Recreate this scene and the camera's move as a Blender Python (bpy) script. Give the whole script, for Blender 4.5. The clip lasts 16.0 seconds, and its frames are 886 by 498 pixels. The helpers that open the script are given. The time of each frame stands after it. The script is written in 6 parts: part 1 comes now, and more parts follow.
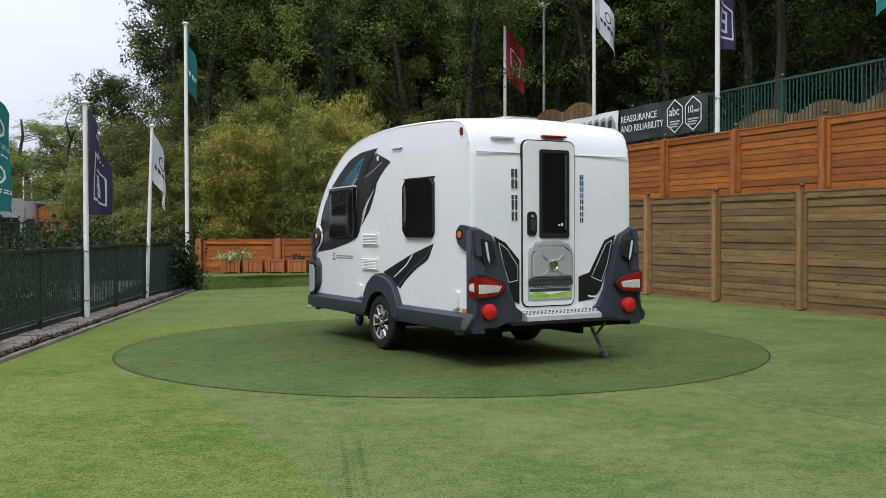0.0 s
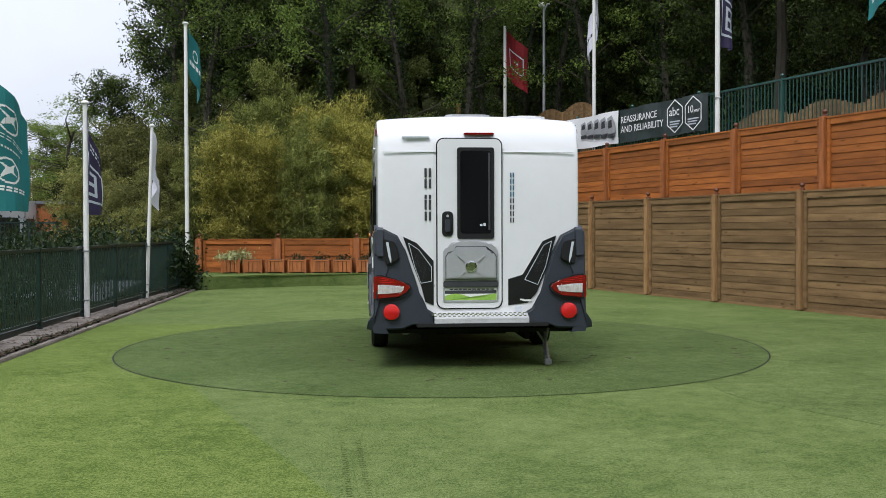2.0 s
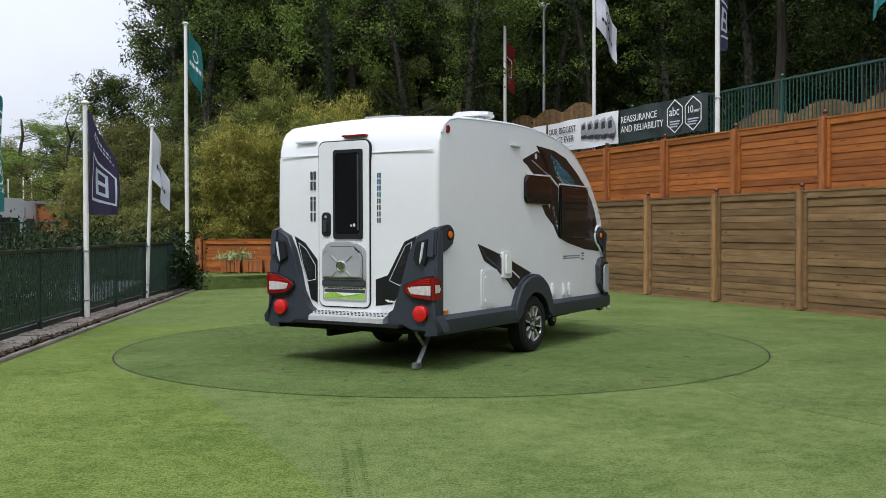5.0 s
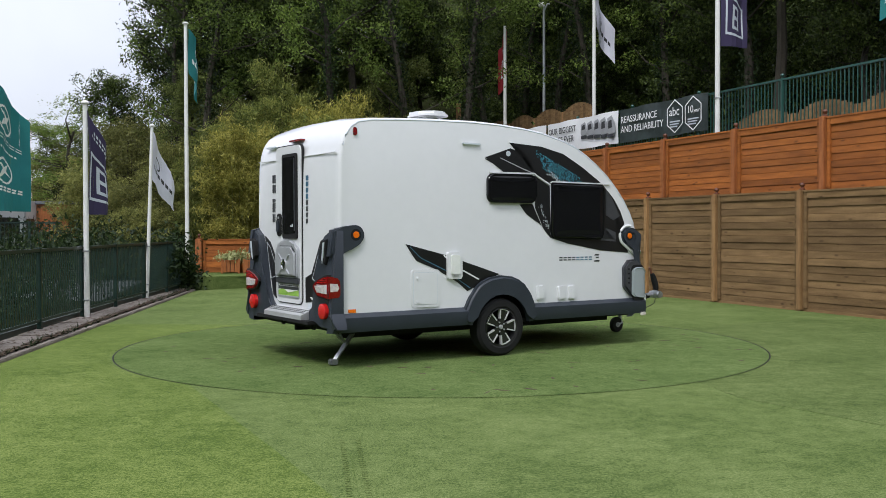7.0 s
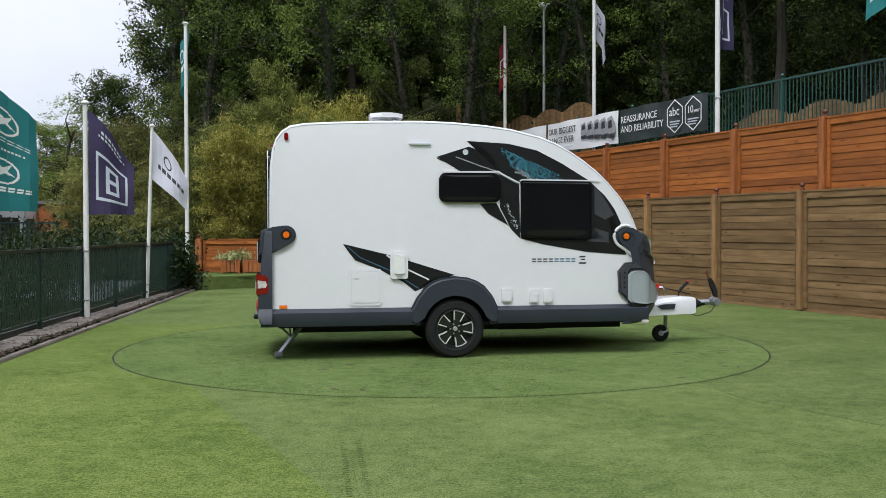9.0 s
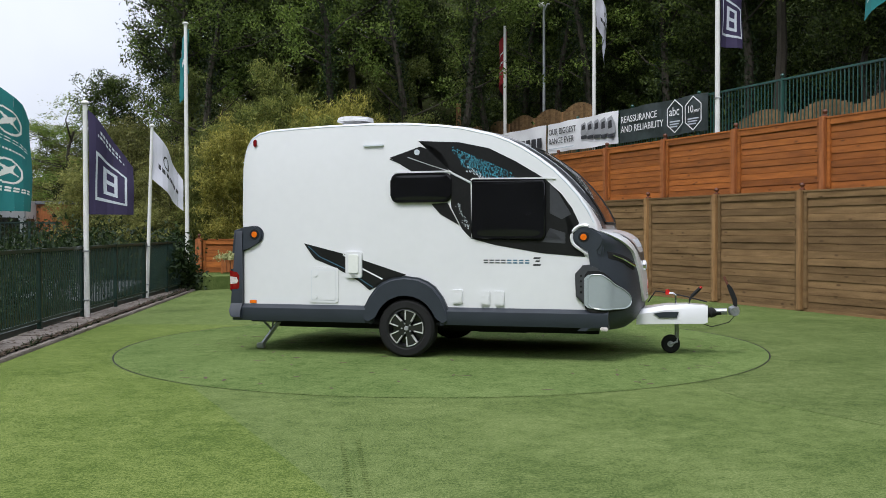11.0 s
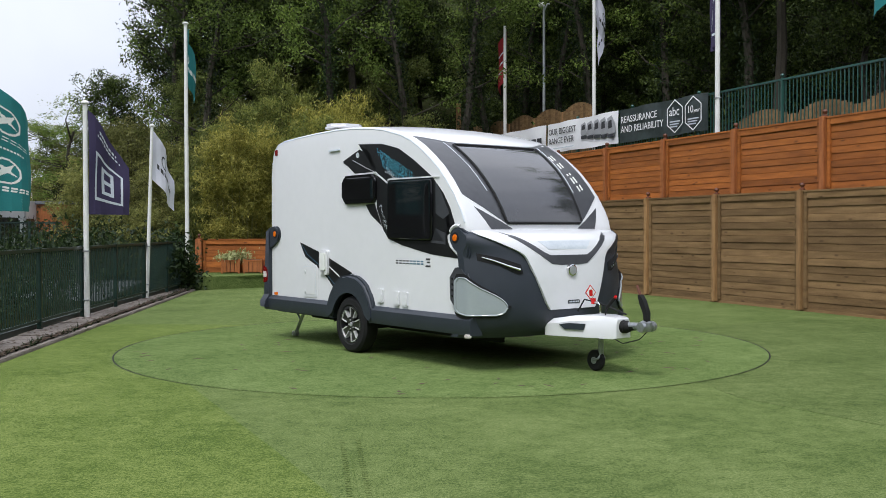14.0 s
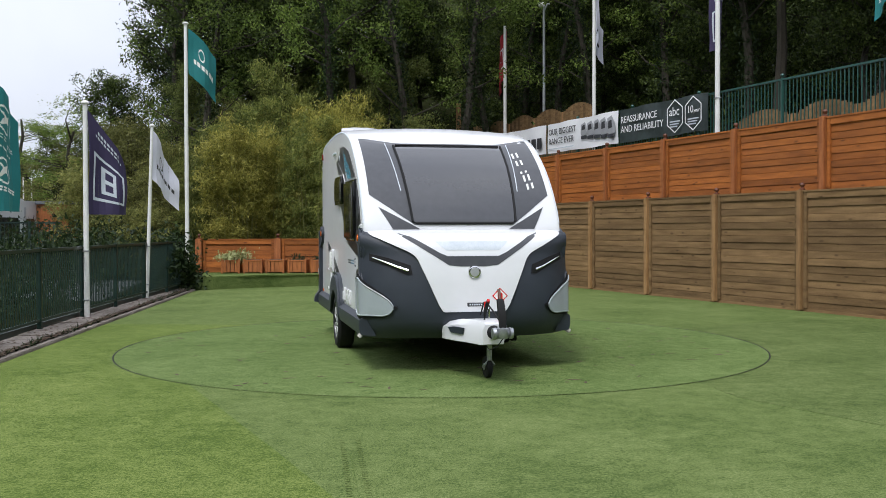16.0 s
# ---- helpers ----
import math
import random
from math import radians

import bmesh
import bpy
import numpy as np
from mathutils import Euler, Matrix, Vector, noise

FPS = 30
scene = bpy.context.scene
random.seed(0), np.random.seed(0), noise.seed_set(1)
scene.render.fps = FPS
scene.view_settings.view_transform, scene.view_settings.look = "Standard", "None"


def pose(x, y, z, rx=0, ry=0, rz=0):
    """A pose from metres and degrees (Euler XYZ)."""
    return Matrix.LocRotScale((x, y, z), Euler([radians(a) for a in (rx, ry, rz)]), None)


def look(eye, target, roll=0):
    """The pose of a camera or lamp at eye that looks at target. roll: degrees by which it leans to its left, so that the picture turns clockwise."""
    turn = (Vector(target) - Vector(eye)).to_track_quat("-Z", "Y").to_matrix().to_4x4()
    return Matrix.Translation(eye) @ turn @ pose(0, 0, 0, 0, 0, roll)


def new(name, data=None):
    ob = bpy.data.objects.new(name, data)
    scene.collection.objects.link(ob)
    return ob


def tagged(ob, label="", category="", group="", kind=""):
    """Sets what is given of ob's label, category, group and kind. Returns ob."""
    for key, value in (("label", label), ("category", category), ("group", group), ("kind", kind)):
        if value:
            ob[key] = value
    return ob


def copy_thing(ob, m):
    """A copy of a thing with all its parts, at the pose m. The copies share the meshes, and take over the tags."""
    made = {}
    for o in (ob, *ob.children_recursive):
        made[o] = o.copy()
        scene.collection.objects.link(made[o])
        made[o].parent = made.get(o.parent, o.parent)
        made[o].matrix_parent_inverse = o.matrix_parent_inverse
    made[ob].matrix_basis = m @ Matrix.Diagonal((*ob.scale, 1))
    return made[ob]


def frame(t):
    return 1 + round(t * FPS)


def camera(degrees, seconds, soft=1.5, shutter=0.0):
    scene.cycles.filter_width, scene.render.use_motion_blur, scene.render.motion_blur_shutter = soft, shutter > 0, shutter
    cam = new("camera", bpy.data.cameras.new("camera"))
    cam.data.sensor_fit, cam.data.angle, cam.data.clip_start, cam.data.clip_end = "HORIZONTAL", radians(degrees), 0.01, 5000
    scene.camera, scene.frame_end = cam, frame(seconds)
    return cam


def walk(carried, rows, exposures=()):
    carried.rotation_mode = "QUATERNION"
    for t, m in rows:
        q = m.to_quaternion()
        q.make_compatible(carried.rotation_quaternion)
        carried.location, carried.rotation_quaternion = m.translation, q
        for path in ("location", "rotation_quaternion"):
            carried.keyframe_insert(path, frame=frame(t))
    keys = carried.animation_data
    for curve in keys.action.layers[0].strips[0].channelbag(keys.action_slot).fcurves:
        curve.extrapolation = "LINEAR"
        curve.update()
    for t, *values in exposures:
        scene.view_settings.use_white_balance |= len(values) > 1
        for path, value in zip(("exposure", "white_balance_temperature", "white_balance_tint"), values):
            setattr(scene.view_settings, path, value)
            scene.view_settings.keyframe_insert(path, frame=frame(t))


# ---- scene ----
# ---- camera ----
THETA = (21.072, -12.2425, 0.00010, -0.001153)  # the turntable's angle, in powers of t - 8

cam = camera(48.45, 16.0, soft=0.8)
EYE = (0.0, -11.69, 1.369)
CAM_POSE = Matrix.Translation(EYE) @ pose(0, 0, 0, 88.88, 0, -0.098) @ pose(0, 0, 0, 0, 0, -0.174)
walk(cam, [(0.0, CAM_POSE), (16.0, CAM_POSE)])

# ---- world, sun, exposure ----
scene.view_settings.exposure = 0.0
world = bpy.data.worlds.new("overcast_sky")
scene.world = world
world.use_nodes = True
wn, wl = world.node_tree.nodes, world.node_tree.links
bg = wn["Background"]
sky = wn.new("ShaderNodeTexSky")
sky.sky_type = "NISHITA"
sky.sun_disc = False
SUN_EL, SUN_ROT = radians(52), radians(200)
sky.sun_elevation, sky.sun_rotation = SUN_EL, SUN_ROT
cloud = wn.new("ShaderNodeTexNoise")
cloud.inputs["Scale"].default_value, cloud.inputs["Detail"].default_value = 2.2, 5
ramp = wn.new("ShaderNodeValToRGB")
ramp.color_ramp.elements[0].position, ramp.color_ramp.elements[0].color = 0.3, (6.9, 7.4, 8.8, 1)
ramp.color_ramp.elements[1].position, ramp.color_ramp.elements[1].color = 0.65, (9.8, 10.2, 11.3, 1)
coord = wn.new("ShaderNodeTexCoord")
mix = wn.new("ShaderNodeMix")
mix.data_type = "RGBA"
mix.inputs[0].default_value = 0.88
wl.new(coord.outputs["Generated"], cloud.inputs["Vector"])
wl.new(cloud.outputs["Fac"], ramp.inputs["Fac"])
wl.new(sky.outputs["Color"], mix.inputs[6])
wl.new(ramp.outputs["Color"], mix.inputs[7])
split, rise, dome = wn.new("ShaderNodeSeparateXYZ"), wn.new("ShaderNodeMapRange"), wn.new("ShaderNodeVectorMath")
rise.inputs["From Min"].default_value, rise.inputs["From Max"].default_value = 0.0, 1.0
rise.inputs["To Min"].default_value, rise.inputs["To Max"].default_value = 0.58, 1.34
dome.operation = "SCALE"
wl.new(coord.outputs["Generated"], split.inputs[0])
wl.new(split.outputs["Z"], rise.inputs["Value"])
wl.new(mix.outputs[2], dome.inputs[0])
wl.new(rise.outputs[0], dome.inputs["Scale"])
wl.new(dome.outputs[0], bg.inputs["Color"])
bg.inputs["Strength"].default_value = 0.150

sun = new("sun", bpy.data.lights.new("sun", "SUN"))
sun.data.energy, sun.data.angle, sun.data.color = 2.1, radians(14), (1.0, 0.99, 0.98)
sun.matrix_world = look((-6, -14, 22), (0, 0, 0))

# ---- materials ----
def mat(name, a, b=None, rough=0.5, metal=0.0, scale=6.0, fine=60.0, bump=0.0, coat=0.0, stretch=(1, 1, 1), rand=0.0, spread=(0.35, 0.68), spec=0.5, knots=0.0):
    """A node material: colour a to b over two scales of noise, relief, and a shift from object to object."""
    m = bpy.data.materials.new(name)
    m.use_nodes = True
    n, l = m.node_tree.nodes, m.node_tree.links
    p = n["Principled BSDF"]
    p.inputs["Roughness"].default_value, p.inputs["Metallic"].default_value = rough, metal
    p.inputs["Coat Weight"].default_value = coat
    p.inputs["Specular IOR Level"].default_value = spec
    b = b or tuple(c * 0.88 for c in a)
    tc, mp = n.new("ShaderNodeTexCoord"), n.new("ShaderNodeMapping")
    mp.inputs["Scale"].default_value = stretch
    l.new(tc.outputs["Object"], mp.inputs["Vector"])
    if rand:
        shift = n.new("ShaderNodeObjectInfo")
        far = n.new("ShaderNodeMath")
        far.operation, far.inputs[1].default_value = "MULTIPLY", 60.0
        l.new(shift.outputs["Random"], far.inputs[0])
        l.new(far.outputs[0], mp.inputs["Location"])
    n1, n2 = n.new("ShaderNodeTexNoise"), n.new("ShaderNodeTexNoise")
    for q, s, d in ((n1, scale, 4), (n2, fine, 3)):
        q.inputs["Scale"].default_value, q.inputs["Detail"].default_value = s, d
        l.new(mp.outputs["Vector"], q.inputs["Vector"])
    mid = n.new("ShaderNodeMath")
    mid.operation = "MULTIPLY_ADD"
    mid.inputs[1].default_value = 0.45
    half = n.new("ShaderNodeMath")
    half.operation = "MULTIPLY"
    half.inputs[1].default_value = 0.55
    l.new(n1.outputs["Fac"], half.inputs[0])
    l.new(n2.outputs["Fac"], mid.inputs[0])
    l.new(half.outputs[0], mid.inputs[2])
    r = n.new("ShaderNodeValToRGB")
    r.color_ramp.elements[0].position, r.color_ramp.elements[0].color = spread[0], (*b, 1)
    r.color_ramp.elements[1].position, r.color_ramp.elements[1].color = spread[1], (*a, 1)
    l.new(mid.outputs[0], r.inputs["Fac"])
    colour = r.outputs["Color"]
    if rand:
        info = n.new("ShaderNodeObjectInfo")
        hsv = n.new("ShaderNodeHueSaturation")
        ml = n.new("ShaderNodeMapRange")
        ml.inputs["To Min"].default_value, ml.inputs["To Max"].default_value = 1 - rand, 1 + rand
        l.new(info.outputs["Random"], ml.inputs["Value"])
        l.new(ml.outputs[0], hsv.inputs["Value"])
        l.new(colour, hsv.inputs["Color"])
        colour = hsv.outputs["Color"]
    if knots:
        km, vo, kr, kx = n.new("ShaderNodeMapping"), n.new("ShaderNodeTexVoronoi"), n.new("ShaderNodeMapRange"), n.new("ShaderNodeMix")
        km.inputs["Scale"].default_value = (2.6, 6.0, 7.0)
        l.new(tc.outputs["Object"], km.inputs["Vector"])
        if rand:
            l.new(far.outputs[0], km.inputs["Location"])
        vo.inputs["Scale"].default_value = 1.0
        l.new(km.outputs["Vector"], vo.inputs["Vector"])
        kr.inputs["From Min"].default_value, kr.inputs["From Max"].default_value = 0.07, 0.17
        kr.inputs["To Min"].default_value, kr.inputs["To Max"].default_value = knots, 0.0
        l.new(vo.outputs["Distance"], kr.inputs["Value"])
        kx.data_type = "RGBA"
        kx.inputs[7].default_value = (b[0] * 0.5, b[1] * 0.45, b[2] * 0.4, 1)
        l.new(kr.outputs[0], kx.inputs[0])
        l.new(colour, kx.inputs[6])
        colour = kx.outputs[2]
    l.new(colour, p.inputs["Base Color"])
    if bump:
        bp = n.new("ShaderNodeBump")
        bp.inputs["Strength"].default_value, bp.inputs["Distance"].default_value = bump, 0.01
        l.new(n2.outputs["Fac"], bp.inputs["Height"])
        l.new(bp.outputs["Normal"], p.inputs["Normal"])
    return m


def leaf_mat(name, dark, mid, light, trans=0.35, vary=0.3):
    m = bpy.data.materials.new(name)
    m.use_nodes = True
    n, l = m.node_tree.nodes, m.node_tree.links
    p, out = n["Principled BSDF"], n["Material Output"]
    p.inputs["Roughness"].default_value = 0.6
    p.inputs["Specular IOR Level"].default_value = 0.25
    geo, info = n.new("ShaderNodeNewGeometry"), n.new("ShaderNodeObjectInfo")
    tc, big = n.new("ShaderNodeTexCoord"), n.new("ShaderNodeTexNoise")
    big.inputs["Scale"].default_value, big.inputs["Detail"].default_value = 1.3, 4
    l.new(tc.outputs["Object"], big.inputs["Vector"])
    add, add2 = n.new("ShaderNodeMath"), n.new("ShaderNodeMath")
    add.operation, add.inputs[1].default_value = "MULTIPLY_ADD", 0.5
    add2.operation, add2.inputs[1].default_value = "MULTIPLY", 0.8
    l.new(geo.outputs["Random Per Island"], add.inputs[0])
    l.new(big.outputs["Fac"], add2.inputs[0])
    l.new(add2.outputs[0], add.inputs[2])
    r = n.new("ShaderNodeValToRGB")
    r.color_ramp.elements[0].position, r.color_ramp.elements[0].color = 0.3, (*dark, 1)
    r.color_ramp.elements[1].position, r.color_ramp.elements[1].color = 0.9, (*light, 1)
    e = r.color_ramp.elements.new(0.6)
    e.color = (*mid, 1)
    l.new(add.outputs[0], r.inputs["Fac"])
    hsv, ml = n.new("ShaderNodeHueSaturation"), n.new("ShaderNodeMapRange")
    ml.inputs["To Min"].default_value, ml.inputs["To Max"].default_value = 1 - vary, 1 + vary
    l.new(info.outputs["Random"], ml.inputs["Value"])
    l.new(ml.outputs[0], hsv.inputs["Value"])
    l.new(r.outputs["Color"], hsv.inputs["Color"])
    l.new(hsv.outputs["Color"], p.inputs["Base Color"])
    tr, ms = n.new("ShaderNodeBsdfTranslucent"), n.new("ShaderNodeMixShader")
    l.new(hsv.outputs["Color"], tr.inputs["Color"])
    ms.inputs[0].default_value = trans
    l.new(p.outputs[0], ms.inputs[1])
    l.new(tr.outputs[0], ms.inputs[2])
    l.new(ms.outputs[0], out.inputs["Surface"])
    return m


def turf_mat(name, a, b, c, tilt=0.0, aim=0.0):
    """Short artificial grass; tilt leans the pile towards the heading aim in the thing's own space."""
    m = bpy.data.materials.new(name)
    m.use_nodes = True
    n, l = m.node_tree.nodes, m.node_tree.links
    p = n["Principled BSDF"]
    p.inputs["Roughness"].default_value, p.inputs["Specular IOR Level"].default_value = 0.9, 0.08
    tc = n.new("ShaderNodeTexCoord")
    nz = []
    for s, d in ((0.8, 5), (7, 5), (48, 3), (130, 2)):
        q = n.new("ShaderNodeTexNoise")
        q.inputs["Scale"].default_value, q.inputs["Detail"].default_value = s, d
        q.inputs["Roughness"].default_value = 0.65
        l.new(tc.outputs["Object"], q.inputs["Vector"])
        nz.append(q)
    last = None
    for q, w in zip(nz, (0.16, 0.16, 0.28, 0.40)):
        k = n.new("ShaderNodeMath")
        k.operation, k.inputs[1].default_value = "MULTIPLY_ADD", w
        l.new(q.outputs["Fac"], k.inputs[0])
        if last:
            l.new(last.outputs[0], k.inputs[2])
        else:
            k.inputs[2].default_value = 0.0
        last = k
    r = n.new("ShaderNodeValToRGB")
    r.color_ramp.elements[0].position, r.color_ramp.elements[0].color = 0.43, (*a, 1)
    r.color_ramp.elements[1].position, r.color_ramp.elements[1].color = 0.57, (*c, 1)
    e = r.color_ramp.elements.new(0.5)
    e.color = (*b, 1)
    l.new(last.outputs[0], r.inputs["Fac"])
    l.new(r.outputs["Color"], p.inputs["Base Color"])
    bp = n.new("ShaderNodeBump")
    bp.inputs["Strength"].default_value, bp.inputs["Distance"].default_value = 0.7, 0.012
    l.new(nz[3].outputs["Fac"], bp.inputs["Height"])
    if tilt:
        vt = n.new("ShaderNodeVectorTransform")
        vt.vector_type, vt.convert_from, vt.convert_to = "NORMAL", "OBJECT", "WORLD"
        vt.inputs[0].default_value = (math.sin(tilt) * math.cos(aim), math.sin(tilt) * math.sin(aim), math.cos(tilt))
        l.new(vt.outputs[0], bp.inputs["Normal"])
    l.new(bp.outputs["Normal"], p.inputs["Normal"])
    return m


M = dict(
    white=mat("white_gelcoat", (0.722, 0.729, 0.745), (0.690, 0.698, 0.714), rough=0.22, scale=1.5, fine=9, coat=0.3),
    grey=mat("dark_grey_plastic", (0.026, 0.033, 0.045), (0.020, 0.026, 0.036), rough=0.48, scale=5, fine=260, bump=0.12),
    black=mat("black_rubber", (0.012, 0.012, 0.013), (0.008, 0.008, 0.008), rough=0.75, spec=0.3, scale=12, fine=90, bump=0.15),
    tint=mat("dark_tinted_acrylic", (0.010, 0.010, 0.012), (0.006, 0.006, 0.007), rough=0.07, scale=2, fine=20, spec=0.38),
    decal=mat("charcoal_vinyl", (0.016, 0.016, 0.017), (0.009, 0.009, 0.010), rough=0.3, spec=0.35, scale=4, fine=40),
    decal2=mat("slate_grey_vinyl", (0.060, 0.062, 0.070), (0.042, 0.044, 0.050), rough=0.3, scale=2, fine=18),
    screen=mat("smoked_acrylic_window", (0.036, 0.037, 0.041), (0.026, 0.027, 0.030), rough=0.09, scale=2, fine=14, spec=0.75, coat=0.4),
    teal=mat("teal_print", (0.09, 0.42, 0.54), (0.03, 0.17, 0.24), rough=0.35, scale=30, fine=80, spread=(0.45, 0.6)),
    chrome=mat("chrome", (0.75, 0.75, 0.76), (0.66, 0.66, 0.67), rough=0.16, metal=1.0, scale=5, fine=40),
    silver=mat("silver_plastic", (0.48, 0.49, 0.51), (0.40, 0.41, 0.43), rough=0.35, metal=0.35, scale=5, fine=70),
    lens=mat("frosted_grey_panel", (0.33, 0.37, 0.385), (0.31, 0.35, 0.365), rough=0.2, scale=4, fine=30, coat=0.3),
    red=mat("red_lens", (0.27, 0.004, 0.006), (0.12, 0.002, 0.003), rough=0.12, scale=20, fine=120, bump=0.2, coat=0.5),
    redface=mat("red_reflector", (0.66, 0.016, 0.014), (0.48, 0.008, 0.009), rough=0.2, scale=20, fine=200, bump=0.4),
    clear=mat("clear_lens", (0.75, 0.72, 0.68), (0.45, 0.40, 0.38), rough=0.12, scale=30, fine=140, bump=0.5),
    orange=mat("amber_lens", (0.85, 0.20, 0.01), (0.65, 0.12, 0.008), rough=0.2, scale=30, fine=160),
    galv=mat("galvanised_steel", (0.42, 0.44, 0.46), (0.27, 0.28, 0.30), rough=0.42, metal=0.8, scale=12, fine=60, bump=0.1),
    tread=mat("aluminium_treadplate", (0.72, 0.72, 0.73), (0.58, 0.58, 0.59), rough=0.34, metal=0.6, scale=10, fine=80, bump=0.3),
    chassis=mat("dark_steel_underside", (0.022, 0.022, 0.024), (0.012, 0.012, 0.014), rough=0.85, spec=0.2, scale=5, fine=40, bump=0.2),
    alloy=mat("black_alloy", (0.014, 0.014, 0.016), (0.01, 0.01, 0.011), rough=0.3, scale=9, fine=50, coat=0.4),
    machined=mat("machined_alloy", (0.78, 0.78, 0.79), (0.68, 0.68, 0.69), rough=0.32, metal=0.4, scale=9, fine=50),
    paper=mat("white_card", (0.78, 0.79, 0.76), (0.7, 0.72, 0.68), rough=0.5, scale=5, fine=30),
    lime=mat("lime_print", (0.36, 0.55, 0.10), (0.2, 0.42, 0.06), rough=0.5, scale=6, fine=30),
    ink=mat("grey_ink", (0.05, 0.052, 0.056), (0.035, 0.036, 0.04), rough=0.4),
    blueink=mat("blue_ink", (0.06, 0.16, 0.24), (0.04, 0.11, 0.18), rough=0.4),
    pale=mat("pale_print", (0.62, 0.66, 0.70), (0.5, 0.55, 0.6), rough=0.4, scale=8, fine=60),
    turf=turf_mat("artificial_turf", (0.044, 0.077, 0.018), (0.106, 0.146, 0.041), (0.188, 0.232, 0.086)),
    turfl=turf_mat("brushed_artificial_turf", (0.046, 0.082, 0.013), (0.100, 0.142, 0.030), (0.190, 0.232, 0.068), 0.13, radians(-115)),
    turfr=turf_mat("shaded_nap_artificial_turf", (0.044, 0.077, 0.018), (0.106, 0.146, 0.041), (0.188, 0.232, 0.086), 0.24, radians(70)),
    flat=turf_mat("pressed_turf", (0.036, 0.062, 0.014), (0.082, 0.114, 0.030), (0.140, 0.176, 0.062)),
    disc=turf_mat("turntable_turf", (0.054, 0.096, 0.024), (0.116, 0.166, 0.050), (0.186, 0.244, 0.090), 0.64, radians(-73)),
    oak=mat("orange_stained_timber", (0.400, 0.128, 0.025), (0.180, 0.053, 0.010), rough=0.62, scale=2.2, fine=34, bump=0.5, stretch=(1.0, 7, 7), rand=0.24, spread=(0.33, 0.66), spec=0.3, knots=0.8),
    tim=mat("weathered_brown_timber", (0.268, 0.168, 0.080), (0.108, 0.062, 0.027), rough=0.82, scale=1.6, fine=32, bump=0.7, stretch=(1.0, 7, 7), rand=0.22, spread=(0.33, 0.67), spec=0.2, knots=0.75),
    post=mat("brown_timber_post", (0.42, 0.24, 0.098), (0.19, 0.10, 0.038), rough=0.72, scale=3, fine=30, bump=0.4, stretch=(8, 8, 1), rand=0.18),
    opost=mat("orange_timber_post", (0.45, 0.152, 0.040), (0.22, 0.064, 0.015), rough=0.66, scale=3, fine=30, bump=0.35, stretch=(8, 8, 1), rand=0.18),
    finial=mat("red_brown_finial", (0.16, 0.05, 0.025), (0.09, 0.028, 0.014), rough=0.5, scale=9, fine=60),
    concrete=mat("old_concrete_edging", (0.27, 0.235, 0.205), (0.105, 0.085, 0.068), rough=0.9, scale=2.5, fine=45, bump=0.7, rand=0.12),
    soil=mat("dead_leaves_and_soil", (0.110, 0.070, 0.042), (0.04, 0.026, 0.016), rough=0.95, scale=7, fine=70, bump=1.0),
    rail=mat("dark_green_painted_steel", (0.006, 0.027, 0.019), (0.004, 0.019, 0.014), rough=0.45, scale=6, fine=60),
    rail2=mat("green_painted_steel", (0.016, 0.085, 0.068), (0.011, 0.058, 0.046), rough=0.42, scale=6, fine=60),
    polew=mat("white_painted_pole", (0.78, 0.78, 0.76), (0.62, 0.62, 0.59), rough=0.4, scale=3, fine=40),
    poleg=mat("grey_steel_column", (0.36, 0.38, 0.39), (0.27, 0.285, 0.29), rough=0.5, metal=0.4, scale=3, fine=40),
    cteal=mat("teal_flag_cloth", (0.014, 0.200, 0.200), (0.009, 0.145, 0.148), rough=0.8, scale=3, fine=120, bump=0.1),
    cpurple=mat("purple_flag_cloth", (0.042, 0.031, 0.085), (0.029, 0.021, 0.062), rough=0.8, scale=3, fine=120, bump=0.1),
    cwhite=mat("white_flag_cloth", (0.72, 0.72, 0.80), (0.60, 0.60, 0.68), rough=0.8, scale=3, fine=120, bump=0.1),
    cred=mat("red_flag_cloth", (0.33, 0.016, 0.022), (0.23, 0.010, 0.015), rough=0.8, scale=3, fine=120, bump=0.1),
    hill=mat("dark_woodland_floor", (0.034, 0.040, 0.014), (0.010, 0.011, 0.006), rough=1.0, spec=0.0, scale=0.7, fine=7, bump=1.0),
    bark=mat("tree_bark", (0.046, 0.038, 0.026), (0.018, 0.015, 0.010), rough=0.9, scale=3, fine=24, bump=0.9, stretch=(5, 5, 1), rand=0.3),
    culm=mat("bamboo_culm", (0.26, 0.25, 0.07), (0.12, 0.13, 0.035), rough=0.5, scale=3, fine=20),
    slate=mat("grey_roof_slate", (0.17, 0.18, 0.19), (0.09, 0.095, 0.10), rough=0.6, scale=4, fine=40, bump=0.4, rand=0.2),
    vinylw=mat("white_banner_vinyl", (0.85, 0.855, 0.86), (0.77, 0.775, 0.785), rough=0.45, scale=2, fine=14, bump=0.1),
    vinylb=mat("dark_green_grey_banner_vinyl", (0.045, 0.062, 0.060), (0.022, 0.03, 0.03), rough=0.4, scale=1.5, fine=10, bump=0.1),
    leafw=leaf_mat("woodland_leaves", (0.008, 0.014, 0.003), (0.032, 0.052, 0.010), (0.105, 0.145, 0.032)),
    leafl=leaf_mat("pale_olive_leaves", (0.056, 0.062, 0.019), (0.150, 0.160, 0.042), (0.27, 0.27, 0.085)),
    leafo=leaf_mat("olive_green_leaves", (0.028, 0.042, 0.010), (0.094, 0.122, 0.027), (0.195, 0.226, 0.060)),
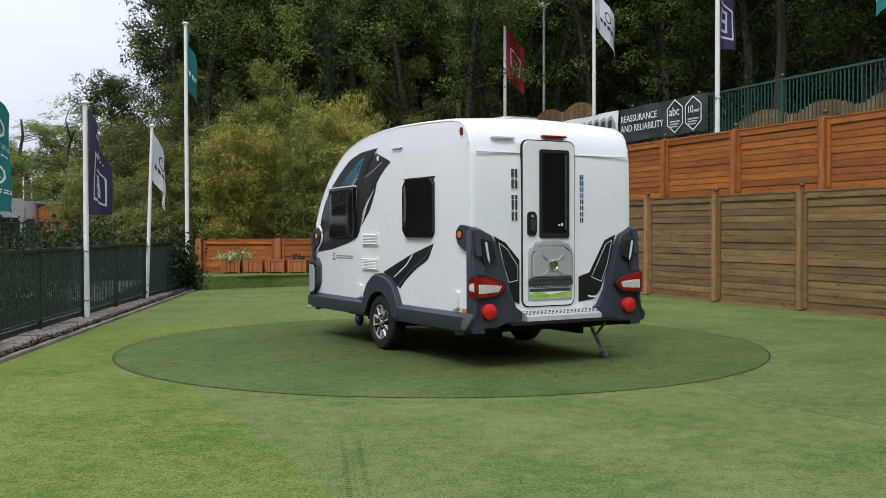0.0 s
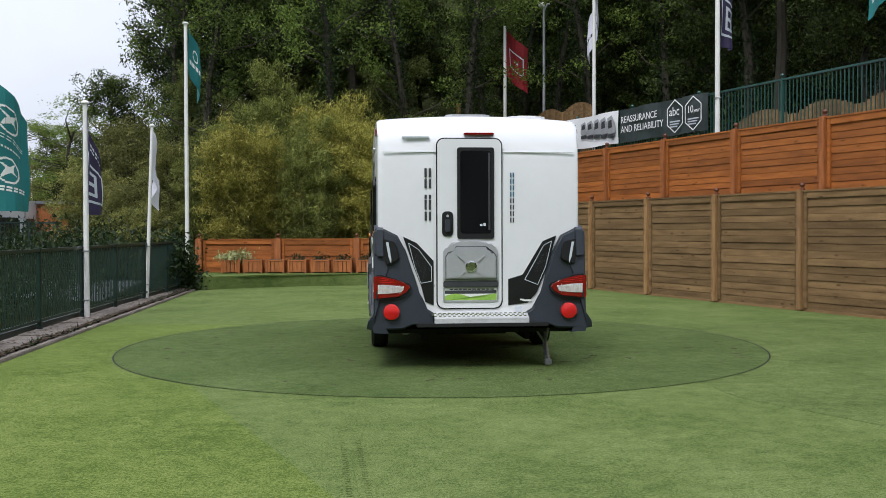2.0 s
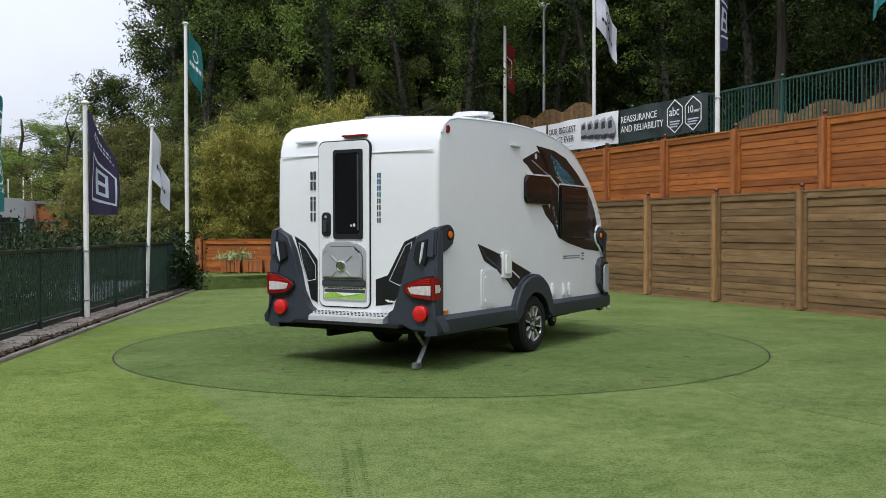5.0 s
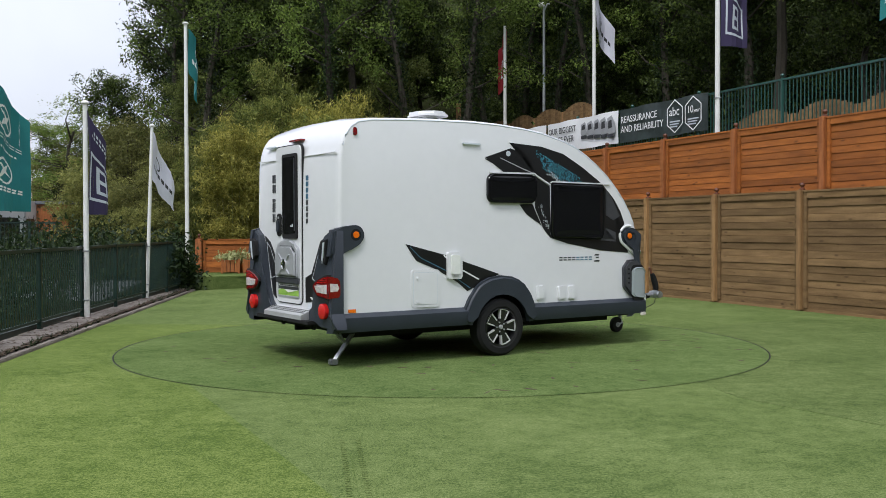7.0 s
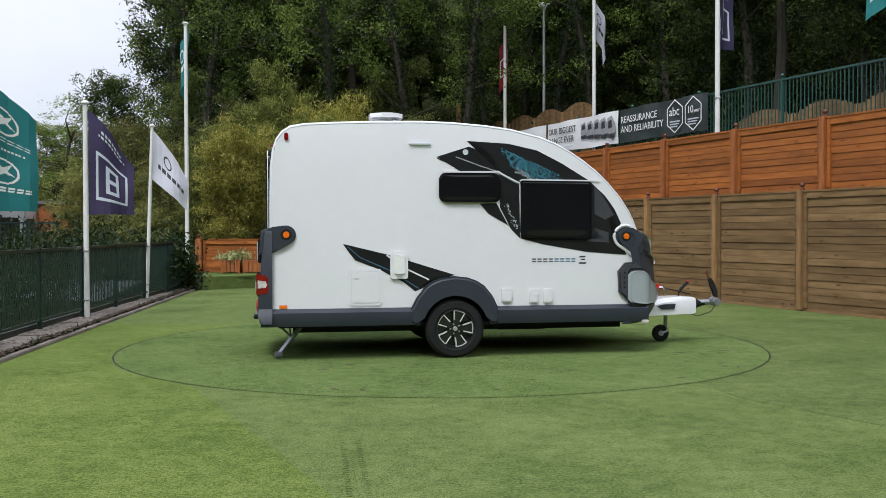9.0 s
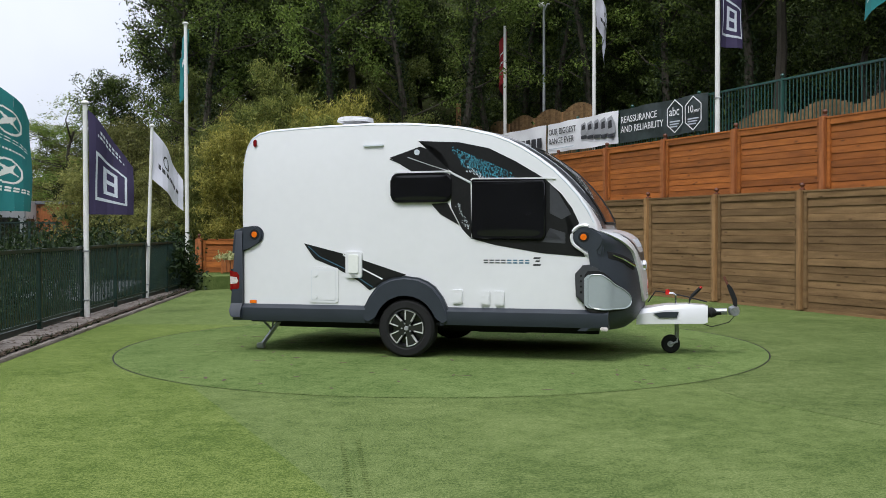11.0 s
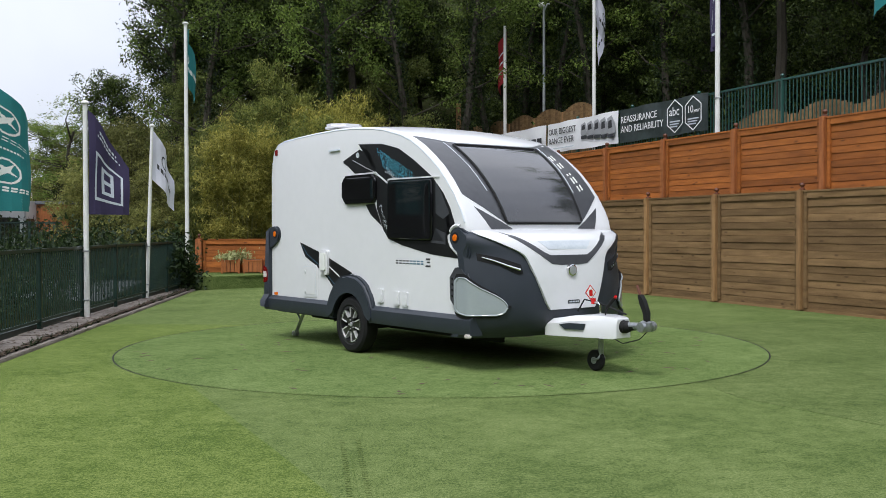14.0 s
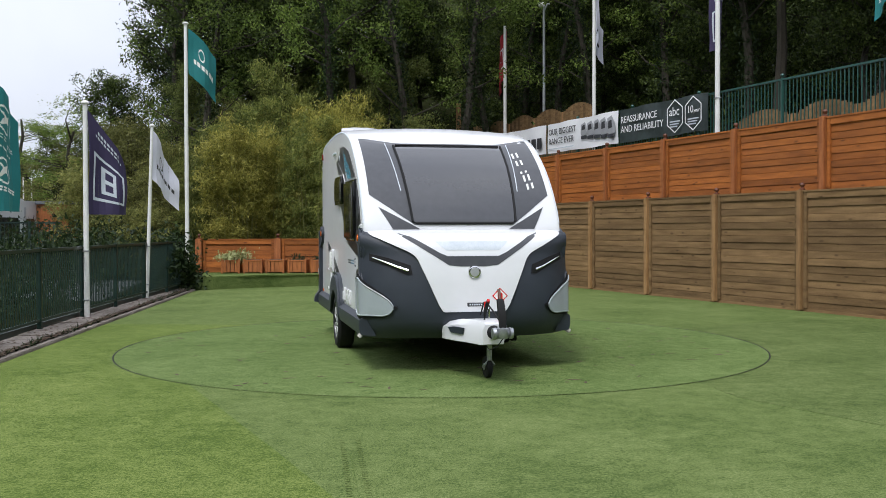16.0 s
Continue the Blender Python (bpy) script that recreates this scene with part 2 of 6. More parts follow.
    leafs=leaf_mat("fresh_green_leaves", (0.036, 0.062, 0.010), (0.100, 0.155, 0.026), (0.200, 0.265, 0.058), 0.45),
    leafb=leaf_mat("bamboo_leaves", (0.066, 0.076, 0.014), (0.215, 0.212, 0.040), (0.46, 0.42, 0.105)),
    leafg=leaf_mat("green_bamboo_leaves", (0.040, 0.060, 0.012), (0.130, 0.160, 0.034), (0.32, 0.34, 0.09)),
    leafi=leaf_mat("ivy_leaves", (0.006, 0.013, 0.004), (0.015, 0.030, 0.009), (0.040, 0.064, 0.019)),
    leafy=leaf_mat("cream_variegated_leaves", (0.16, 0.20, 0.06), (0.40, 0.42, 0.18), (0.62, 0.62, 0.34)),
)


# ---- mesh tools ----
def part(name, bm, material, parent=None, label="", smooth=True):
    """Links a bmesh as one mesh object, under a thing or a part."""
    bmesh.ops.recalc_face_normals(bm, faces=bm.faces)
    if smooth:
        for f in bm.faces:
            f.smooth = True
        for e in bm.edges:
            e.smooth = len(e.link_faces) == 2 and e.calc_face_angle(0) < 0.6
    me = bpy.data.meshes.new(name)
    bm.to_mesh(me)
    bm.free()
    me.materials.append(material)
    ob = new(name, me)
    if parent:
        ob.parent = parent
    if label:
        ob["label"] = label
    return ob


def thing(name, label, category, group="", kind="", at=None):
    ob = new(name)
    if at is not None:
        ob.matrix_basis = at
    return tagged(ob, label, category, group, kind)


def put(axis, p, v):
    return (p[0], v, p[1]) if axis == "y" else (v, p[0], p[1]) if axis == "x" else (p[0], p[1], v)


def slab(poly, axis, v0, v1, bevel=0.0, seg=2, bm=None):
    """A polygon of the plane across axis, thick from v0 to v1, its v1 rim rounded."""
    own = bmesh.new()
    a = [own.verts.new(put(axis, p, v0)) for p in poly]
    b = [own.verts.new(put(axis, p, v1)) for p in poly]
    own.faces.new(a)
    top = own.faces.new(b)
    k = len(poly)
    for i in range(k):
        own.faces.new((a[i], a[(i + 1) % k], b[(i + 1) % k], b[i]))
    if bevel:
        bmesh.ops.bevel(own, geom=list(top.edges), offset=bevel, segments=seg, affect="EDGES", clamp_overlap=True)
    bmesh.ops.triangulate(own, faces=[f for f in own.faces if len(f.verts) > 4])
    if bm is None:
        return own
    return merge(bm, own)


def merge(bm, other):
    other.verts.index_update()
    vs = [bm.verts.new(v.co) for v in other.verts]
    for f in other.faces:
        try:
            bm.faces.new([vs[v.index] for v in f.verts])
        except ValueError:
            pass
    other.free()
    return bm


def box(x0, x1, y0, y1, z0, z1, bevel=0.0, bm=None):
    own = bmesh.new()
    bmesh.ops.create_cube(own, size=1, matrix=Matrix.Translation(((x0 + x1) / 2, (y0 + y1) / 2, (z0 + z1) / 2)) @ Matrix.Diagonal((abs(x1 - x0), abs(y1 - y0), abs(z1 - z0), 1)))
    if bevel:
        bmesh.ops.bevel(own, geom=list(own.edges), offset=bevel, segments=2, affect="EDGES", clamp_overlap=True)
    return own if bm is None else merge(bm, own)


def tube(points, radius, n=8, bm=None):
    """A round bar along points; radius is one number or one per point."""
    own = bmesh.new()
    pts = [Vector(p) for p in points]
    rad = radius if isinstance(radius, (list, tuple)) else [radius] * len(pts)
    rings = []
    for i, p in enumerate(pts):
        d = (pts[min(i + 1, len(pts) - 1)] - pts[max(i - 1, 0)]).normalized()
        u = d.orthogonal().normalized() if abs(d.z) > 0.95 else d.cross(Vector((0, 0, 1))).normalized()
        w = d.cross(u)
        rings.append([own.verts.new(p + rad[i] * (math.cos(a) * u + math.sin(a) * w)) for a in [2 * math.pi * k / n for k in range(n)]])
    for r0, r1 in zip(rings, rings[1:]):
        for k in range(n):
            own.faces.new((r0[k], r0[(k + 1) % n], r1[(k + 1) % n], r1[k]))
    own.faces.new(rings[0])
    own.faces.new(rings[-1])
    return own if bm is None else merge(bm, own)


def lathe(profile, centre, axis, n=32, bm=None, caps=True):
    """Turns (radius, along) pairs round an axis through centre."""
    own = bmesh.new()
    rings = []
    for r, h in profile:
        ring = []
        for k in range(n):
            c, s = r * math.cos(2 * math.pi * k / n), r * math.sin(2 * math.pi * k / n)
            o = {"x": (h, c, s), "y": (c, h, s), "z": (c, s, h)}[axis]
            ring.append(own.verts.new(Vector(centre) + Vector(o)))
        rings.append(ring)
    for r0, r1 in zip(rings, rings[1:]):
        for k in range(n):
            own.faces.new((r0[k], r0[(k + 1) % n], r1[(k + 1) % n], r1[k]))
    for ring, (r, h) in ((rings[0], profile[0]), (rings[-1], profile[-1])):
        if r > 1e-4 and caps:
            own.faces.new(ring)
    bmesh.ops.remove_doubles(own, verts=own.verts, dist=1e-5)
    return own if bm is None else merge(bm, own)


def rrect(u0, u1, v0, v1, r, n=5):
    """A rectangle with round corners."""
    out = []
    for cu, cv, a0 in ((u1 - r, v1 - r, 0), (u0 + r, v1 - r, 90), (u0 + r, v0 + r, 180), (u1 - r, v0 + r, 270)):
        for k in range(n + 1):
            a = radians(a0 + 90 * k / n)
            out.append((cu + r * math.cos(a), cv + r * math.sin(a)))
    return out


def ring_disc(u, v, r, n=24):
    return [(u + r * math.cos(2 * math.pi * k / n), v + r * math.sin(2 * math.pi * k / n)) for k in range(n)]


def outline(points, w, axis, v0, v1, bm=None, closed=True):
    """Straight strips of width w along the sides of a polygon."""
    bm = bm or bmesh.new()
    for a, b in zip(points, points[1:] + points[:1] if closed else points[1:]):
        slab(stroke([a, b], w), axis, v0, v1, bm=bm)
    return bm


def stroke(points, w):
    """The outline of a line of width w through points."""
    left, right = [], []
    for i, p in enumerate(points):
        a, b = Vector(points[max(i - 1, 0)]), Vector(points[min(i + 1, len(points) - 1)])
        d = (b - a).normalized()
        left.append((p[0] - d.y * w / 2, p[1] + d.x * w / 2))
        right.append((p[0] + d.y * w / 2, p[1] - d.x * w / 2))
    return left + right[::-1]


# ---- the caravan ----
CAP = [(-1.985, 0.46), (-1.985, 1.0), (-1.985, 1.6), (-1.975, 2.05), (-1.955, 2.2), (-1.92, 2.31), (-1.86, 2.395), (-1.77, 2.45), (-1.62, 2.478), (-1.3, 2.495),
       (-0.9, 2.51), (-0.4, 2.518), (-0.05, 2.508), (0.301, 2.481), (0.565, 2.446), (0.893, 2.368), (1.072, 2.3), (1.226, 2.218), (1.389, 2.111), (1.543, 1.993),
       (1.676, 1.864), (1.8, 1.72), (1.903, 1.565), (1.966, 1.44), (1.997, 1.346), (1.95, 0.46)]
HUB = (-0.045, 0.312)


def nrm(i):
    a, b = Vector(CAP[max(i - 1, 0)]), Vector(CAP[min(i + 1, len(CAP) - 1)])
    d = (b - a).normalized()
    return Vector((-d.y, d.x))


def bulge(i):
    """How far the skin bows out on the centreline."""
    x, z = CAP[i]
    return 0.035 if x > 0.9 and z > 1.3 else 0.045 if z > 2.4 else 0.02 if x < -1.7 else 0.04


def skin(y, z):
    """x of the windscreen's surface."""
    pts = [(CAP[i], nrm(i), bulge(i)) for i in range(12, 25)]
    row = []
    for (x, h), n, b in pts:
        k = b * (1 - y * y)
        row.append((h + n.y * k, x + n.x * k))
    row.sort()
    return float(np.interp(z, [r[0] for r in row], [r[1] for r in row]))


NOSE = [(0.33, 2.27), (0.40, 2.335), (0.50, 2.385), (0.60, 2.398), (0.75, 2.39), (0.90, 2.375), (1.02, 2.352), (1.12, 2.335), (1.20, 2.31), (1.26, 2.27), (1.31, 2.20), (1.345, 2.11), (1.375, 1.96)]


def nose(y, z):
    """x of the front moulding's surface."""
    c = float(np.interp(z, [n[0] for n in NOSE], [n[1] for n in NOSE]))
    b = float(np.interp(z, (0.33, 1.15, 1.375), (0.36, 0.34, 0.10)))
    return c - b * abs(y / 1.05) ** 4


def sheet(us, vs, at, thick, name, material, parent, label=""):
    """A curved plate: at(u, v) gives its outer points; thick is how far it goes back along x."""
    bm = bmesh.new()
    g = [[bm.verts.new(at(u, v)) for v in vs] for u in us]
    for i in range(len(us) - 1):
        for j in range(len(vs) - 1):
            bm.faces.new((g[i][j], g[i + 1][j], g[i + 1][j + 1], g[i][j + 1]))
    rim = [e for e in bm.edges if len(e.link_faces) == 1]
    back = bmesh.ops.extrude_edge_only(bm, edges=rim)["geom"]
    for v in back:
        if isinstance(v, bmesh.types.BMVert):
            v.co.x -= thick
    return part(name, bm, material, parent, label)


def on_front(poly, surface, lift, material, name, parent, label="", cut=0.06):
    """A flat print wrapped on the front: poly in (y, z)."""
    bm = bmesh.new()
    bm.faces.new([bm.verts.new((0, y, z)) for y, z in poly])
    bmesh.ops.triangulate(bm, faces=bm.faces)
    for _ in range(3):
        long = [e for e in bm.edges if e.calc_length() > cut]
        if long:
            bmesh.ops.subdivide_edges(bm, edges=long, cuts=1)
            bmesh.ops.triangulate(bm, faces=[f for f in bm.faces if len(f.verts) > 3])
    for v in bm.verts:
        v.co.x = surface(v.co.y, v.co.z) + lift
    rim = [e for e in bm.edges if len(e.link_faces) == 1]
    for v in bmesh.ops.extrude_edge_only(bm, edges=rim)["geom"]:
        if isinstance(v, bmesh.types.BMVert):
            v.co.x -= 0.012
    return part(name, bm, material, parent, label)


def body_shell(parent):
    bm = bmesh.new()
    ys = [-1.0, -0.998, -0.991, -0.98, -0.965, -0.9, -0.75, -0.5, -0.25, 0, 0.25, 0.5, 0.75, 0.9, 0.965, 0.98, 0.991, 0.998, 1.0]
    rings = []
    for y in ys:
        e = max(0.0, abs(y) - 0.965) / 0.035
        roll = 0.035 * (1 - math.sqrt(max(0.0, 1 - e * e)))
        ring = []
        for i, (x, z) in enumerate(CAP):
            n = nrm(i)
            k = bulge(i) * (1 - y * y) - roll
            if i in (0, len(CAP) - 1):
                n = Vector((n.x, 0))
            ring.append(bm.verts.new((x + n.x * k, y, z + n.y * k)))
        rings.append(ring)
    for a, b in zip(rings, rings[1:]):
        for i in range(len(CAP) - 1):
            bm.faces.new((a[i], a[i + 1], b[i + 1], b[i]))
    notch = [(HUB[0] + 0.41 * math.cos(t), HUB[1] + 0.41 * math.sin(t)) for t in [radians(a) for a in range(10, 171, 10)]]
    for ring, y in ((rings[0], -1.0), (rings[-1], 1.0)):
        f = bm.faces.new(ring + [bm.verts.new((x, y, z)) for x, z in [(0.38, 0.36)] + notch + [(-0.47, 0.36)]])
        bmesh.ops.triangulate(bm, faces=[f])
    return part("body", bm, M["white"], parent, "glossy white body shell")


def bars(parent, name, axis, v0, v1, cells, material, slant=0.0):
    """Plain bars that stand for lettering: cells of (u0, u1, w0, w1)."""
    for u0, u1, w0, w1 in cells:
        k = slant * (w1 - w0)
        part(name, slab([(u0, w0), (u1, w0), (u1 + k, w1), (u0 + k, w1)], axis, v0, v1), material, parent)


def strokes(cells, upright=False):
    """Each lettering cell as a pair of thin plain bars."""
    out = []
    for u0, u1, w0, w1 in cells:
        du, dw = (u1 - u0) * 0.34, (w1 - w0) * 0.34
        out += [(u0, u0 + du, w0, w1), (u1 - du, u1, w0, w1)] if upright else [(u0, u1, w0, w0 + dw), (u0, u1, w1 - dw, w1)]
    return out


def wheel(parent, s):
    y1 = s * 1.045
    w = part("wheel", lathe([(0.20, y1 - s * 0.19), (0.285, y1 - s * 0.19), (0.312, y1 - s * 0.165), (0.318, y1 - s * 0.1), (0.312, y1 - s * 0.03), (0.285, y1 - s * 0.004), (0.225, y1), (0.205, y1 - s * 0.012), (0.205, y1 - s * 0.05)], (HUB[0], 0, HUB[1]), "y", 40, None, False), M["black"], parent, "black rubber tyre on an alloy wheel")
    part("rim", lathe([(0.207, y1 - s * 0.006), (0.197, y1 - s * 0.004), (0.187, y1 - s * 0.03), (0.18, y1 - s * 0.10), (0.0, y1 - s * 0.10)], (HUB[0], 0, HUB[1]), "y", 40, None, False), M["alloy"], w)
    for k in range(5):
        a = 2 * math.pi * k / 5 + 1.31
        sp = bmesh.new()
        edge = bmesh.new()
        for side in (-1, 1):
            p = [(HUB[0] + r * math.cos(a + side * da), HUB[1] + r * math.sin(a + side * da)) for r, da in ((0.092, 0.36), (0.14, 0.32), (0.193, 0.31))]
            slab(stroke(p, 0.012), "y", y1 - s * 0.05, y1 - s * 0.010, bm=edge)
        arc = [(HUB[0] + 0.193 * math.cos(a + t), HUB[1] + 0.193 * math.sin(a + t)) for t in (-0.33, -0.16, 0, 0.16, 0.33)]
        slab(stroke(arc, 0.012), "y", y1 - s * 0.05, y1 - s * 0.010, bm=edge)
        web = [(HUB[0] + r * math.cos(a + t), HUB[1] + r * math.sin(a + t)) for r, t in ((0.03, -0.6), (0.10, -0.40), (0.19, -0.31), (0.19, 0.31), (0.10, 0.40), (0.03, 0.6))]
        slab(web, "y", y1 - s * 0.07, y1 - s * 0.022, bm=sp)
        part("wheel_nut", lathe([(0.009, y1 - s * 0.03), (0.009, y1 - s * 0.014), (0.0, y1 - s * 0.012)], (HUB[0] + 0.052 * math.cos(a + 0.6), 0, HUB[1] + 0.052 * math.sin(a + 0.6)), "y", 6), M["silver"], w)
        part("spoke", sp, M["alloy"], w)
        part("spoke_edge", edge, M["machined"], w, "bright machined spoke edge")
    part("hub_cap", lathe([(0.024, y1 - s * 0.05), (0.024, y1 - s * 0.012), (0.020, y1 - s * 0.008), (0.0, y1 - s * 0.006)], (HUB[0], 0, HUB[1]), "y", 20), M["silver"], w)


def window(parent, name, poly, s, deep=0.035, label="dark tinted acrylic window"):
    w = part(name, slab(poly, "y", s * 1.0, s * (1.0 + deep), 0.02, 3), M["tint"], parent, label)
    return w


def pillow(x0, x1, z0, z1, s, parent):
    """The blown, outward-bowed acrylic of a window."""
    bm = bmesh.new()
    k = [-1, -0.97, -0.9, -0.75, -0.5, -0.25, 0, 0.25, 0.5, 0.75, 0.9, 0.97, 1]
    g = [[bm.verts.new(((x0 + x1) / 2 + a * (x1 - x0) / 2 * (1 - 0.04 * b ** 8), s * (1.0345 + 0.005 * (1 - a ** 6) * (1 - b ** 6)), (z0 + z1) / 2 + b * (z1 - z0) / 2 * (1 - 0.06 * a ** 8))) for b in k] for a in k]
    for i in range(12):
        for j in range(12):
            bm.faces.new((g[i][j], g[i + 1][j], g[i + 1][j + 1], g[i][j + 1]))
    return part("pane", bm, M["tint"], parent)


def caravan_side(c, s):
    """The prints, flap, lights and skirt of one long side; s is -1 for the offside."""
    y0, y1, y2 = s * 1.0, s * 1.0045, s * 1.009
    low = s < 0
    # upper prints round the windows
    blade = [(0.09, 2.31), (0.54, 2.285), (0.86, 2.215), (1.14, 2.075), (1.38, 1.93), (1.46, 1.88), (0.69, 1.885), (0.66, 1.85), (0.46, 1.97), (0.35, 2.17), (0.25, 2.24)]
    up = part("upper_print", slab(blade, "y", y0, y1), M["decal"], c, "black print with blue speckled tyre marks")
    rng = random.Random(5)
    for row in range(4):
        tm = bmesh.new()
        for k in range(44):
            u = 0.46 + k * 0.0155 + row * 0.05
            base = 2.235 - row * 0.066 - k * (0.0068 + 0.0005 * row)
            for q in range(4):
                if rng.random() < 0.22 + 0.25 * abs(k - 22) / 22:
                    continue
                a, b = u + rng.uniform(-0.006, 0.006), base - 0.017 * q + rng.uniform(-0.004, 0.004)
                if b > 1.905 and b < 2.33 - max(0, a - 0.55) * 0.5:
                    slab([(a, b), (a + rng.uniform(0.006, 0.016), b + 0.003), (a + 0.014, b - 0.014), (a + 0.005, b - 0.011)], "y", y1, s * 1.0055, bm=tm)
        part("tyre_mark", tm, M["pale"] if row == 3 else M["teal"], up)["kind"] = "stuff"
    tip = [(-0.23, 2.14), (0.11, 2.25), (0.2, 2.22), (0.33, 2.15), (0.43, 1.985), (0.02, 1.985)]
    lg = part("logo_print", slab(tip, "y", y0, y1), M["decal"], c, "charcoal pointed print with a small round badge")
    part("badge", slab(ring_disc(0.075, 2.19, 0.03), "y", y1, s * 1.008), M["pale"], lg)
    part("line", slab(stroke([(-0.03, 2.14), (0.25, 2.04), (0.41, 1.99)], 0.010), "y", y1, s * 1.0052), M["silver"], lg)
    part("line", slab(stroke([(-0.23, 2.125), (-0.05, 2.05), (0.08, 1.99)], 0.012), "y", y0, s * 1.003), M["decal"], lg)
    mid = [(0.44, 1.96), (0.66, 1.845), (0.67, 1.27), (0.57, 1.37), (0.45, 1.60)]
    if not low:
        mid = [(0.43, 1.985), (0.66, 1.845), (0.67, 1.27), (0.60, 1.34), (0.42, 1.66), (0.16, 1.93), (-0.10, 2.06), (0.02, 1.985)]
    mp = part("side_print", slab(mid, "y", y0, y1), M["decal"], c)
    dart = [(0.23, 1.64), (0.41, 1.65), (0.54, 1.41), (0.33, 1.53)] if low else [(0.12, 1.90), (0.36, 1.66), (0.53, 1.42), (0.30, 1.60), (0.16, 1.80)]
    dp = part("lower_print", slab(dart, "y", y0, y1), M["decal"], c)
    spk = bmesh.new()
    for k in range(46):
        a = rng.random()
        u, v = (0.50 + 0.13 * a + rng.uniform(-0.02, 0.03), 1.62 - 0.25 * a + rng.uniform(-0.02, 0.05)) if low else (0.34 + 0.2 * a, 1.72 - 0.25 * a + rng.uniform(-0.02, 0.04))
        slab([(u, v), (u + 0.012, v + 0.003), (u + 0.008, v - 0.010)], "y", y1, s * 1.0055, bm=spk)
    part("speckle", spk, M["pale"], mp)["kind"] = "stuff"
    front = [(0.675, 1.885), (1.455, 1.88), (1.62, 1.73), (1.73, 1.58), (1.80, 1.43), (1.77, 1.385), (1.71, 1.33), (1.705, 1.24), (1.75, 1.16), (1.86, 1.085), (1.42, 1.12), (0.92, 1.205), (0.675, 1.27)]
    fp = part("front_print", slab(front, "y", y0, s * 1.004), M["decal"], c, "black print round the front side window")
    part("inset", slab([(1.50, 1.84), (1.60, 1.72), (1.72, 1.52), (1.62, 1.47), (1.50, 1.53)], "y", s * 1.004, s * 1.007), M["decal2"], fp)
    part("inset", slab([(1.50, 1.38), (1.66, 1.33), (1.66, 1.22), (1.42, 1.235), (1.44, 1.26), (1.63, 1.25)], "y", s * 1.004, s * 1.007), M["decal2"], fp)
    win = window(c, "window", [(0.68, 1.885), (1.44, 1.88), (1.462, 1.84), (1.462, 1.31), (1.44, 1.265), (1.40, 1.25), (0.72, 1.262), (0.685, 1.29), (0.67, 1.34)], s, label="large dark tinted acrylic side window with white top edge")
    part("trim", slab(stroke([(0.665, 1.885), (0.69, 1.90), (1.455, 1.893), (1.56, 1.888)], 0.014), "y", y0, s * 1.012), M["white"], win)
    pillow(0.71, 1.43, 1.29, 1.855, s, win)
    if low:
        w2 = window(c, "window", rrect(-0.215, 0.455, 1.655, 1.968, 0.075), s, label="small dark tinted acrylic window")
        part("trim", slab(stroke([(-0.18, 1.979), (0.44, 1.982), (0.47, 1.96), (0.665, 1.862)], 0.016), "y", y0, s * 1.012), M["white"], w2)
        pillow(-0.19, 0.43, 1.68, 1.945, s, w2)
    else:
        w2 = window(c, "window", rrect(-1.255, -0.585, 1.285, 1.905, 0.07), s, label="upright dark tinted acrylic window")
        part("trim", slab(stroke([(-1.26, 1.915), (-0.58, 1.915)], 0.014), "y", y0, s * 1.012), M["black"], w2)
        pillow(-1.23, -0.61, 1.31, 1.88, s, w2)
    # swoosh over the wheel
    sw = [(-1.23, 1.22), (-0.74, 1.10), (-0.53, 1.035), (-0.05, 0.885), (-0.22, 0.87), (-0.33, 0.825), (-0.47, 0.715), (-0.59, 0.81), (-0.85, 0.95), (-1.10, 1.045), (-1.16, 1.12)]
    sp = part("swoosh_print", slab(sw, "y", y0, y1), M["decal"], c, "black slashed print above the wheel arch")
    part("line", slab(stroke([(-0.77, 1.10), (-0.62, 0.98), (-0.32, 0.835)], 0.016), "y", y1, s * 1.0055), M["white"], sp)
    part("line", slab(stroke([(-1.18, 1.19), (-1.05, 1.075), (-0.72, 0.93), (-0.52, 0.80), (-0.43, 0.745)], 0.009), "y", y1, s * 1.0055), M["blueink"], sp)
    # lettering bars
    cells = [(0.80 + k * 0.063, 0.80 + k * 0.063 + 0.045, 1.012, 1.052) for k in range(8)]
    bars(c, "lettering", "y", y0, s * 1.002, strokes(cells[:4]), M["ink"])
    bars(c, "lettering", "y", y0, s * 1.002, strokes(cells[4:]), M["blueink"])
    bars(c, "emblem", "y", y0, s * 1.002, [(1.325, 1.395, 1.06, 1.078), (1.345, 1.39, 1.03, 1.046), (1.32, 1.40, 0.99, 1.008)], M["ink"], 0.6)
    # lamps and reflectors
    part("marker_lamp", slab(rrect(-1.83, -1.79, 2.295, 2.375, 0.018), "y", y0, s * 1.018, 0.006), M["red"], c)
    part("side_reflector", box(-1.89, -1.81, y0, s * 1.008, 0.552, 0.585), M["orange"], c)
    part("awning_lamp", slab(rrect(-0.53, -0.30, 2.264, 2.283, 0.009), "y", y0, s * 1.022, 0.006), M["pale"], c)
    part("awning_rail", tube([(x - 0.02 * nrm(i + 4).x, s * 0.992, z - 0.02 * nrm(i + 4).y) for i, (x, z) in enumerate(CAP[4:24])], 0.011, 6), M["pale"], c)
    # rear arm with lamp
    arm = [(-1.82 + 0.105 * math.cos(t), 1.315 + 0.10 * math.sin(t)) for t in [radians(a) for a in range(-60, 101, 16)]] + [(-1.95, 1.40), (-2.07, 1.365), (-2.10, 1.11), (-1.985, 1.115), (-1.86, 1.175)]
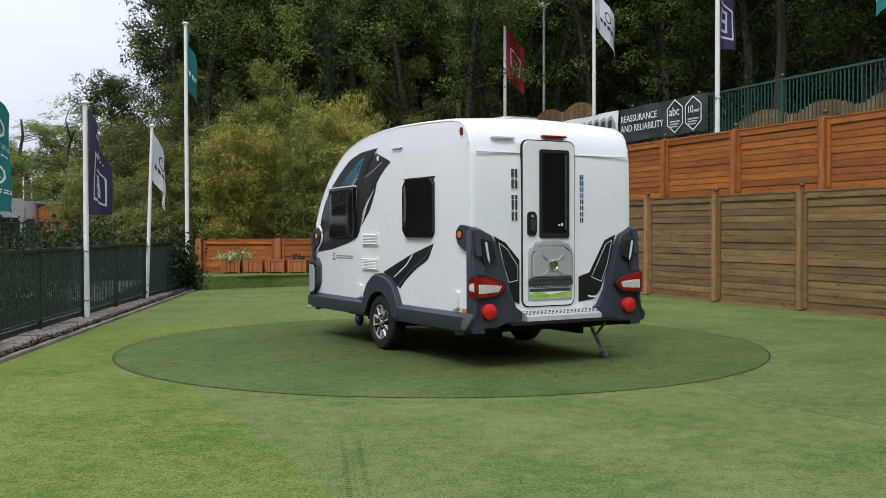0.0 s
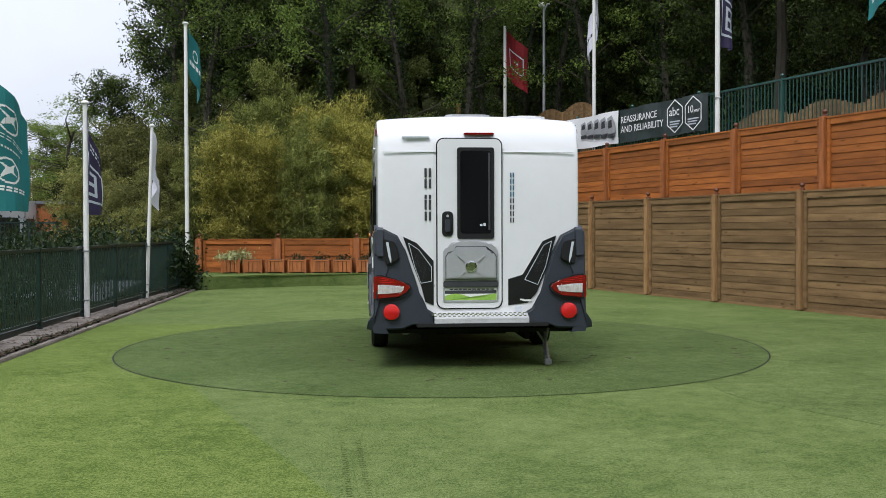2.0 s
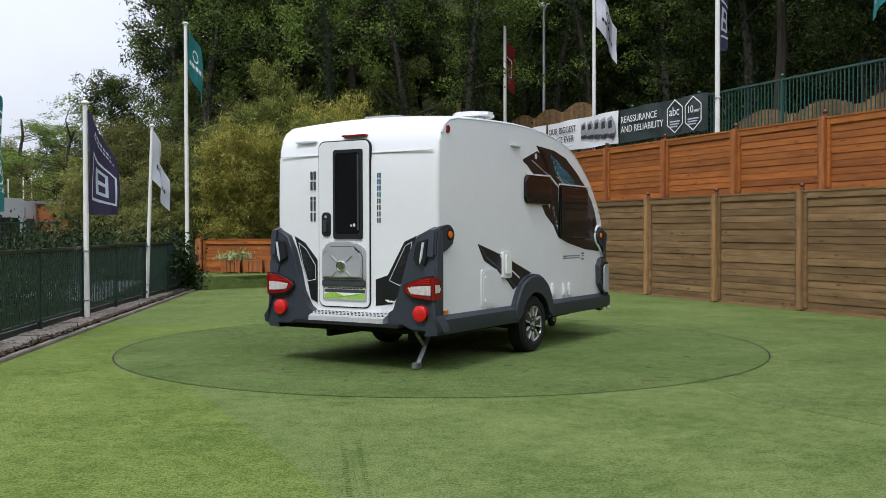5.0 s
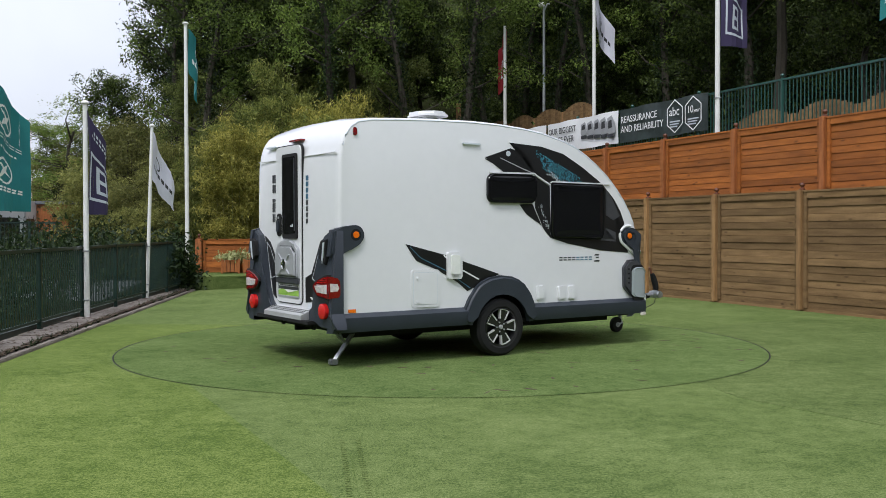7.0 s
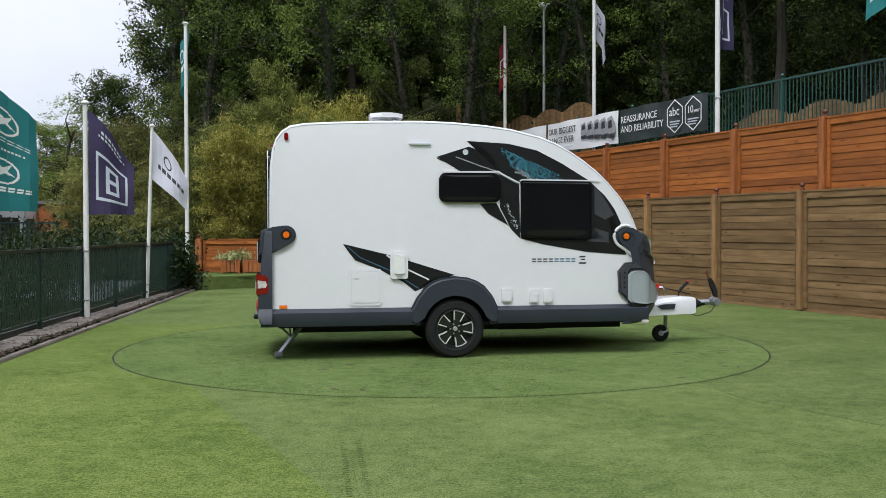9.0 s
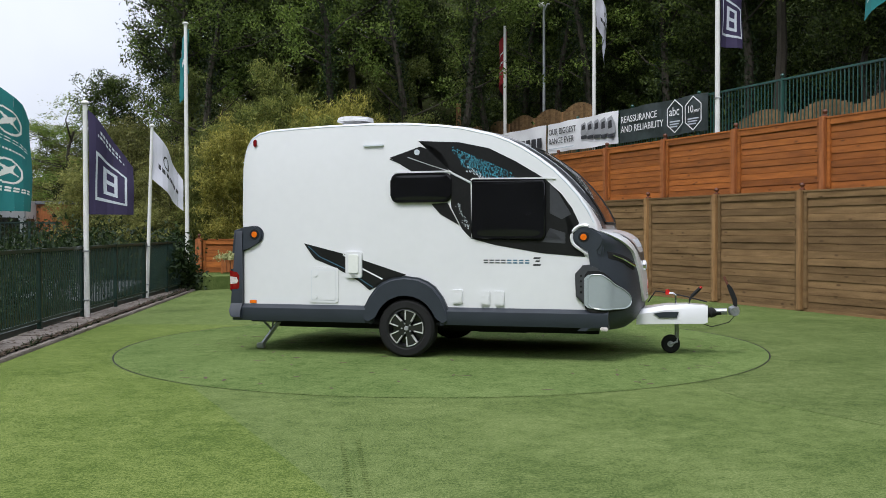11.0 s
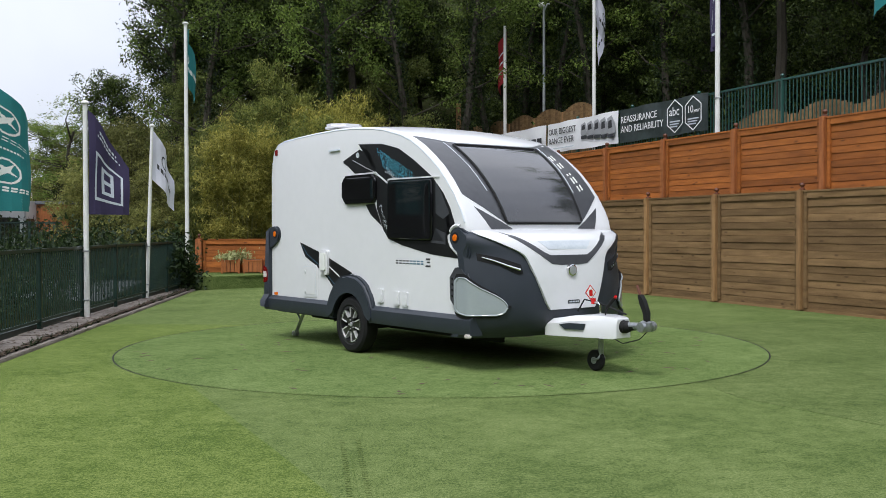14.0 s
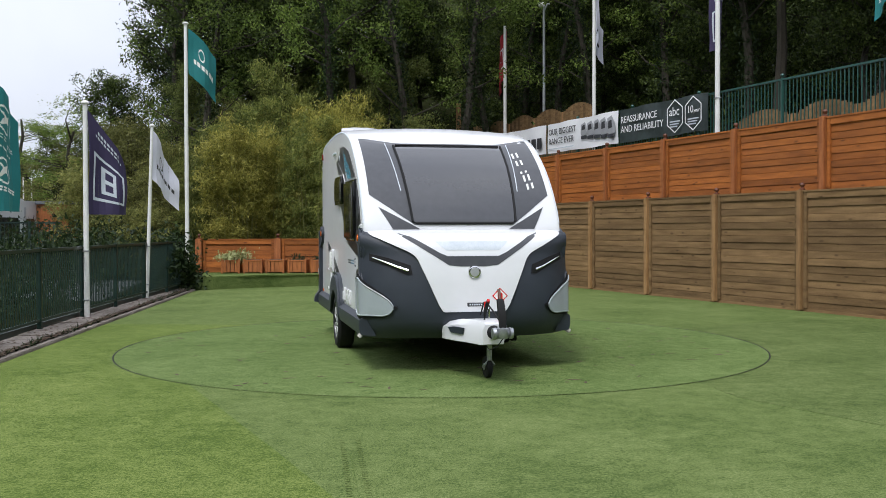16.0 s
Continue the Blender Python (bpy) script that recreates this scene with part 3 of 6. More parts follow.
    ra = part("rear_arm", slab(arm, "y", s * 0.95, s * 1.032, 0.018, 2), M["grey"], c, "dark grey moulded corner arm")
    part("lamp_well", lathe([(0.06, s * 1.03), (0.056, s * 1.034), (0.0, s * 1.034)], (-1.816, 0, 1.318), "y", 24), M["black"], ra)
    part("lamp", lathe([(0.034, s * 1.033), (0.032, s * 1.042), (0.0, s * 1.045)], (-1.816, 0, 1.318), "y", 20), M["orange"], ra)
    # front arm with lamp
    fa = [(1.85 + 0.105 * math.cos(t), 1.285 + 0.10 * math.sin(t)) for t in [radians(a) for a in range(80, 251, 17)]] + [(1.90, 1.16), (1.97, 1.095), (2.04, 1.085), (2.055, 1.18), (2.05, 1.27), (2.015, 1.335), (1.93, 1.38)]
    fm = part("front_arm", slab(fa, "y", s * 0.86, s * 1.035, 0.02, 2), M["grey"], c, "dark grey moulded corner arm")
    part("lamp_well", lathe([(0.058, s * 1.03), (0.054, s * 1.037), (0.0, s * 1.037)], (1.85, 0, 1.287), "y", 24), M["black"], fm)
    part("lamp", lathe([(0.034, s * 1.035), (0.032, s * 1.046), (0.0, s * 1.05)], (1.85, 0, 1.287), "y", 20), M["orange"], fm)
    part("arm_rim", tube([(1.85 + 0.128 * math.cos(t), s * 1.006, 1.285 + 0.122 * math.sin(t)) for t in [radians(a) for a in range(70, 246, 16)]] + [(1.87, s * 1.006, 1.125), (1.955, s * 1.006, 1.065), (1.975, s * 1.006, 1.0)], 0.018, 6), M["white"], c)
    # skirt and wheel arch
    for x0, x1 in ((-2.08, -0.50), (0.41, 2.10)):
        bm = bmesh.new()
        prof = [(0.985, 0.545), (1.008, 0.545), (1.058, 0.505), (1.062, 0.42), (1.045, 0.362), (0.9, 0.352)]
        ra_, rb_ = [bm.verts.new((x0, s * y, z)) for y, z in prof], [bm.verts.new((x1, s * y, z)) for y, z in prof]
        for i in range(len(prof) - 1):
            bm.faces.new((ra_[i], ra_[i + 1], rb_[i + 1], rb_[i]))
        bm.faces.new(ra_)
        bm.faces.new(rb_)
        part("skirt", bm, M["grey"], c, "dark grey lower side skirt")
    outer = [(-0.55, 0.40), (-0.525, 0.52), (-0.46, 0.645), (-0.365, 0.765), (-0.30, 0.81), (-0.20, 0.85), (-0.05, 0.872), (0.10, 0.855), (0.20, 0.815), (0.275, 0.765), (0.365, 0.65), (0.425, 0.52), (0.455, 0.40)]
    inner = [(HUB[0] + 0.385 * math.cos(t), HUB[1] + 0.385 * math.sin(t)) for t in [radians(a) for a in range(6, 175, 14)]]
    part("wheel_arch", slab(outer + [(0.40, 0.36)] + inner + [(-0.49, 0.36)], "y", s * 0.98, s * 1.07, 0.03, 3), M["grey"], c, "dark grey wheel arch moulding")
    liner = bmesh.new()
    arc = [(HUB[0] + 0.41 * math.cos(t), HUB[1] + 0.41 * math.sin(t)) for t in [radians(a) for a in range(0, 181, 12)]]
    p0, p1 = [liner.verts.new((x, s * 1.0, z)) for x, z in arc], [liner.verts.new((x, s * 0.7, z)) for x, z in arc]
    for i in range(len(arc) - 1):
        liner.faces.new((p0[i], p0[i + 1], p1[i + 1], p1[i]))
    liner.faces.new(p1)
    part("arch_liner", liner, M["black"], c)
    wheel(c, s)
    # moulded storage pod on the front corner
    hp = [(1.76, 0.91), (1.84, 1.0), (1.97, 1.01), (2.04, 0.95), (2.09, 0.80), (2.09, 0.66), (2.03, 0.555), (1.88, 0.575), (1.77, 0.68)]
    pod = part("corner_pod", slab(hp, "y", s * 0.97, s * 1.05, 0.02, 2), M["decal2"], c, "grey angular corner locker surround")
    for k in range(4):
        part("bolt", lathe([(0.012, s * 1.045), (0.010, s * 1.058), (0.0, s * 1.06)], (1.825, 0, 0.73 + 0.055 * k), "y", 8), M["black"], pod)

    def hx(u, v):
        """The lens wraps round the corner: u runs along it, v up."""
        lo = float(np.interp(u, (0, 0.04, 0.15, 0.50, 0.57, 0.605, 0.62), (0.60, 0.566, 0.553, 0.555, 0.572, 0.600, 0.625)))
        hi = float(np.interp(u, (0, 0.03, 0.14, 0.50, 0.57, 0.605, 0.62), (0.87, 0.905, 0.905, 0.738, 0.700, 0.668, 0.645)))
        z = lo + (hi - lo) * v
        if u < 0.13:
            return (1.90 + u, s * 1.062, z)
        if u < 0.30:
            a = (u - 0.13) / 0.17 * radians(62)
            return (2.03 + 0.115 * math.sin(a), s * (1.062 - 0.115 * (1 - math.cos(a))), z)
        k = (u - 0.30) * 0.85
        y = 1.062 - 0.115 * (1 - math.cos(radians(62))) - k * 0.86
        return (max(2.03 + 0.115 * math.sin(radians(62)) + k * 0.42, nose(y, z) + 0.012), s * y, z)
    sheet([0.675 * k / 16 for k in range(17)], [-0.11 + 1.22 * k / 5 for k in range(6)], lambda u, v: tuple(Vector(hx(max(0.0, u - 0.012), v)) - Vector((0.008, s * 0.008, 0))), 0.03, "lens_seal", M["black"], pod)
    loop = [hx(u, 1) for u in [0.62 * k / 20 for k in range(21)]] + [hx(u, 0) for u in [0.62 * k / 20 for k in range(20, -1, -1)]]
    part("lens_edge", tube(loop + loop[:1], 0.008, 6), M["lens"], pod, "rounded silver-grey edge of the corner panel")
    sheet([0.62 * k / 16 for k in range(17)], [k / 5 for k in range(6)], hx, 0.04, "lens", M["lens"], pod, "pale grey translucent corner panel")


def caravan():
    c = thing("touring_caravan", "white touring caravan with dark grey corners on turntable", "caravan")
    body_shell(c)
    part("underfloor", box(-1.9, 1.95, -0.95, 0.95, 0.34, 0.38), M["chassis"], c)
    for s in (-1, 1):
        caravan_side(c, s)
        part("chassis_rail", box(-1.75, 1.95, s * 0.52 - 0.03, s * 0.52 + 0.03, 0.25, 0.345, 0.005), M["chassis"], c)
    part("axle", tube([(HUB[0], -0.86, HUB[1] - 0.02), (HUB[0], 0.86, HUB[1] - 0.02)], 0.045, 10), M["chassis"], c)
    part("water_tank", box(0.55, 1.15, -0.35, 0.35, 0.22, 0.345, 0.03), M["chassis"], c)
    part("spare_carrier", box(-1.3, -0.6, -0.4, 0.4, 0.26, 0.345, 0.03), M["chassis"], c)

    # right flank: service flap, sockets
    f = part("service_flap", slab(rrect(-1.17, -0.825, 0.57, 0.955, 0.03), "y", -1.0, -1.010, 0.004), M["white"], c, "white service flap")
    part("seam", slab(rrect(-1.145, -0.85, 0.595, 0.93, 0.025), "y", -1.010, -1.0105), M["pale"], f)
    part("door", slab(rrect(-1.14, -0.855, 0.60, 0.925, 0.022), "y", -1.010, -1.014, 0.003), M["white"], f)
    for z in (0.63, 0.87):
        part("latch", slab(ring_disc(-1.09, z, 0.02, 14), "y", -1.014, -1.022, 0.003), M["white"], f)
    k = part("socket_box", slab(rrect(-0.735, -0.548, 0.848, 1.13, 0.02), "y", -1.0, -1.03, 0.008), M["white"], c, "white mains socket box")
    part("flap", slab(rrect(-0.695, -0.585, 0.90, 1.10, 0.012), "y", -1.03, -1.045, 0.005), M["paper"], k)
    part("latch", box(-0.67, -0.61, -1.045, -1.052, 0.875, 0.892, 0.002), M["silver"], k)
    for x0, x1, z0, z1 in ((0.465, 0.575, 0.585, 0.735), (0.77, 0.868, 0.572, 0.722), (0.925, 1.025, 0.572, 0.722)):
        v = part("outlet_cover", slab(rrect(x0, x1, z0, z1, 0.012), "y", -1.0, -1.02, 0.006), M["white"], c, "small white outlet cover")
        part("lid", slab(rrect(x0 + 0.012, x1 - 0.012, z0 + 0.012, z1 - 0.045, 0.01), "y", -1.02, -1.026, 0.003), M["white"], v)
    # left flank: fridge vents, sockets
    for z0 in (1.18, 0.89):
        v = part("fridge_vent", slab(rrect(0.07, 0.51, z0, z0 + 0.158, 0.015), "y", 1.0, 1.014, 0.004), M["white"], c, "white louvred vent")
        for i in range(7):
            part("louvre", slab([(1.014, z0 + 0.022 + i * 0.018), (1.026, z0 + 0.022 + i * 0.018), (1.014, z0 + 0.034 + i * 0.018)], "x", 0.10, 0.48), M["paper"], v)
    part("outlet_cover", slab(rrect(-1.765, -1.645, 0.575, 0.755, 0.02), "y", 1.0, 1.03, 0.01), M["white"], c, "small white outlet cover")
    part("outlet_cover", slab(rrect(0.52, 0.66, 0.56, 0.72, 0.02), "y", 1.0, 1.03, 0.01), M["white"], c, "small white outlet cover")

    # roof
    r1 = part("rooflight", slab(rrect(-1.50, -1.02, -0.20, 0.30, 0.06), "z", 2.48, 2.535, 0.01), M["white"], c, "smoked domed rooflight")
    part("dome", slab(rrect(-1.48, -1.04, -0.18, 0.28, 0.06), "z", 2.535, 2.56, 0.015, 3), M["silver"], r1)
    r2 = part("rooflight", slab(rrect(-0.86, -0.66, -0.80, -0.50, 0.05), "z", 2.49, 2.57, 0.01), M["white"], c, "white mushroom roof vent")
    part("dome", slab(rrect(-0.92, -0.57, -0.88, -0.45, 0.12), "z", 2.565, 2.615, 0.03, 3), M["white"], r2)

    # front: windscreen print, window, corner triangles
    def band(u, v):
        a = abs(u)
        lo = 1.415 if a < 0.5 else 1.415 + (a - 0.5) / 0.4 * 0.285
        hi = 2.275 + 0.06 * max(0.0, min(1.0, (a - 0.55) / 0.33))
        z = lo + (hi - lo) * v
        return (skin(u, z) + 0.006, u, z)
    us = [-0.92, -0.88, -0.8, -0.7, -0.6, -0.5, -0.4, -0.2, 0, 0.2, 0.4, 0.5, 0.6, 0.7, 0.8, 0.88, 0.92]
    sheet(us, [k / 18 for k in range(19)], band, 0.02, "front_print", M["decal2"], c, "slate grey print across the curved front")

    def pane(u, v):
        z = 1.432 + 0.815 * v
        half = 0.515 + 0.06 * v
        half *= 1 - 0.06 * max(0.0, 1 - v / 0.06) ** 2
        y = half * u
        return (skin(y, z) + 0.022, y, z)
    us = [-1, -0.97, -0.9, -0.7, -0.5, -0.25, 0, 0.25, 0.5, 0.7, 0.9, 0.97, 1]
    fw = sheet(us, [0, 0.015, 0.03, 0.06] + [0.06 + 0.94 * k / 16 for k in range(1, 17)], pane, 0.03, "front_window", M["screen"], c, "large curved smoked acrylic front window")
    for s in (-1, 1):
        part("seal", tube([(skin(s * h, z) + 0.02, s * h, z) for h, z in [(0.515 + 0.06 * q / 14 + 0.004, 1.45 + 0.797 * q / 14) for q in range(15)]], 0.013, 6), M["black"], fw)
        part("line", tube([(skin(s * h, z) + 0.004, s * h, z) for h, z in [(0.60 + 0.06 * q / 10, 1.75 + 0.52 * q / 10) for q in range(11)]], 0.006, 5), M["pale"], fw)
        on_front([(s * 0.84, 1.59), (s * 0.714, 1.371), (s * 0.45, 1.373)], skin, 0.006, M["decal2"], "corner_print", c)
    part("seal", tube([(skin(y, 2.252) + 0.02, y, 2.252) for y in [-0.56 + 0.07 * k for k in range(17)]], 0.010, 6), M["black"], fw)
    part("seal", tube([(skin(y, 1.432) + 0.02, y, 1.432) for y in [-0.49 + 0.07 * k for k in range(15)]], 0.012, 6), M["black"], fw)
    # lettering bars on the windscreen print
    for i in range(5):
        z0, y0, tall = 1.77 + i * 0.085, 0.715 - 0.012 * i, (0.060, 0.066, 0.022, 0.056, 0.056)[i]
        for k in (0, 1):
            y = y0 + 0.055 * k
            on_front([(y, z0 + 0.014 * k), (y + 0.022, z0 + 0.006 + 0.014 * k), (y + 0.022, z0 + tall + 0.006 + 0.014 * k), (y, z0 + tall + 0.014 * k)], skin, 0.011, M["paper"], "lettering", c)

    # front: dark moulding and white panel
    ys = [-1.045, -1.02, -0.97, -0.9, -0.8, -0.65, -0.45, -0.2, 0, 0.2, 0.45, 0.65, 0.8, 0.9, 0.97, 1.02, 1.045]
    zs = [0.33, 0.36, 0.40, 0.45, 0.50, 0.6, 0.7, 0.8, 0.9, 1.0, 1.08, 1.15, 1.20, 1.24, 1.28, 1.31, 1.335]
    sheet(ys, zs, lambda y, z: (nose(y, z) - 0.012 - 0.03 * max(0.0, (0.43 - z) / 0.1), y, z), 0.09, "front_moulding", M["grey"], c, "dark grey front bumper moulding")

    def panel(u, z):
        lim = float(np.interp(z, (0.59, 0.62, 1.10, 1.14, 1.32, 1.375), (0.30, 0.33, 0.54, 0.58, 0.955, 0.975)))
        y = lim * u
        return (nose(y, z) + 0.012, y, z)
    pu = [-1, -0.97, -0.9, -0.75, -0.6, -0.4, -0.2, 0, 0.2, 0.4, 0.6, 0.75, 0.9, 0.97, 1]
    fp = sheet(pu, [0.59, 0.60, 0.65, 0.75, 0.85, 0.95, 1.02, 1.08, 1.12, 1.15, 1.18, 1.21, 1.235, 1.26, 1.285, 1.31, 1.33, 1.35, 1.365, 1.375], panel, 0.035, "front_panel", M["white"], c, "white front panel between dark mouldings")
    vee = [(-0.70, 1.338), (-0.58, 1.30), (-0.33, 1.15), (-0.25, 1.115), (0.25, 1.115), (0.33, 1.15), (0.58, 1.30), (0.70, 1.338), (0.66, 1.30), (0.45, 1.165), (0.24, 1.03), (0.12, 1.018), (-0.12, 1.018), (-0.24, 1.03), (-0.45, 1.165), (-0.66, 1.30)]
    on_front(vee, nose, 0.016, M["decal2"], "vee_print", fp, "grey vee-shaped print")
    # sky reflection on the hood, painted as a pale shape
    on_front([(-0.36, 1.255), (-0.26, 1.17), (0.26, 1.17), (0.36, 1.255)], nose, 0.014, M["pale"], "hood_panel", fp)
    part("badge", lathe([(0.062, 2.37), (0.058, 2.40), (0.046, 2.405), (0.0, 2.40)], (0, 0, 0.965), "x", 28), M["chrome"], fp, "round chrome badge")
    part("badge_centre", lathe([(0.044, 2.395), (0.043, 2.409), (0.0, 2.411)], (0, 0, 0.965), "x", 24), M["silver"], fp)
    on_front([(0.246 + 0.078 * a, 0.735 + 0.078 * b) for a, b in ((0, 1), (1, 0), (0, -1), (-1, 0))], nose, 0.0145, M["redface"], "hazard_diamond", fp, "red and white diamond sticker")
    on_front([(0.246 + 0.064 * a, 0.735 + 0.064 * b) for a, b in ((0, 1), (1, 0), (0, -1), (-1, 0))], nose, 0.0165, M["paper"], "diamond_face", fp)
    on_front(rrect(0.222, 0.27, 0.70, 0.765, 0.012), nose, 0.0185, M["redface"], "gas_bottle_symbol", fp)
    on_front(rrect(-0.075, 0.085, 0.64, 0.675, 0.006), nose, 0.015, M["ink"], "maker_plate", fp)
    bars(fp, "plate_bars", "x", nose(0, 0.65) + 0.014, nose(0, 0.65) + 0.017, [(-0.055 + 0.022 * i, -0.04 + 0.022 * i, 0.65, 0.665) for i in range(6)], M["pale"])
    for s in (-1, 1):
        rec = [(s * 0.96, 1.14), (s * 0.80, 1.10), (s * 0.60, 1.03), (s * 0.585, 0.945), (s * 0.64, 0.94), (s * 0.80, 1.02), (s * 0.96, 1.07)]
        on_front(rec, nose, -0.006, M["black"], "lamp_recess", c)
        pts = [(0.935, 1.104), (0.84, 1.066), (0.72, 1.015), (0.626, 0.982)]
        part("running_lamp", tube([(nose(y, z) + 0.012, s * y, z) for y, z in pts], [0.005, 0.008, 0.010, 0.014], 6), M["chrome"], c, "slim chrome running lamp")
        part("corner_lamp", box(2.02, 2.10, s * 1.03, s * 1.07, 0.335, 0.375, 0.01), M["clear"], c)

    # tow frame, hitch and jockey wheel
    cov = bmesh.new()
    prof = [(2.32, 0.30, 0.34, 0.50), (2.45, 0.29, 0.345, 0.515), (2.62, 0.235, 0.345, 0.545), (2.85, 0.15, 0.345, 0.555), (3.02, 0.105, 0.345, 0.545), (3.06, 0.095, 0.355, 0.53)]
    rows = []
    for x, w, z0, z1 in prof:
        rows.append([cov.verts.new((x, y, z)) for y, z in ((-w, z0), (-w, z1 - 0.05), (-w * 0.78, z1), (w * 0.78, z1), (w, z1 - 0.05), (w, z0))])
    for a, b in zip(rows, rows[1:]):
        for i in range(6):
            cov.faces.new((a[i], a[(i + 1) % 6], b[(i + 1) % 6], b[i]))
    cov.faces.new(rows[0])
    cov.faces.new(rows[-1])
    tow = part("tow_frame", cov, M["white"], c, "white moulded tow frame cover")
    for s in (-1, 1):
        slot = bmesh.new()
        vs = [slot.verts.new(p) for p in ((2.50, s * 0.276, 0.46), (2.60, s * 0.247, 0.475), (2.76, s * 0.19, 0.475), (2.74, s * 0.197, 0.415), (2.56, s * 0.258, 0.415))]
        slot.faces.new(vs)
        for v in bmesh.ops.extrude_face_region(slot, geom=list(slot.faces))["geom"]:
            if isinstance(v, bmesh.types.BMVert):
                v.co.y += s * 0.012
        part("slot", slot, M["grey"], tow)
    part("drawbar", tube([(3.0, 0, 0.45), (3.2, 0, 0.47)], 0.035, 12), M["black"], tow)
    part("bellows", lathe([(0.05, 3.04), (0.062, 3.06), (0.05, 3.08), (0.06, 3.10), (0.046, 3.12), (0.04, 3.15)], (0, 0, 0.46), "x", 16), M["black"], tow)
    h = part("coupling", merge(tube([(3.10, 0, 0.47), (3.26, 0, 0.475)], [0.034, 0.036], 12), lathe([(0.0, 0.43), (0.045, 0.435), (0.062, 0.47), (0.055, 0.52), (0.02, 0.54), (0, 0.54)], (3.33, 0, 0), "z", 16)), M["galv"], tow, "steel ball coupling")
    part("stabiliser", lathe([(0.045, -0.09), (0.05, -0.06), (0.03, -0.05), (0.03, 0.05), (0.05, 0.06), (0.045, 0.09)], (3.34, 0, 0.48), "y", 16), M["galv"], h)
    part("stabiliser_handle", slab([(3.33, 0.52), (3.365, 0.52), (3.365, 0.61), (3.32, 0.72), (3.28, 0.77), (3.255, 0.76), (3.28, 0.68), (3.32, 0.60)], "y", -0.03, 0.03, 0.008), M["black"], h, "black stabiliser handle")
    part("handle_tip", tube([(3.262, 0, 0.765), (3.225, 0, 0.85)], 0.014, 8), M["finial"], h)
    lv = part("handbrake_lever", tube([(2.86, -0.03, 0.54), (2.87, -0.03, 0.60), (2.90, -0.03, 0.65)], 0.014, 8), M["black"], tow, "black handbrake lever with red button")
    part("grip", tube([(2.89, -0.03, 0.635), (2.98, -0.03, 0.725)], 0.019, 8), M["black"], lv)
    part("button", tube([(2.975, -0.03, 0.72), (2.995, -0.03, 0.74)], 0.015, 8), M["redface"], lv)
    jk = part("jockey_winder", tube([(2.72, 0.05, 0.54), (2.72, 0.05, 0.64), (2.69, 0.05, 0.66), (2.63, 0.05, 0.66)], 0.011, 8), M["chrome"], tow)
    part("knob", tube([(2.63, 0.05, 0.645), (2.63, 0.05, 0.70)], 0.022, 8), M["redface"], jk, "red winder knob")
    part("cable", tube([(2.42, 0.05, 0.56), (2.50, 0.06, 0.68), (2.66, 0.07, 0.66), (2.85, 0.06, 0.62), (3.05, 0.05, 0.57)], 0.008, 6), M["black"], tow)
    part("cable", tube([(2.95, -0.06, 0.36), (3.10, -0.05, 0.31), (3.28, -0.03, 0.36), (3.34, 0, 0.43)], 0.005, 5), M["black"], tow)
    jw = part("jockey_stem", tube([(2.73, 0.05, 0.36), (2.73, 0.05, 0.17)], 0.024, 10), M["galv"], c, "steel jockey wheel stem")
    part("fork", tube([(2.665, 0.008, 0.104), (2.735, 0.008, 0.13), (2.735, 0.05, 0.19), (2.735, 0.092, 0.13), (2.665, 0.092, 0.104)], 0.012, 6), M["galv"], jw)
    part("jockey_wheel", lathe([(0.03, 0.02), (0.085, 0.02), (0.102, 0.032), (0.102, 0.068), (0.085, 0.08), (0.03, 0.08)], (2.665, 0, 0.104), "y", 24), M["black"], jw, "small solid rubber wheel")
    part("hub_cap", lathe([(0.034, 0.012), (0.03, 0.088)], (2.665, 0, 0.104), "y", 12), M["galv"], jw)

    # rear: door with its frame, window, can and card
    X = -2.0
    part("door_gasket", slab(rrect(-0.228, 0.428, 0.583, 2.268, 0.075), "x", -1.985, X - 0.012), M["black"], c)
    d = part("rear_door", slab(rrect(-0.216, 0.416, 0.595, 2.256, 0.065), "x", X, X - 0.022, 0.006), M["white"], c, "white rear entrance door")
    X = -2.022
    w = part("window", slab(rrect(-0.142, 0.222, 1.275, 2.172, 0.022), "x", X, X - 0.016, 0.004), M["black"], d, "dark tinted door window")
    part("pane", slab(rrect(-0.112, 0.192, 1.33, 2.14, 0.03), "x", X - 0.016, X - 0.019), M["tint"], w)
    part("edge_strip", slab(rrect(-0.104, -0.084, 1.36, 2.12, 0.008), "x", X - 0.019, X - 0.0205), M["decal2"], w)
    bars(w, "lettering", "x", X - 0.019, X - 0.021, [(-0.06, -0.035, 1.40, 1.43), (-0.025, 0.0, 1.40, 1.42)], M["pale"])
    hd = part("handle", slab(rrect(0.262, 0.372, 1.30, 1.545, 0.04), "x", X, X - 0.014, 0.005), M["black"], d, "black door lock with silver lever")
    part("lever", slab(rrect(0.292, 0.342, 1.345, 1.47, 0.012), "x", X - 0.014, X - 0.036, 0.006), M["grey"], hd)
    part("key_cap", slab(ring_disc(0.317, 1.50, 0.014, 14), "x", X - 0.014, X - 0.02), M["silver"], hd)
    can = [(0.362, 0.865), (0.362, 1.15), (0.345, 1.18), (0.29, 1.205), (0.262, 1.245), (0.20, 1.25), (0.0, 1.25), (-0.06, 1.245), (-0.11, 1.205), (-0.165, 1.18), (-0.182, 1.15), (-0.182, 0.865)]
    cn = part("storage_bin", slab(can, "x", X, X - 0.035, 0.016, 2), M["silver"], d, "silver moulded door storage bin shaped like a can")
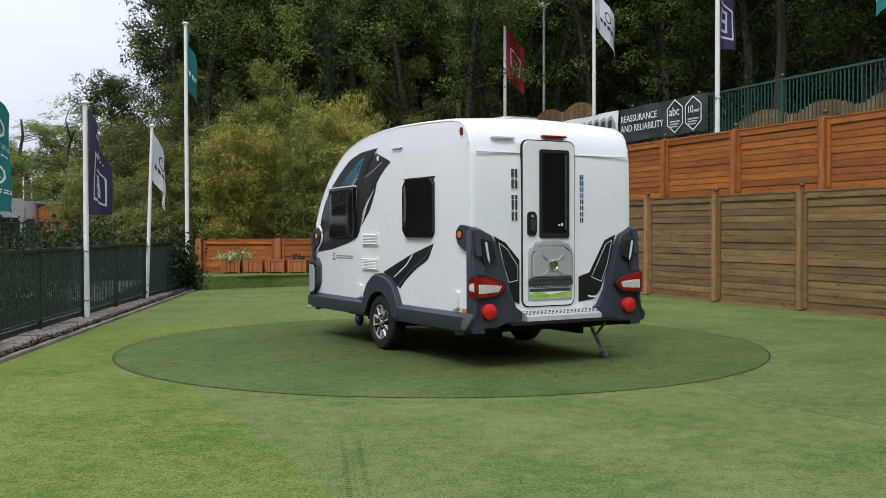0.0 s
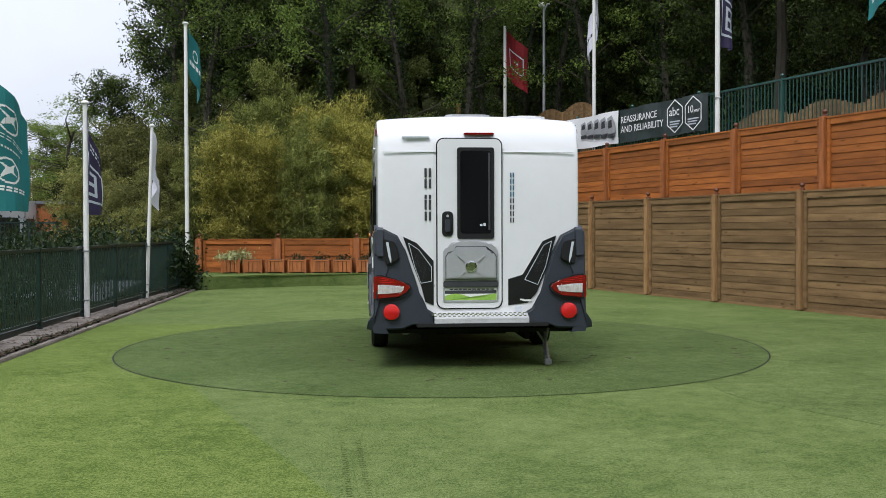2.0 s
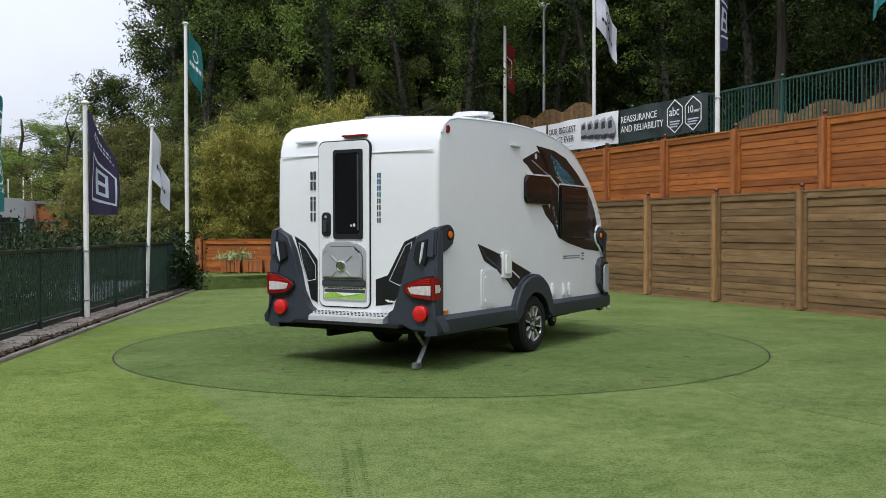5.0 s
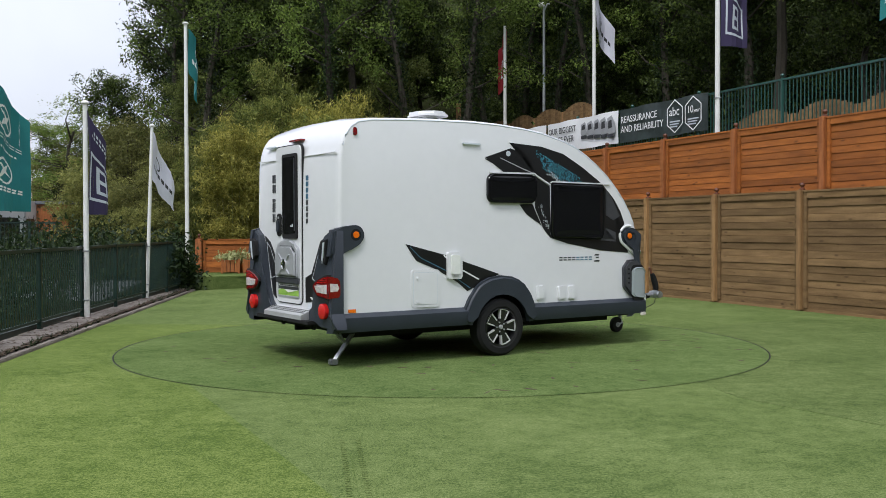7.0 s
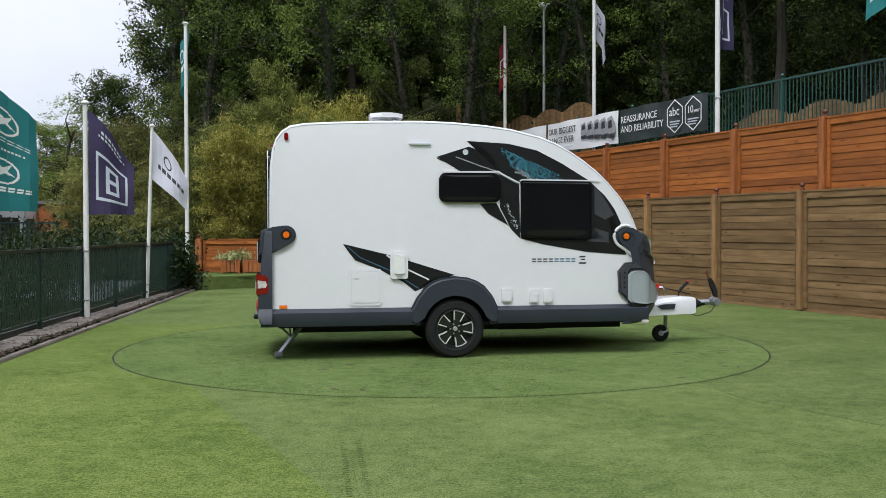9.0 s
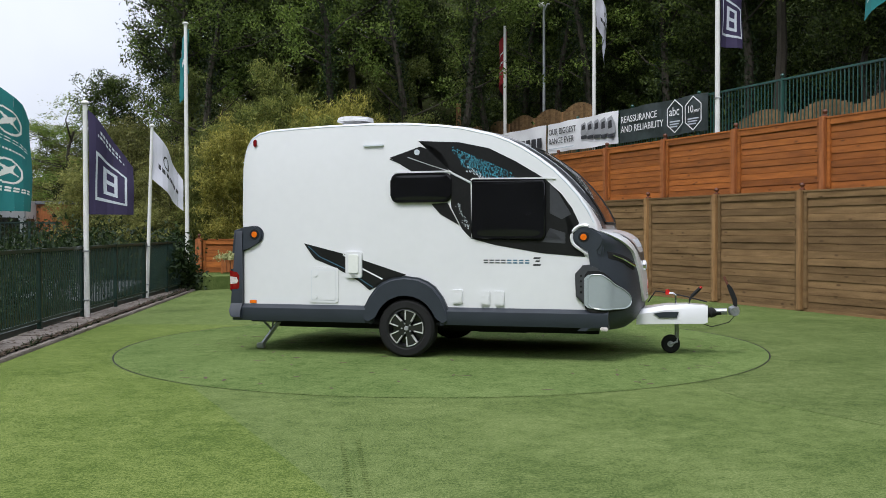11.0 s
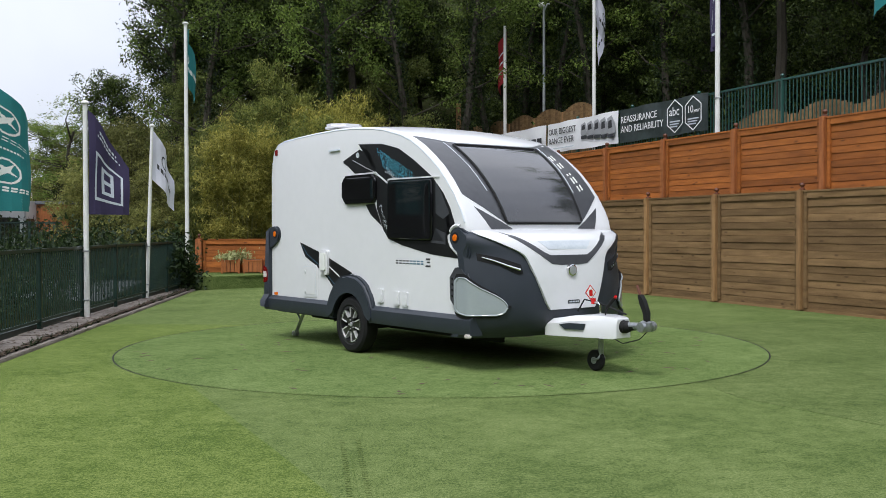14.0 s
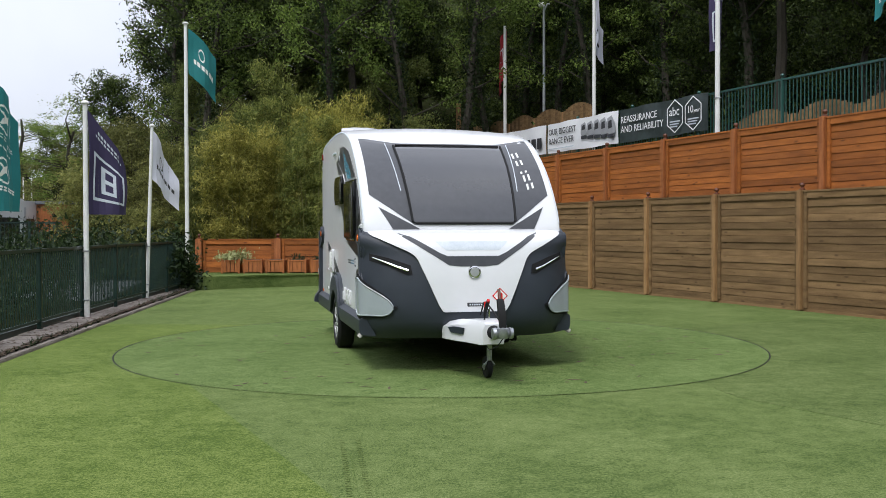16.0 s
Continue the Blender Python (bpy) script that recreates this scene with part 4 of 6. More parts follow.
    part("bin_groove", slab([(0.342, 0.878), (0.342, 1.105), (0.315, 1.147), (0.26, 1.157), (0.24, 1.202), (-0.06, 1.202), (-0.08, 1.157), (-0.135, 1.147), (-0.162, 1.105), (-0.162, 0.878)], "x", X - 0.035, X - 0.037), M["decal2"], cn)
    part("bin_face", slab([(0.335, 0.885), (0.335, 1.10), (0.31, 1.14), (0.255, 1.15), (0.235, 1.195), (-0.055, 1.195), (-0.075, 1.15), (-0.13, 1.14), (-0.155, 1.10), (-0.155, 0.885)], "x", X - 0.035, X - 0.055, 0.012, 2), M["silver"], cn)
    for a, b in (((0.22, 1.11), (0.15, 1.05)), ((-0.04, 1.11), (0.03, 1.05)), ((0.22, 0.90), (0.15, 0.955)), ((-0.04, 0.90), (0.03, 0.955))):
        part("rib", slab(stroke([a, b], 0.014), "x", X - 0.055, X - 0.066, 0.003), M["silver"], cn)
    part("badge", lathe([(0.058, X - 0.05), (0.056, X - 0.068), (0.046, X - 0.070), (0.044, X - 0.064), (0, X - 0.064)], (0, 0.092, 1.003), "x", 24), M["chrome"], cn)
    part("shelf_lip", box(X - 0.03, X, -0.182, 0.362, 0.80, 0.86, 0.006), M["decal2"], cn)
    card = part("display_card", slab(rrect(-0.172, 0.352, 0.665, 0.792, 0.006), "x", X, X - 0.005), M["paper"], d, "white card with green swoosh")
    part("card_frame", outline(rrect(-0.176, 0.356, 0.661, 0.796, 0.012), 0.016, "x", X, X - 0.009), M["silver"], card, "silver card holder")
    part("print_block", slab(rrect(-0.165, 0.345, 0.735, 0.768, 0.004), "x", X - 0.005, X - 0.006), M["decal2"], card)
    sw = [(0.345, 0.672)] + [(0.345 - 0.51 * k / 14, 0.715 + 0.022 * math.sin(k * 0.55)) for k in range(15)] + [(-0.165, 0.672)]
    part("swoosh", slab(sw, "x", X - 0.005, X - 0.007), M["lime"], card)
    bars(card, "lettering", "x", X - 0.005, X - 0.007, [(-0.14 + 0.045 * i, -0.105 + 0.045 * i, 0.773, 0.784) for i in range(10)], M["ink"])
    X = -1.998
    part("brake_lamp", slab(rrect(-0.15, 0.15, 2.302, 2.322, 0.008), "x", -1.93, -1.985, 0.004), M["red"], c, "slim red high level brake lamp")
    part("grab_lamp", slab(rrect(0.49, 0.76, 2.270, 2.286, 0.007), "x", -1.95, -1.99, 0.004), M["pale"], c)
    for y0, y1 in ((0.43, 0.945), (-0.945, -0.23)):
        part("ledge", box(-1.98, -1.997, y0, y1, 2.124, 2.134, 0.003), M["white"], c)
    # lettering bars, running up the rear wall
    cells = [(0.478, 0.542, 1.455 + 0.107 * i, 1.455 + 0.107 * i + (0.088, 0.10, 0.04, 0.085, 0.085)[i]) for i in range(5)]
    bars(c, "lettering", "x", -1.98, -2.008, strokes(cells, True), M["decal2"])
    cells = [(-0.345, -0.305, 1.435 + 0.0635 * i, 1.435 + 0.0635 * i + 0.048) for i in range(8)]
    bars(c, "lettering", "x", -1.98, -2.008, strokes(cells[:4], True), M["ink"])
    bars(c, "lettering", "x", -1.98, -2.008, strokes(cells[4:], True), M["blueink"])
    # rear: printed wedges
    gl = [(0.755, 1.30), (0.62, 1.235), (0.455, 1.06), (0.455, 0.62), (0.54, 0.66), (0.575, 0.80), (0.65, 1.0)]
    gr = [(-0.765, 1.305), (-0.63, 1.25), (-0.43, 0.92), (-0.285, 0.875), (-0.285, 0.615), (-0.48, 0.64), (-0.57, 0.74), (-0.68, 1.0)]
    for g, ins in ((gl, [(0.70, 1.235), (0.60, 1.17), (0.475, 1.0), (0.475, 0.86), (0.58, 0.84), (0.64, 1.0)]), (gr, [(-0.72, 1.25), (-0.64, 1.21), (-0.45, 0.87), (-0.58, 0.82), (-0.66, 1.0)])):
        wdg = part("wedge_print", slab(g, "x", -1.97, -2.008), M["decal"], c, "black wedge print with tyre marks")
        part("line", outline(ins, 0.006, "x", -2.008, -2.0095), M["pale"], wdg)
        sp = bmesh.new()
        rng = random.Random(len(g))
        cy, cz = sum(p[0] for p in ins) / len(ins), sum(p[1] for p in ins) / len(ins)
        for k in range(60):
            y, z = cy + rng.gauss(0, 0.035), cz + rng.gauss(0, 0.08)
            y -= (z - cz) * -0.35 * (1 if cy > 0 else -1)
            slab([(y, z), (y + 0.010, z + 0.004), (y + 0.006, z - 0.009)], "x", -2.008, -2.0095, bm=sp)
        part("speckle", sp, M["decal2"], wdg)["kind"] = "stuff"
    bars(c, "lettering", "x", -1.98, -2.010, [(-0.52, -0.43, 0.655, 0.672), (-0.45, -0.41, 0.665, 0.68)], M["paper"], 0.8)
    part("sticker", slab(rrect(-0.42, -0.35, 0.555, 0.61, 0.006), "x", -1.98, -2.01), M["pale"], c)
    # rear: corner mouldings with lamps
    for s in (-1, 1):
        pod = [(1.045, 1.335), (1.02, 1.38), (0.94, 1.375), (0.81, 1.31), (0.73, 1.16), (0.665, 0.96), (0.61, 0.74), (0.52, 0.59), (0.45, 0.545), (0.45, 0.44), (0.67, 0.435), (0.76, 0.395), (1.06, 0.39), (1.115, 0.40), (1.10, 0.47), (1.045, 0.55)]
        bm = bmesh.new()
        depth = lambda z: float(np.interp(z, (0.39, 0.46, 0.60, 1.0, 1.2, 1.38), (2.075, 2.12, 2.11, 2.105, 2.085, 2.04)))
        slab([(s * y, z) for y, z in pod], "x", -1.962, -2.0, bm=bm)
        bmesh.ops.remove_doubles(bm, verts=bm.verts, dist=1e-5)
        for v in bm.verts:
            if v.co.x < -1.98:
                v.co.x = -depth(v.co.z) + (0.05 if abs(v.co.y) < 0.62 else 0.02 if abs(v.co.y) < 0.7 else 0.0)
        cap = [e for e in bm.edges if all(v.co.x < -1.98 for v in e.verts) and e.is_boundary is False and e.calc_face_angle(0) > 0.8]
        bmesh.ops.bevel(bm, geom=cap, offset=0.04, segments=3, affect="EDGES", clamp_overlap=True)
        p = part("rear_corner", bm, M["grey"], c, "dark grey moulded rear corner")
        face = -2.112
        lamp = [(1.012, 0.925), (0.93, 0.915), (0.80, 0.872), (0.70, 0.835), (0.685, 0.80), (0.72, 0.755), (0.80, 0.71), (1.012, 0.69)]
        lm = part("tail_lamp", slab([(s * y, z) for y, z in lamp], "x", -2.05, face - 0.014, 0.012, 3), M["red"], p, "red and clear tail lamp cluster")
        part("clear_lens", slab([(s * y, z) for y, z in ((1.005, 0.835), (0.90, 0.832), (0.775, 0.815), (0.755, 0.79), (0.775, 0.762), (0.90, 0.748), (1.005, 0.745))], "x", face - 0.012, face - 0.019, 0.004), M["clear"], lm)
        part("lamp_seal", outline([(s * y, z) for y, z in lamp], 0.014, "x", -2.05, face - 0.004), M["black"], lm)
        for k in range(3):
            part("lens_rib", slab(stroke([(s * 1.0, 0.862 + 0.02 * k), (s * (0.80 + 0.05 * k), 0.850 + 0.018 * k)], 0.004), "x", face - 0.012, face - 0.0165), M["redface"], lm)
        for k in range(9):
            part("cell_edge", slab(stroke([(s * (0.985 - 0.024 * k), 0.832), (s * (0.985 - 0.024 * k), 0.75)], 0.004), "x", face - 0.018, face - 0.0205), M["silver"], lm)
        for k in range(6):
            part("bulb", lathe([(0.011, face - 0.017), (0.009, face - 0.022), (0, face - 0.023)], (0, s * (0.88 - 0.024 * k), 0.808), "x", 8), M["clear"], lm)
        part("side_lens", slab([(-2.115, 0.70), (-2.118, 0.915), (-2.03, 0.905), (-1.995, 0.87), (-1.992, 0.73), (-2.02, 0.70)], "y", s * 1.0, s * 1.047, 0.006), M["red"], lm)
        part("side_clear", slab([(-2.11, 0.765), (-2.11, 0.85), (-2.03, 0.84), (-2.01, 0.80), (-2.03, 0.77)], "y", s * 1.046, s * 1.049, 0.002), M["clear"], lm)
        part("reflector", lathe([(0.079, -2.06), (0.077, face - 0.006), (0.06, face - 0.014), (0, face - 0.018)], (0, s * 0.873, 0.568), "x", 28), M["redface"], p, "round red reflector lamp")
        rec = [(0.945, 1.275), (0.845, 1.25), (0.815, 1.20), (0.795, 1.085), (0.83, 1.06), (0.92, 1.025), (0.945, 1.09)]
        part("grille_recess", slab([(s * y, z) for y, z in rec], "x", -2.04, -2.107, 0.006), M["black"], p)
        part("chrome_strip", slab([(s * y, z) for y, z in ((0.925, 1.245), (0.90, 1.245), (0.872, 1.08), (0.875, 1.04), (0.90, 1.10))], "x", -2.10, -2.118, 0.005), M["pale"], p, "bright corner strip")
    # step, bar, steadies
    st = part("rear_step", slab([(-1.98, 0.548), (-2.04, 0.548), (-2.15, 0.50), (-2.155, 0.455), (-1.98, 0.455)], "y", -0.47, 0.455), M["tread"], c, "silver treadplate rear step")
    for r in range(4):
        for k in range(20):
            y = -0.45 + k * 0.0465 + (0.02 if r % 2 else 0)
            x = -2.052 - r * 0.026
            z = 0.548 + (x + 2.04) * (0.048 / 0.11) + 0.003
            part("tread_bar", box(x - 0.006, x + 0.006, y, y + 0.026, z - 0.006, z + 0.004), M["chrome"], st) if r < 3 else None
    part("rear_bar", box(-2.165, -2.04, -0.66, 0.63, 0.418, 0.456, 0.006), M["black"], c)
    for y in (0.33, -0.42):
        part("tow_eye", tube([(-1.98, y - 0.05, 0.41), (-1.98, y - 0.03, 0.35), (-1.98, y + 0.03, 0.35), (-1.98, y + 0.05, 0.41)], 0.01, 6), M["chassis"], c)
    lg = part("corner_steady", tube([(-1.64, -0.70, 0.37), (-1.89, -0.70, 0.05)], 0.026, 4), M["galv"], c, "wound-down steel corner steady")
    part("foot", box(-1.95, -1.86, -0.735, -0.665, 0.012, 0.07, 0.01), M["galv"], lg)
    part("brace", tube([(-1.93, -0.70, 0.38), (-1.76, -0.70, 0.215)], 0.014, 6), M["galv"], lg)
    part("brace", tube([(-1.80, -0.58, 0.38), (-1.77, -0.69, 0.22)], 0.010, 6), M["galv"], lg)
    l2 = part("corner_steady", tube([(-1.65, 0.70, 0.36), (-1.25, 0.70, 0.30)], 0.024, 4), M["galv"], c, "folded steel corner steady")
    part("foot", box(-1.28, -1.20, 0.665, 0.735, 0.255, 0.30, 0.008), M["galv"], l2)
    return c


# ---- ground, turntable, edging ----
DISC_R = 3.70
WALL_P, WALL_D, WALL_N = Vector((6.64, 3.14, 0)), Vector((-0.3872, 0.9220, 0)), Vector((0.9220, 0.3872, 0))
WALL_M = Matrix(((WALL_D.x, -WALL_N.x, 0, WALL_P.x), (WALL_D.y, -WALL_N.y, 0, WALL_P.y), (0, 0, 1, 0), (0, 0, 0, 1)))


def along(s, off, z=0.0):
    return WALL_P + WALL_D * s + WALL_N * off + Vector((0, 0, z))


def ground():
    bm = bmesh.new()
    n = 96
    rings = []
    for r in (DISC_R + 0.012, 8, 30, 120, 700):
        rings.append([bm.verts.new((r * math.cos(2 * math.pi * k / n), r * math.sin(2 * math.pi * k / n), 0)) for k in range(n)])
    for a, b in zip(rings, rings[1:]):
        for k in range(n):
            bm.faces.new((a[k], a[(k + 1) % n], b[(k + 1) % n], b[k]))
    low = [bm.verts.new((v.co.x, v.co.y, -0.12)) for v in rings[0]]
    for k in range(n):
        bm.faces.new((rings[0][k], rings[0][(k + 1) % n], low[(k + 1) % n], low[k]))
    bm.faces.new(low)
    g = part("ground", bm, M["turf"], smooth=False)
    tagged(g, "green artificial turf lawn laid in strips", "ground", kind="structure")
    rim = bmesh.new()
    ra = [rim.verts.new((r * math.cos(2 * math.pi * k / 128), r * math.sin(2 * math.pi * k / 128), z)) for k in range(128) for r, z in ((DISC_R + 0.003, 0.003), (DISC_R + 0.016, 0.005))]
    for k in range(128):
        a, b = 2 * k, (2 * k + 2) % 256
        rim.faces.new((ra[a], ra[a + 1], ra[b + 1], ra[b]))
    part("slot_rim", rim, M["black"], g, "thin dark metal rim of the turntable slot")
    for pts in ([(-2.19, -3.09), (-1.6, -4.37), (-1.02, -5.63), (-0.5, -6.8), (0.2, -8.3)], [(2.41, -3.76), (3.07, -4.91), (4.2, -6.9)], [(-0.57, -5.64), (-0.42, -6.69), (-0.2, -8.2)]):
        part("turf_seam", slab(stroke(pts, 0.004), "z", 0.0, 0.003), M["disc"], g)


def tread_marks():
    """Faint tyre tread prints pressed into the lawn's pile."""
    bm = bmesh.new()
    a, b = Vector((-0.60, -5.3)), Vector((-0.30, -7.6))
    d = (b - a).normalized()
    n = Vector((-d.y, d.x))
    for row in (-0.05, 0.05):
        for k in range(46):
            o = a + d * (0.05 * k) + n * row
            slab([(o.x - n.x * 0.018, o.y - n.y * 0.018), (o.x + n.x * 0.018, o.y + n.y * 0.018), (o.x + n.x * 0.014 + d.x * 0.016, o.y + n.y * 0.014 + d.y * 0.016), (o.x - n.x * 0.014 + d.x * 0.016, o.y - n.y * 0.014 + d.y * 0.016)], "z", 0.0, 0.0022, bm=bm)
    part("tread_marks", bm, M["flat"], bpy.data.objects["ground"], smooth=False)["kind"] = "stuff"


def turf_strips():
    """Strips of turf whose pile leans another way than the rest of the lawn's."""
    lawn = bpy.data.objects["ground"]
    arc = [((DISC_R + 0.035) * math.cos(radians(a)), (DISC_R + 0.035) * math.sin(radians(a))) for a in range(137, 236, 3)]
    near = [(-2.19, -3.09), (-1.6, -4.37), (-1.02, -5.63), (-0.5, -6.8), (0.2, -8.3), (0.9, -10.0), (3.6, -16.0)]
    part("turf_strip", slab(arc + near + [(-3.3, -16.0), (-4.29, -4.6), (-4.92, 2.7)], "z", -0.02, 0.0025), M["turfl"], lawn, smooth=False)
    arc = [((DISC_R + 0.035) * math.cos(radians(a)), (DISC_R + 0.035) * math.sin(radians(a))) for a in range(-52, 31, 3)]
    part("turf_strip", slab([(4.2, -6.9), (3.07, -4.91), (2.41, -3.76)] + arc + [(5.9, 3.4), (8.2, -2.0), (8.2, -6.9)], "z", -0.02, 0.0025), M["turfr"], lawn, smooth=False)


def turntable():
    t = thing("turntable", "round turf-covered turntable flush with the lawn", "turntable")
    bm = bmesh.new()
    n = 128
    r0 = [bm.verts.new((DISC_R * math.cos(2 * math.pi * k / n), DISC_R * math.sin(2 * math.pi * k / n), 0.004)) for k in range(n)]
    r1 = [bm.verts.new((v.co.x, v.co.y, -0.10)) for v in r0]
    bm.faces.new(r0)
    for k in range(n):
        bm.faces.new((r0[k], r0[(k + 1) % n], r1[(k + 1) % n], r1[k]))
    part("turf_top", bm, M["disc"], t, "worn darker green turf", smooth=False)
    rng = random.Random(3)
    marks = bmesh.new()
    for k in range(130):
        a, r = rng.uniform(0, 6.28), rng.uniform(0.6, 3.6)
        x, y = r * math.cos(a), r * math.sin(a)
        l, w, h = rng.uniform(0.02, 0.09), rng.uniform(0.006, 0.02), rng.uniform(0, 3.14)
        d = Vector((math.cos(h), math.sin(h)))
        p = [(x - d.x * l, y - d.y * l), (x + d.y * w, y - d.x * w), (x + d.x * l, y + d.y * l), (x - d.y * w, y + d.x * w)]
        slab(p, "z", 0.003, 0.0062, bm=marks)
    part("scuff_marks", marks, M["soil"], t)["kind"] = "stuff"
    return t


def edging():
    """Concrete strip under the railing, with the grass edge and dead leaves."""
    a, b = Vector((-4.30, -4.6)), Vector((-5.62, 10.9))
    d = (b - a).normalized()
    n = Vector((-d.y, d.x))
    length = (b - a).length
    e = thing("pavement", "old stained concrete edging with soil and dead leaves", "pavement", kind="structure")
    k, s = 0, 0.0
    rng = random.Random(8)
    while s < length - 0.1:
        w = min(0.9, length - s)
        p, q = a + d * s + n * 0.12, a + d * (s + w - 0.012) + n * 0.12
        h = 0.05 + rng.uniform(-0.006, 0.006)
        part("slab", slab([(p.x, p.y), (q.x, q.y), (q.x + n.x * 0.62, q.y + n.y * 0.62), (p.x + n.x * 0.62, p.y + n.y * 0.62)], "z", 0.0, h, 0.003), M["concrete"], e)
        s += w
    p, q = a, b
    part("kerb_stone", slab([(p.x, p.y), (q.x, q.y), (q.x + n.x * 0.10, q.y + n.y * 0.10), (p.x + n.x * 0.10, p.y + n.y * 0.10)], "z", 0.0, 0.035, 0.01), M["concrete"], e)
    litter = bmesh.new()
    for _ in range(2800):
        s = rng.uniform(0, length)
        o = abs(rng.gauss(0.115, 0.028)) if rng.random() < 0.8 else rng.uniform(0.1, 0.65)
        c = a + d * s + n * o
        z, r, t = 0.053 + rng.uniform(0, 0.012), rng.uniform(0.012, 0.035), rng.uniform(0, 6.28)
        v = [litter.verts.new((c.x + r * math.cos(t + u), c.y + r * math.sin(t + u), z + rng.uniform(0, 0.012))) for u in (0, 1.9, 3.1, 5)]
        litter.faces.new(v)
    tagged(part("leaf_litter", litter, M["soil"], None, smooth=False), "brown dead leaves and soil along the edging", "leaf litter", kind="stuff")
    weeds = bmesh.new()
    for _ in range(70):
        s = rng.uniform(0, length)
        c = a + d * s + n * rng.uniform(0.05, 0.14)
        for _ in range(10):
            t, l, w = rng.uniform(0, 6.28), rng.uniform(0.03, 0.11), 0.008
            o = Vector((math.cos(t), math.sin(t)))
            v = [weeds.verts.new((c.x + o.y * w, c.y - o.x * w, 0.03)), weeds.verts.new((c.x - o.y * w, c.y + o.x * w, 0.03)), weeds.verts.new((c.x + o.x * l, c.y + o.y * l, 0.03 + l))]
            weeds.faces.new(v)
    tagged(part("weeds", weeds, M["leafi"], None, smooth=False), "small green weeds along the edging", "weeds", kind="stuff")


def railing(name, pts, height, base, post_gap, bar_gap, material, label, group="", bottom=0.10, bar=0.008, ball=False, kick=False):
    """A bar railing along straight runs: posts, rails and uprights."""
    r = thing(name, label, "railing", group)
    for a, b in zip(pts, pts[1:]):
        a, b = Vector(a), Vector(b)
        length = (b - a).length
        d = (b - a) / length
        m = Matrix.Translation((a.x, a.y, base)) @ Matrix.Rotation(math.atan2(d.y, d.x), 4, "Z")
        for z, t in ((height, 0.022), (bottom, 0.018)):
            o = part("rail", box(0, length, -t, t, z - t, z + t, 0.004), material, r)
            o.matrix_basis = m
        if kick:
            part("kick_board", box(0, length, 0.06, 0.10, -0.05, 0.07, 0.004), material, r).matrix_basis = m
        pm = box(-0.03, 0.03, -0.03, 0.03, 0, height + 0.04, 0.005)
        if ball:
            lathe([(0, -0.045), (0.035, -0.03), (0.048, 0), (0.035, 0.03), (0, 0.045)], (0, 0, height + 0.085), "z", 12, pm)
        first = part("post", pm, material, r)
        first.matrix_basis = m
        for k in range(1, int(length / post_gap) + 1):
            o = new("post", first.data)
            o.parent = r
            o.matrix_basis = m @ Matrix.Translation((k * post_gap, 0, 0))
        up = part("upright", box(-bar, bar, -bar, bar, bottom, height), material, r, smooth=False)
        up.matrix_basis = m @ Matrix.Translation((bar_gap, 0, 0))
        count = int(length / bar_gap)
        rest = bmesh.new()
        for k in range(2, count):
            if k <= 140:
                o = new("upright", up.data)
                o.parent = r
                o.matrix_basis = m @ Matrix.Translation((k * bar_gap, 0, 0))
            else:
                box(k * bar_gap - bar, k * bar_gap + bar, -bar, bar, bottom, height, bm=rest)
        if len(rest.verts):
            o = part("far_uprights", rest, material, r, smooth=False)
            o.matrix_basis = m
            o["kind"] = "stuff"
        else:
            rest.free()
    return r


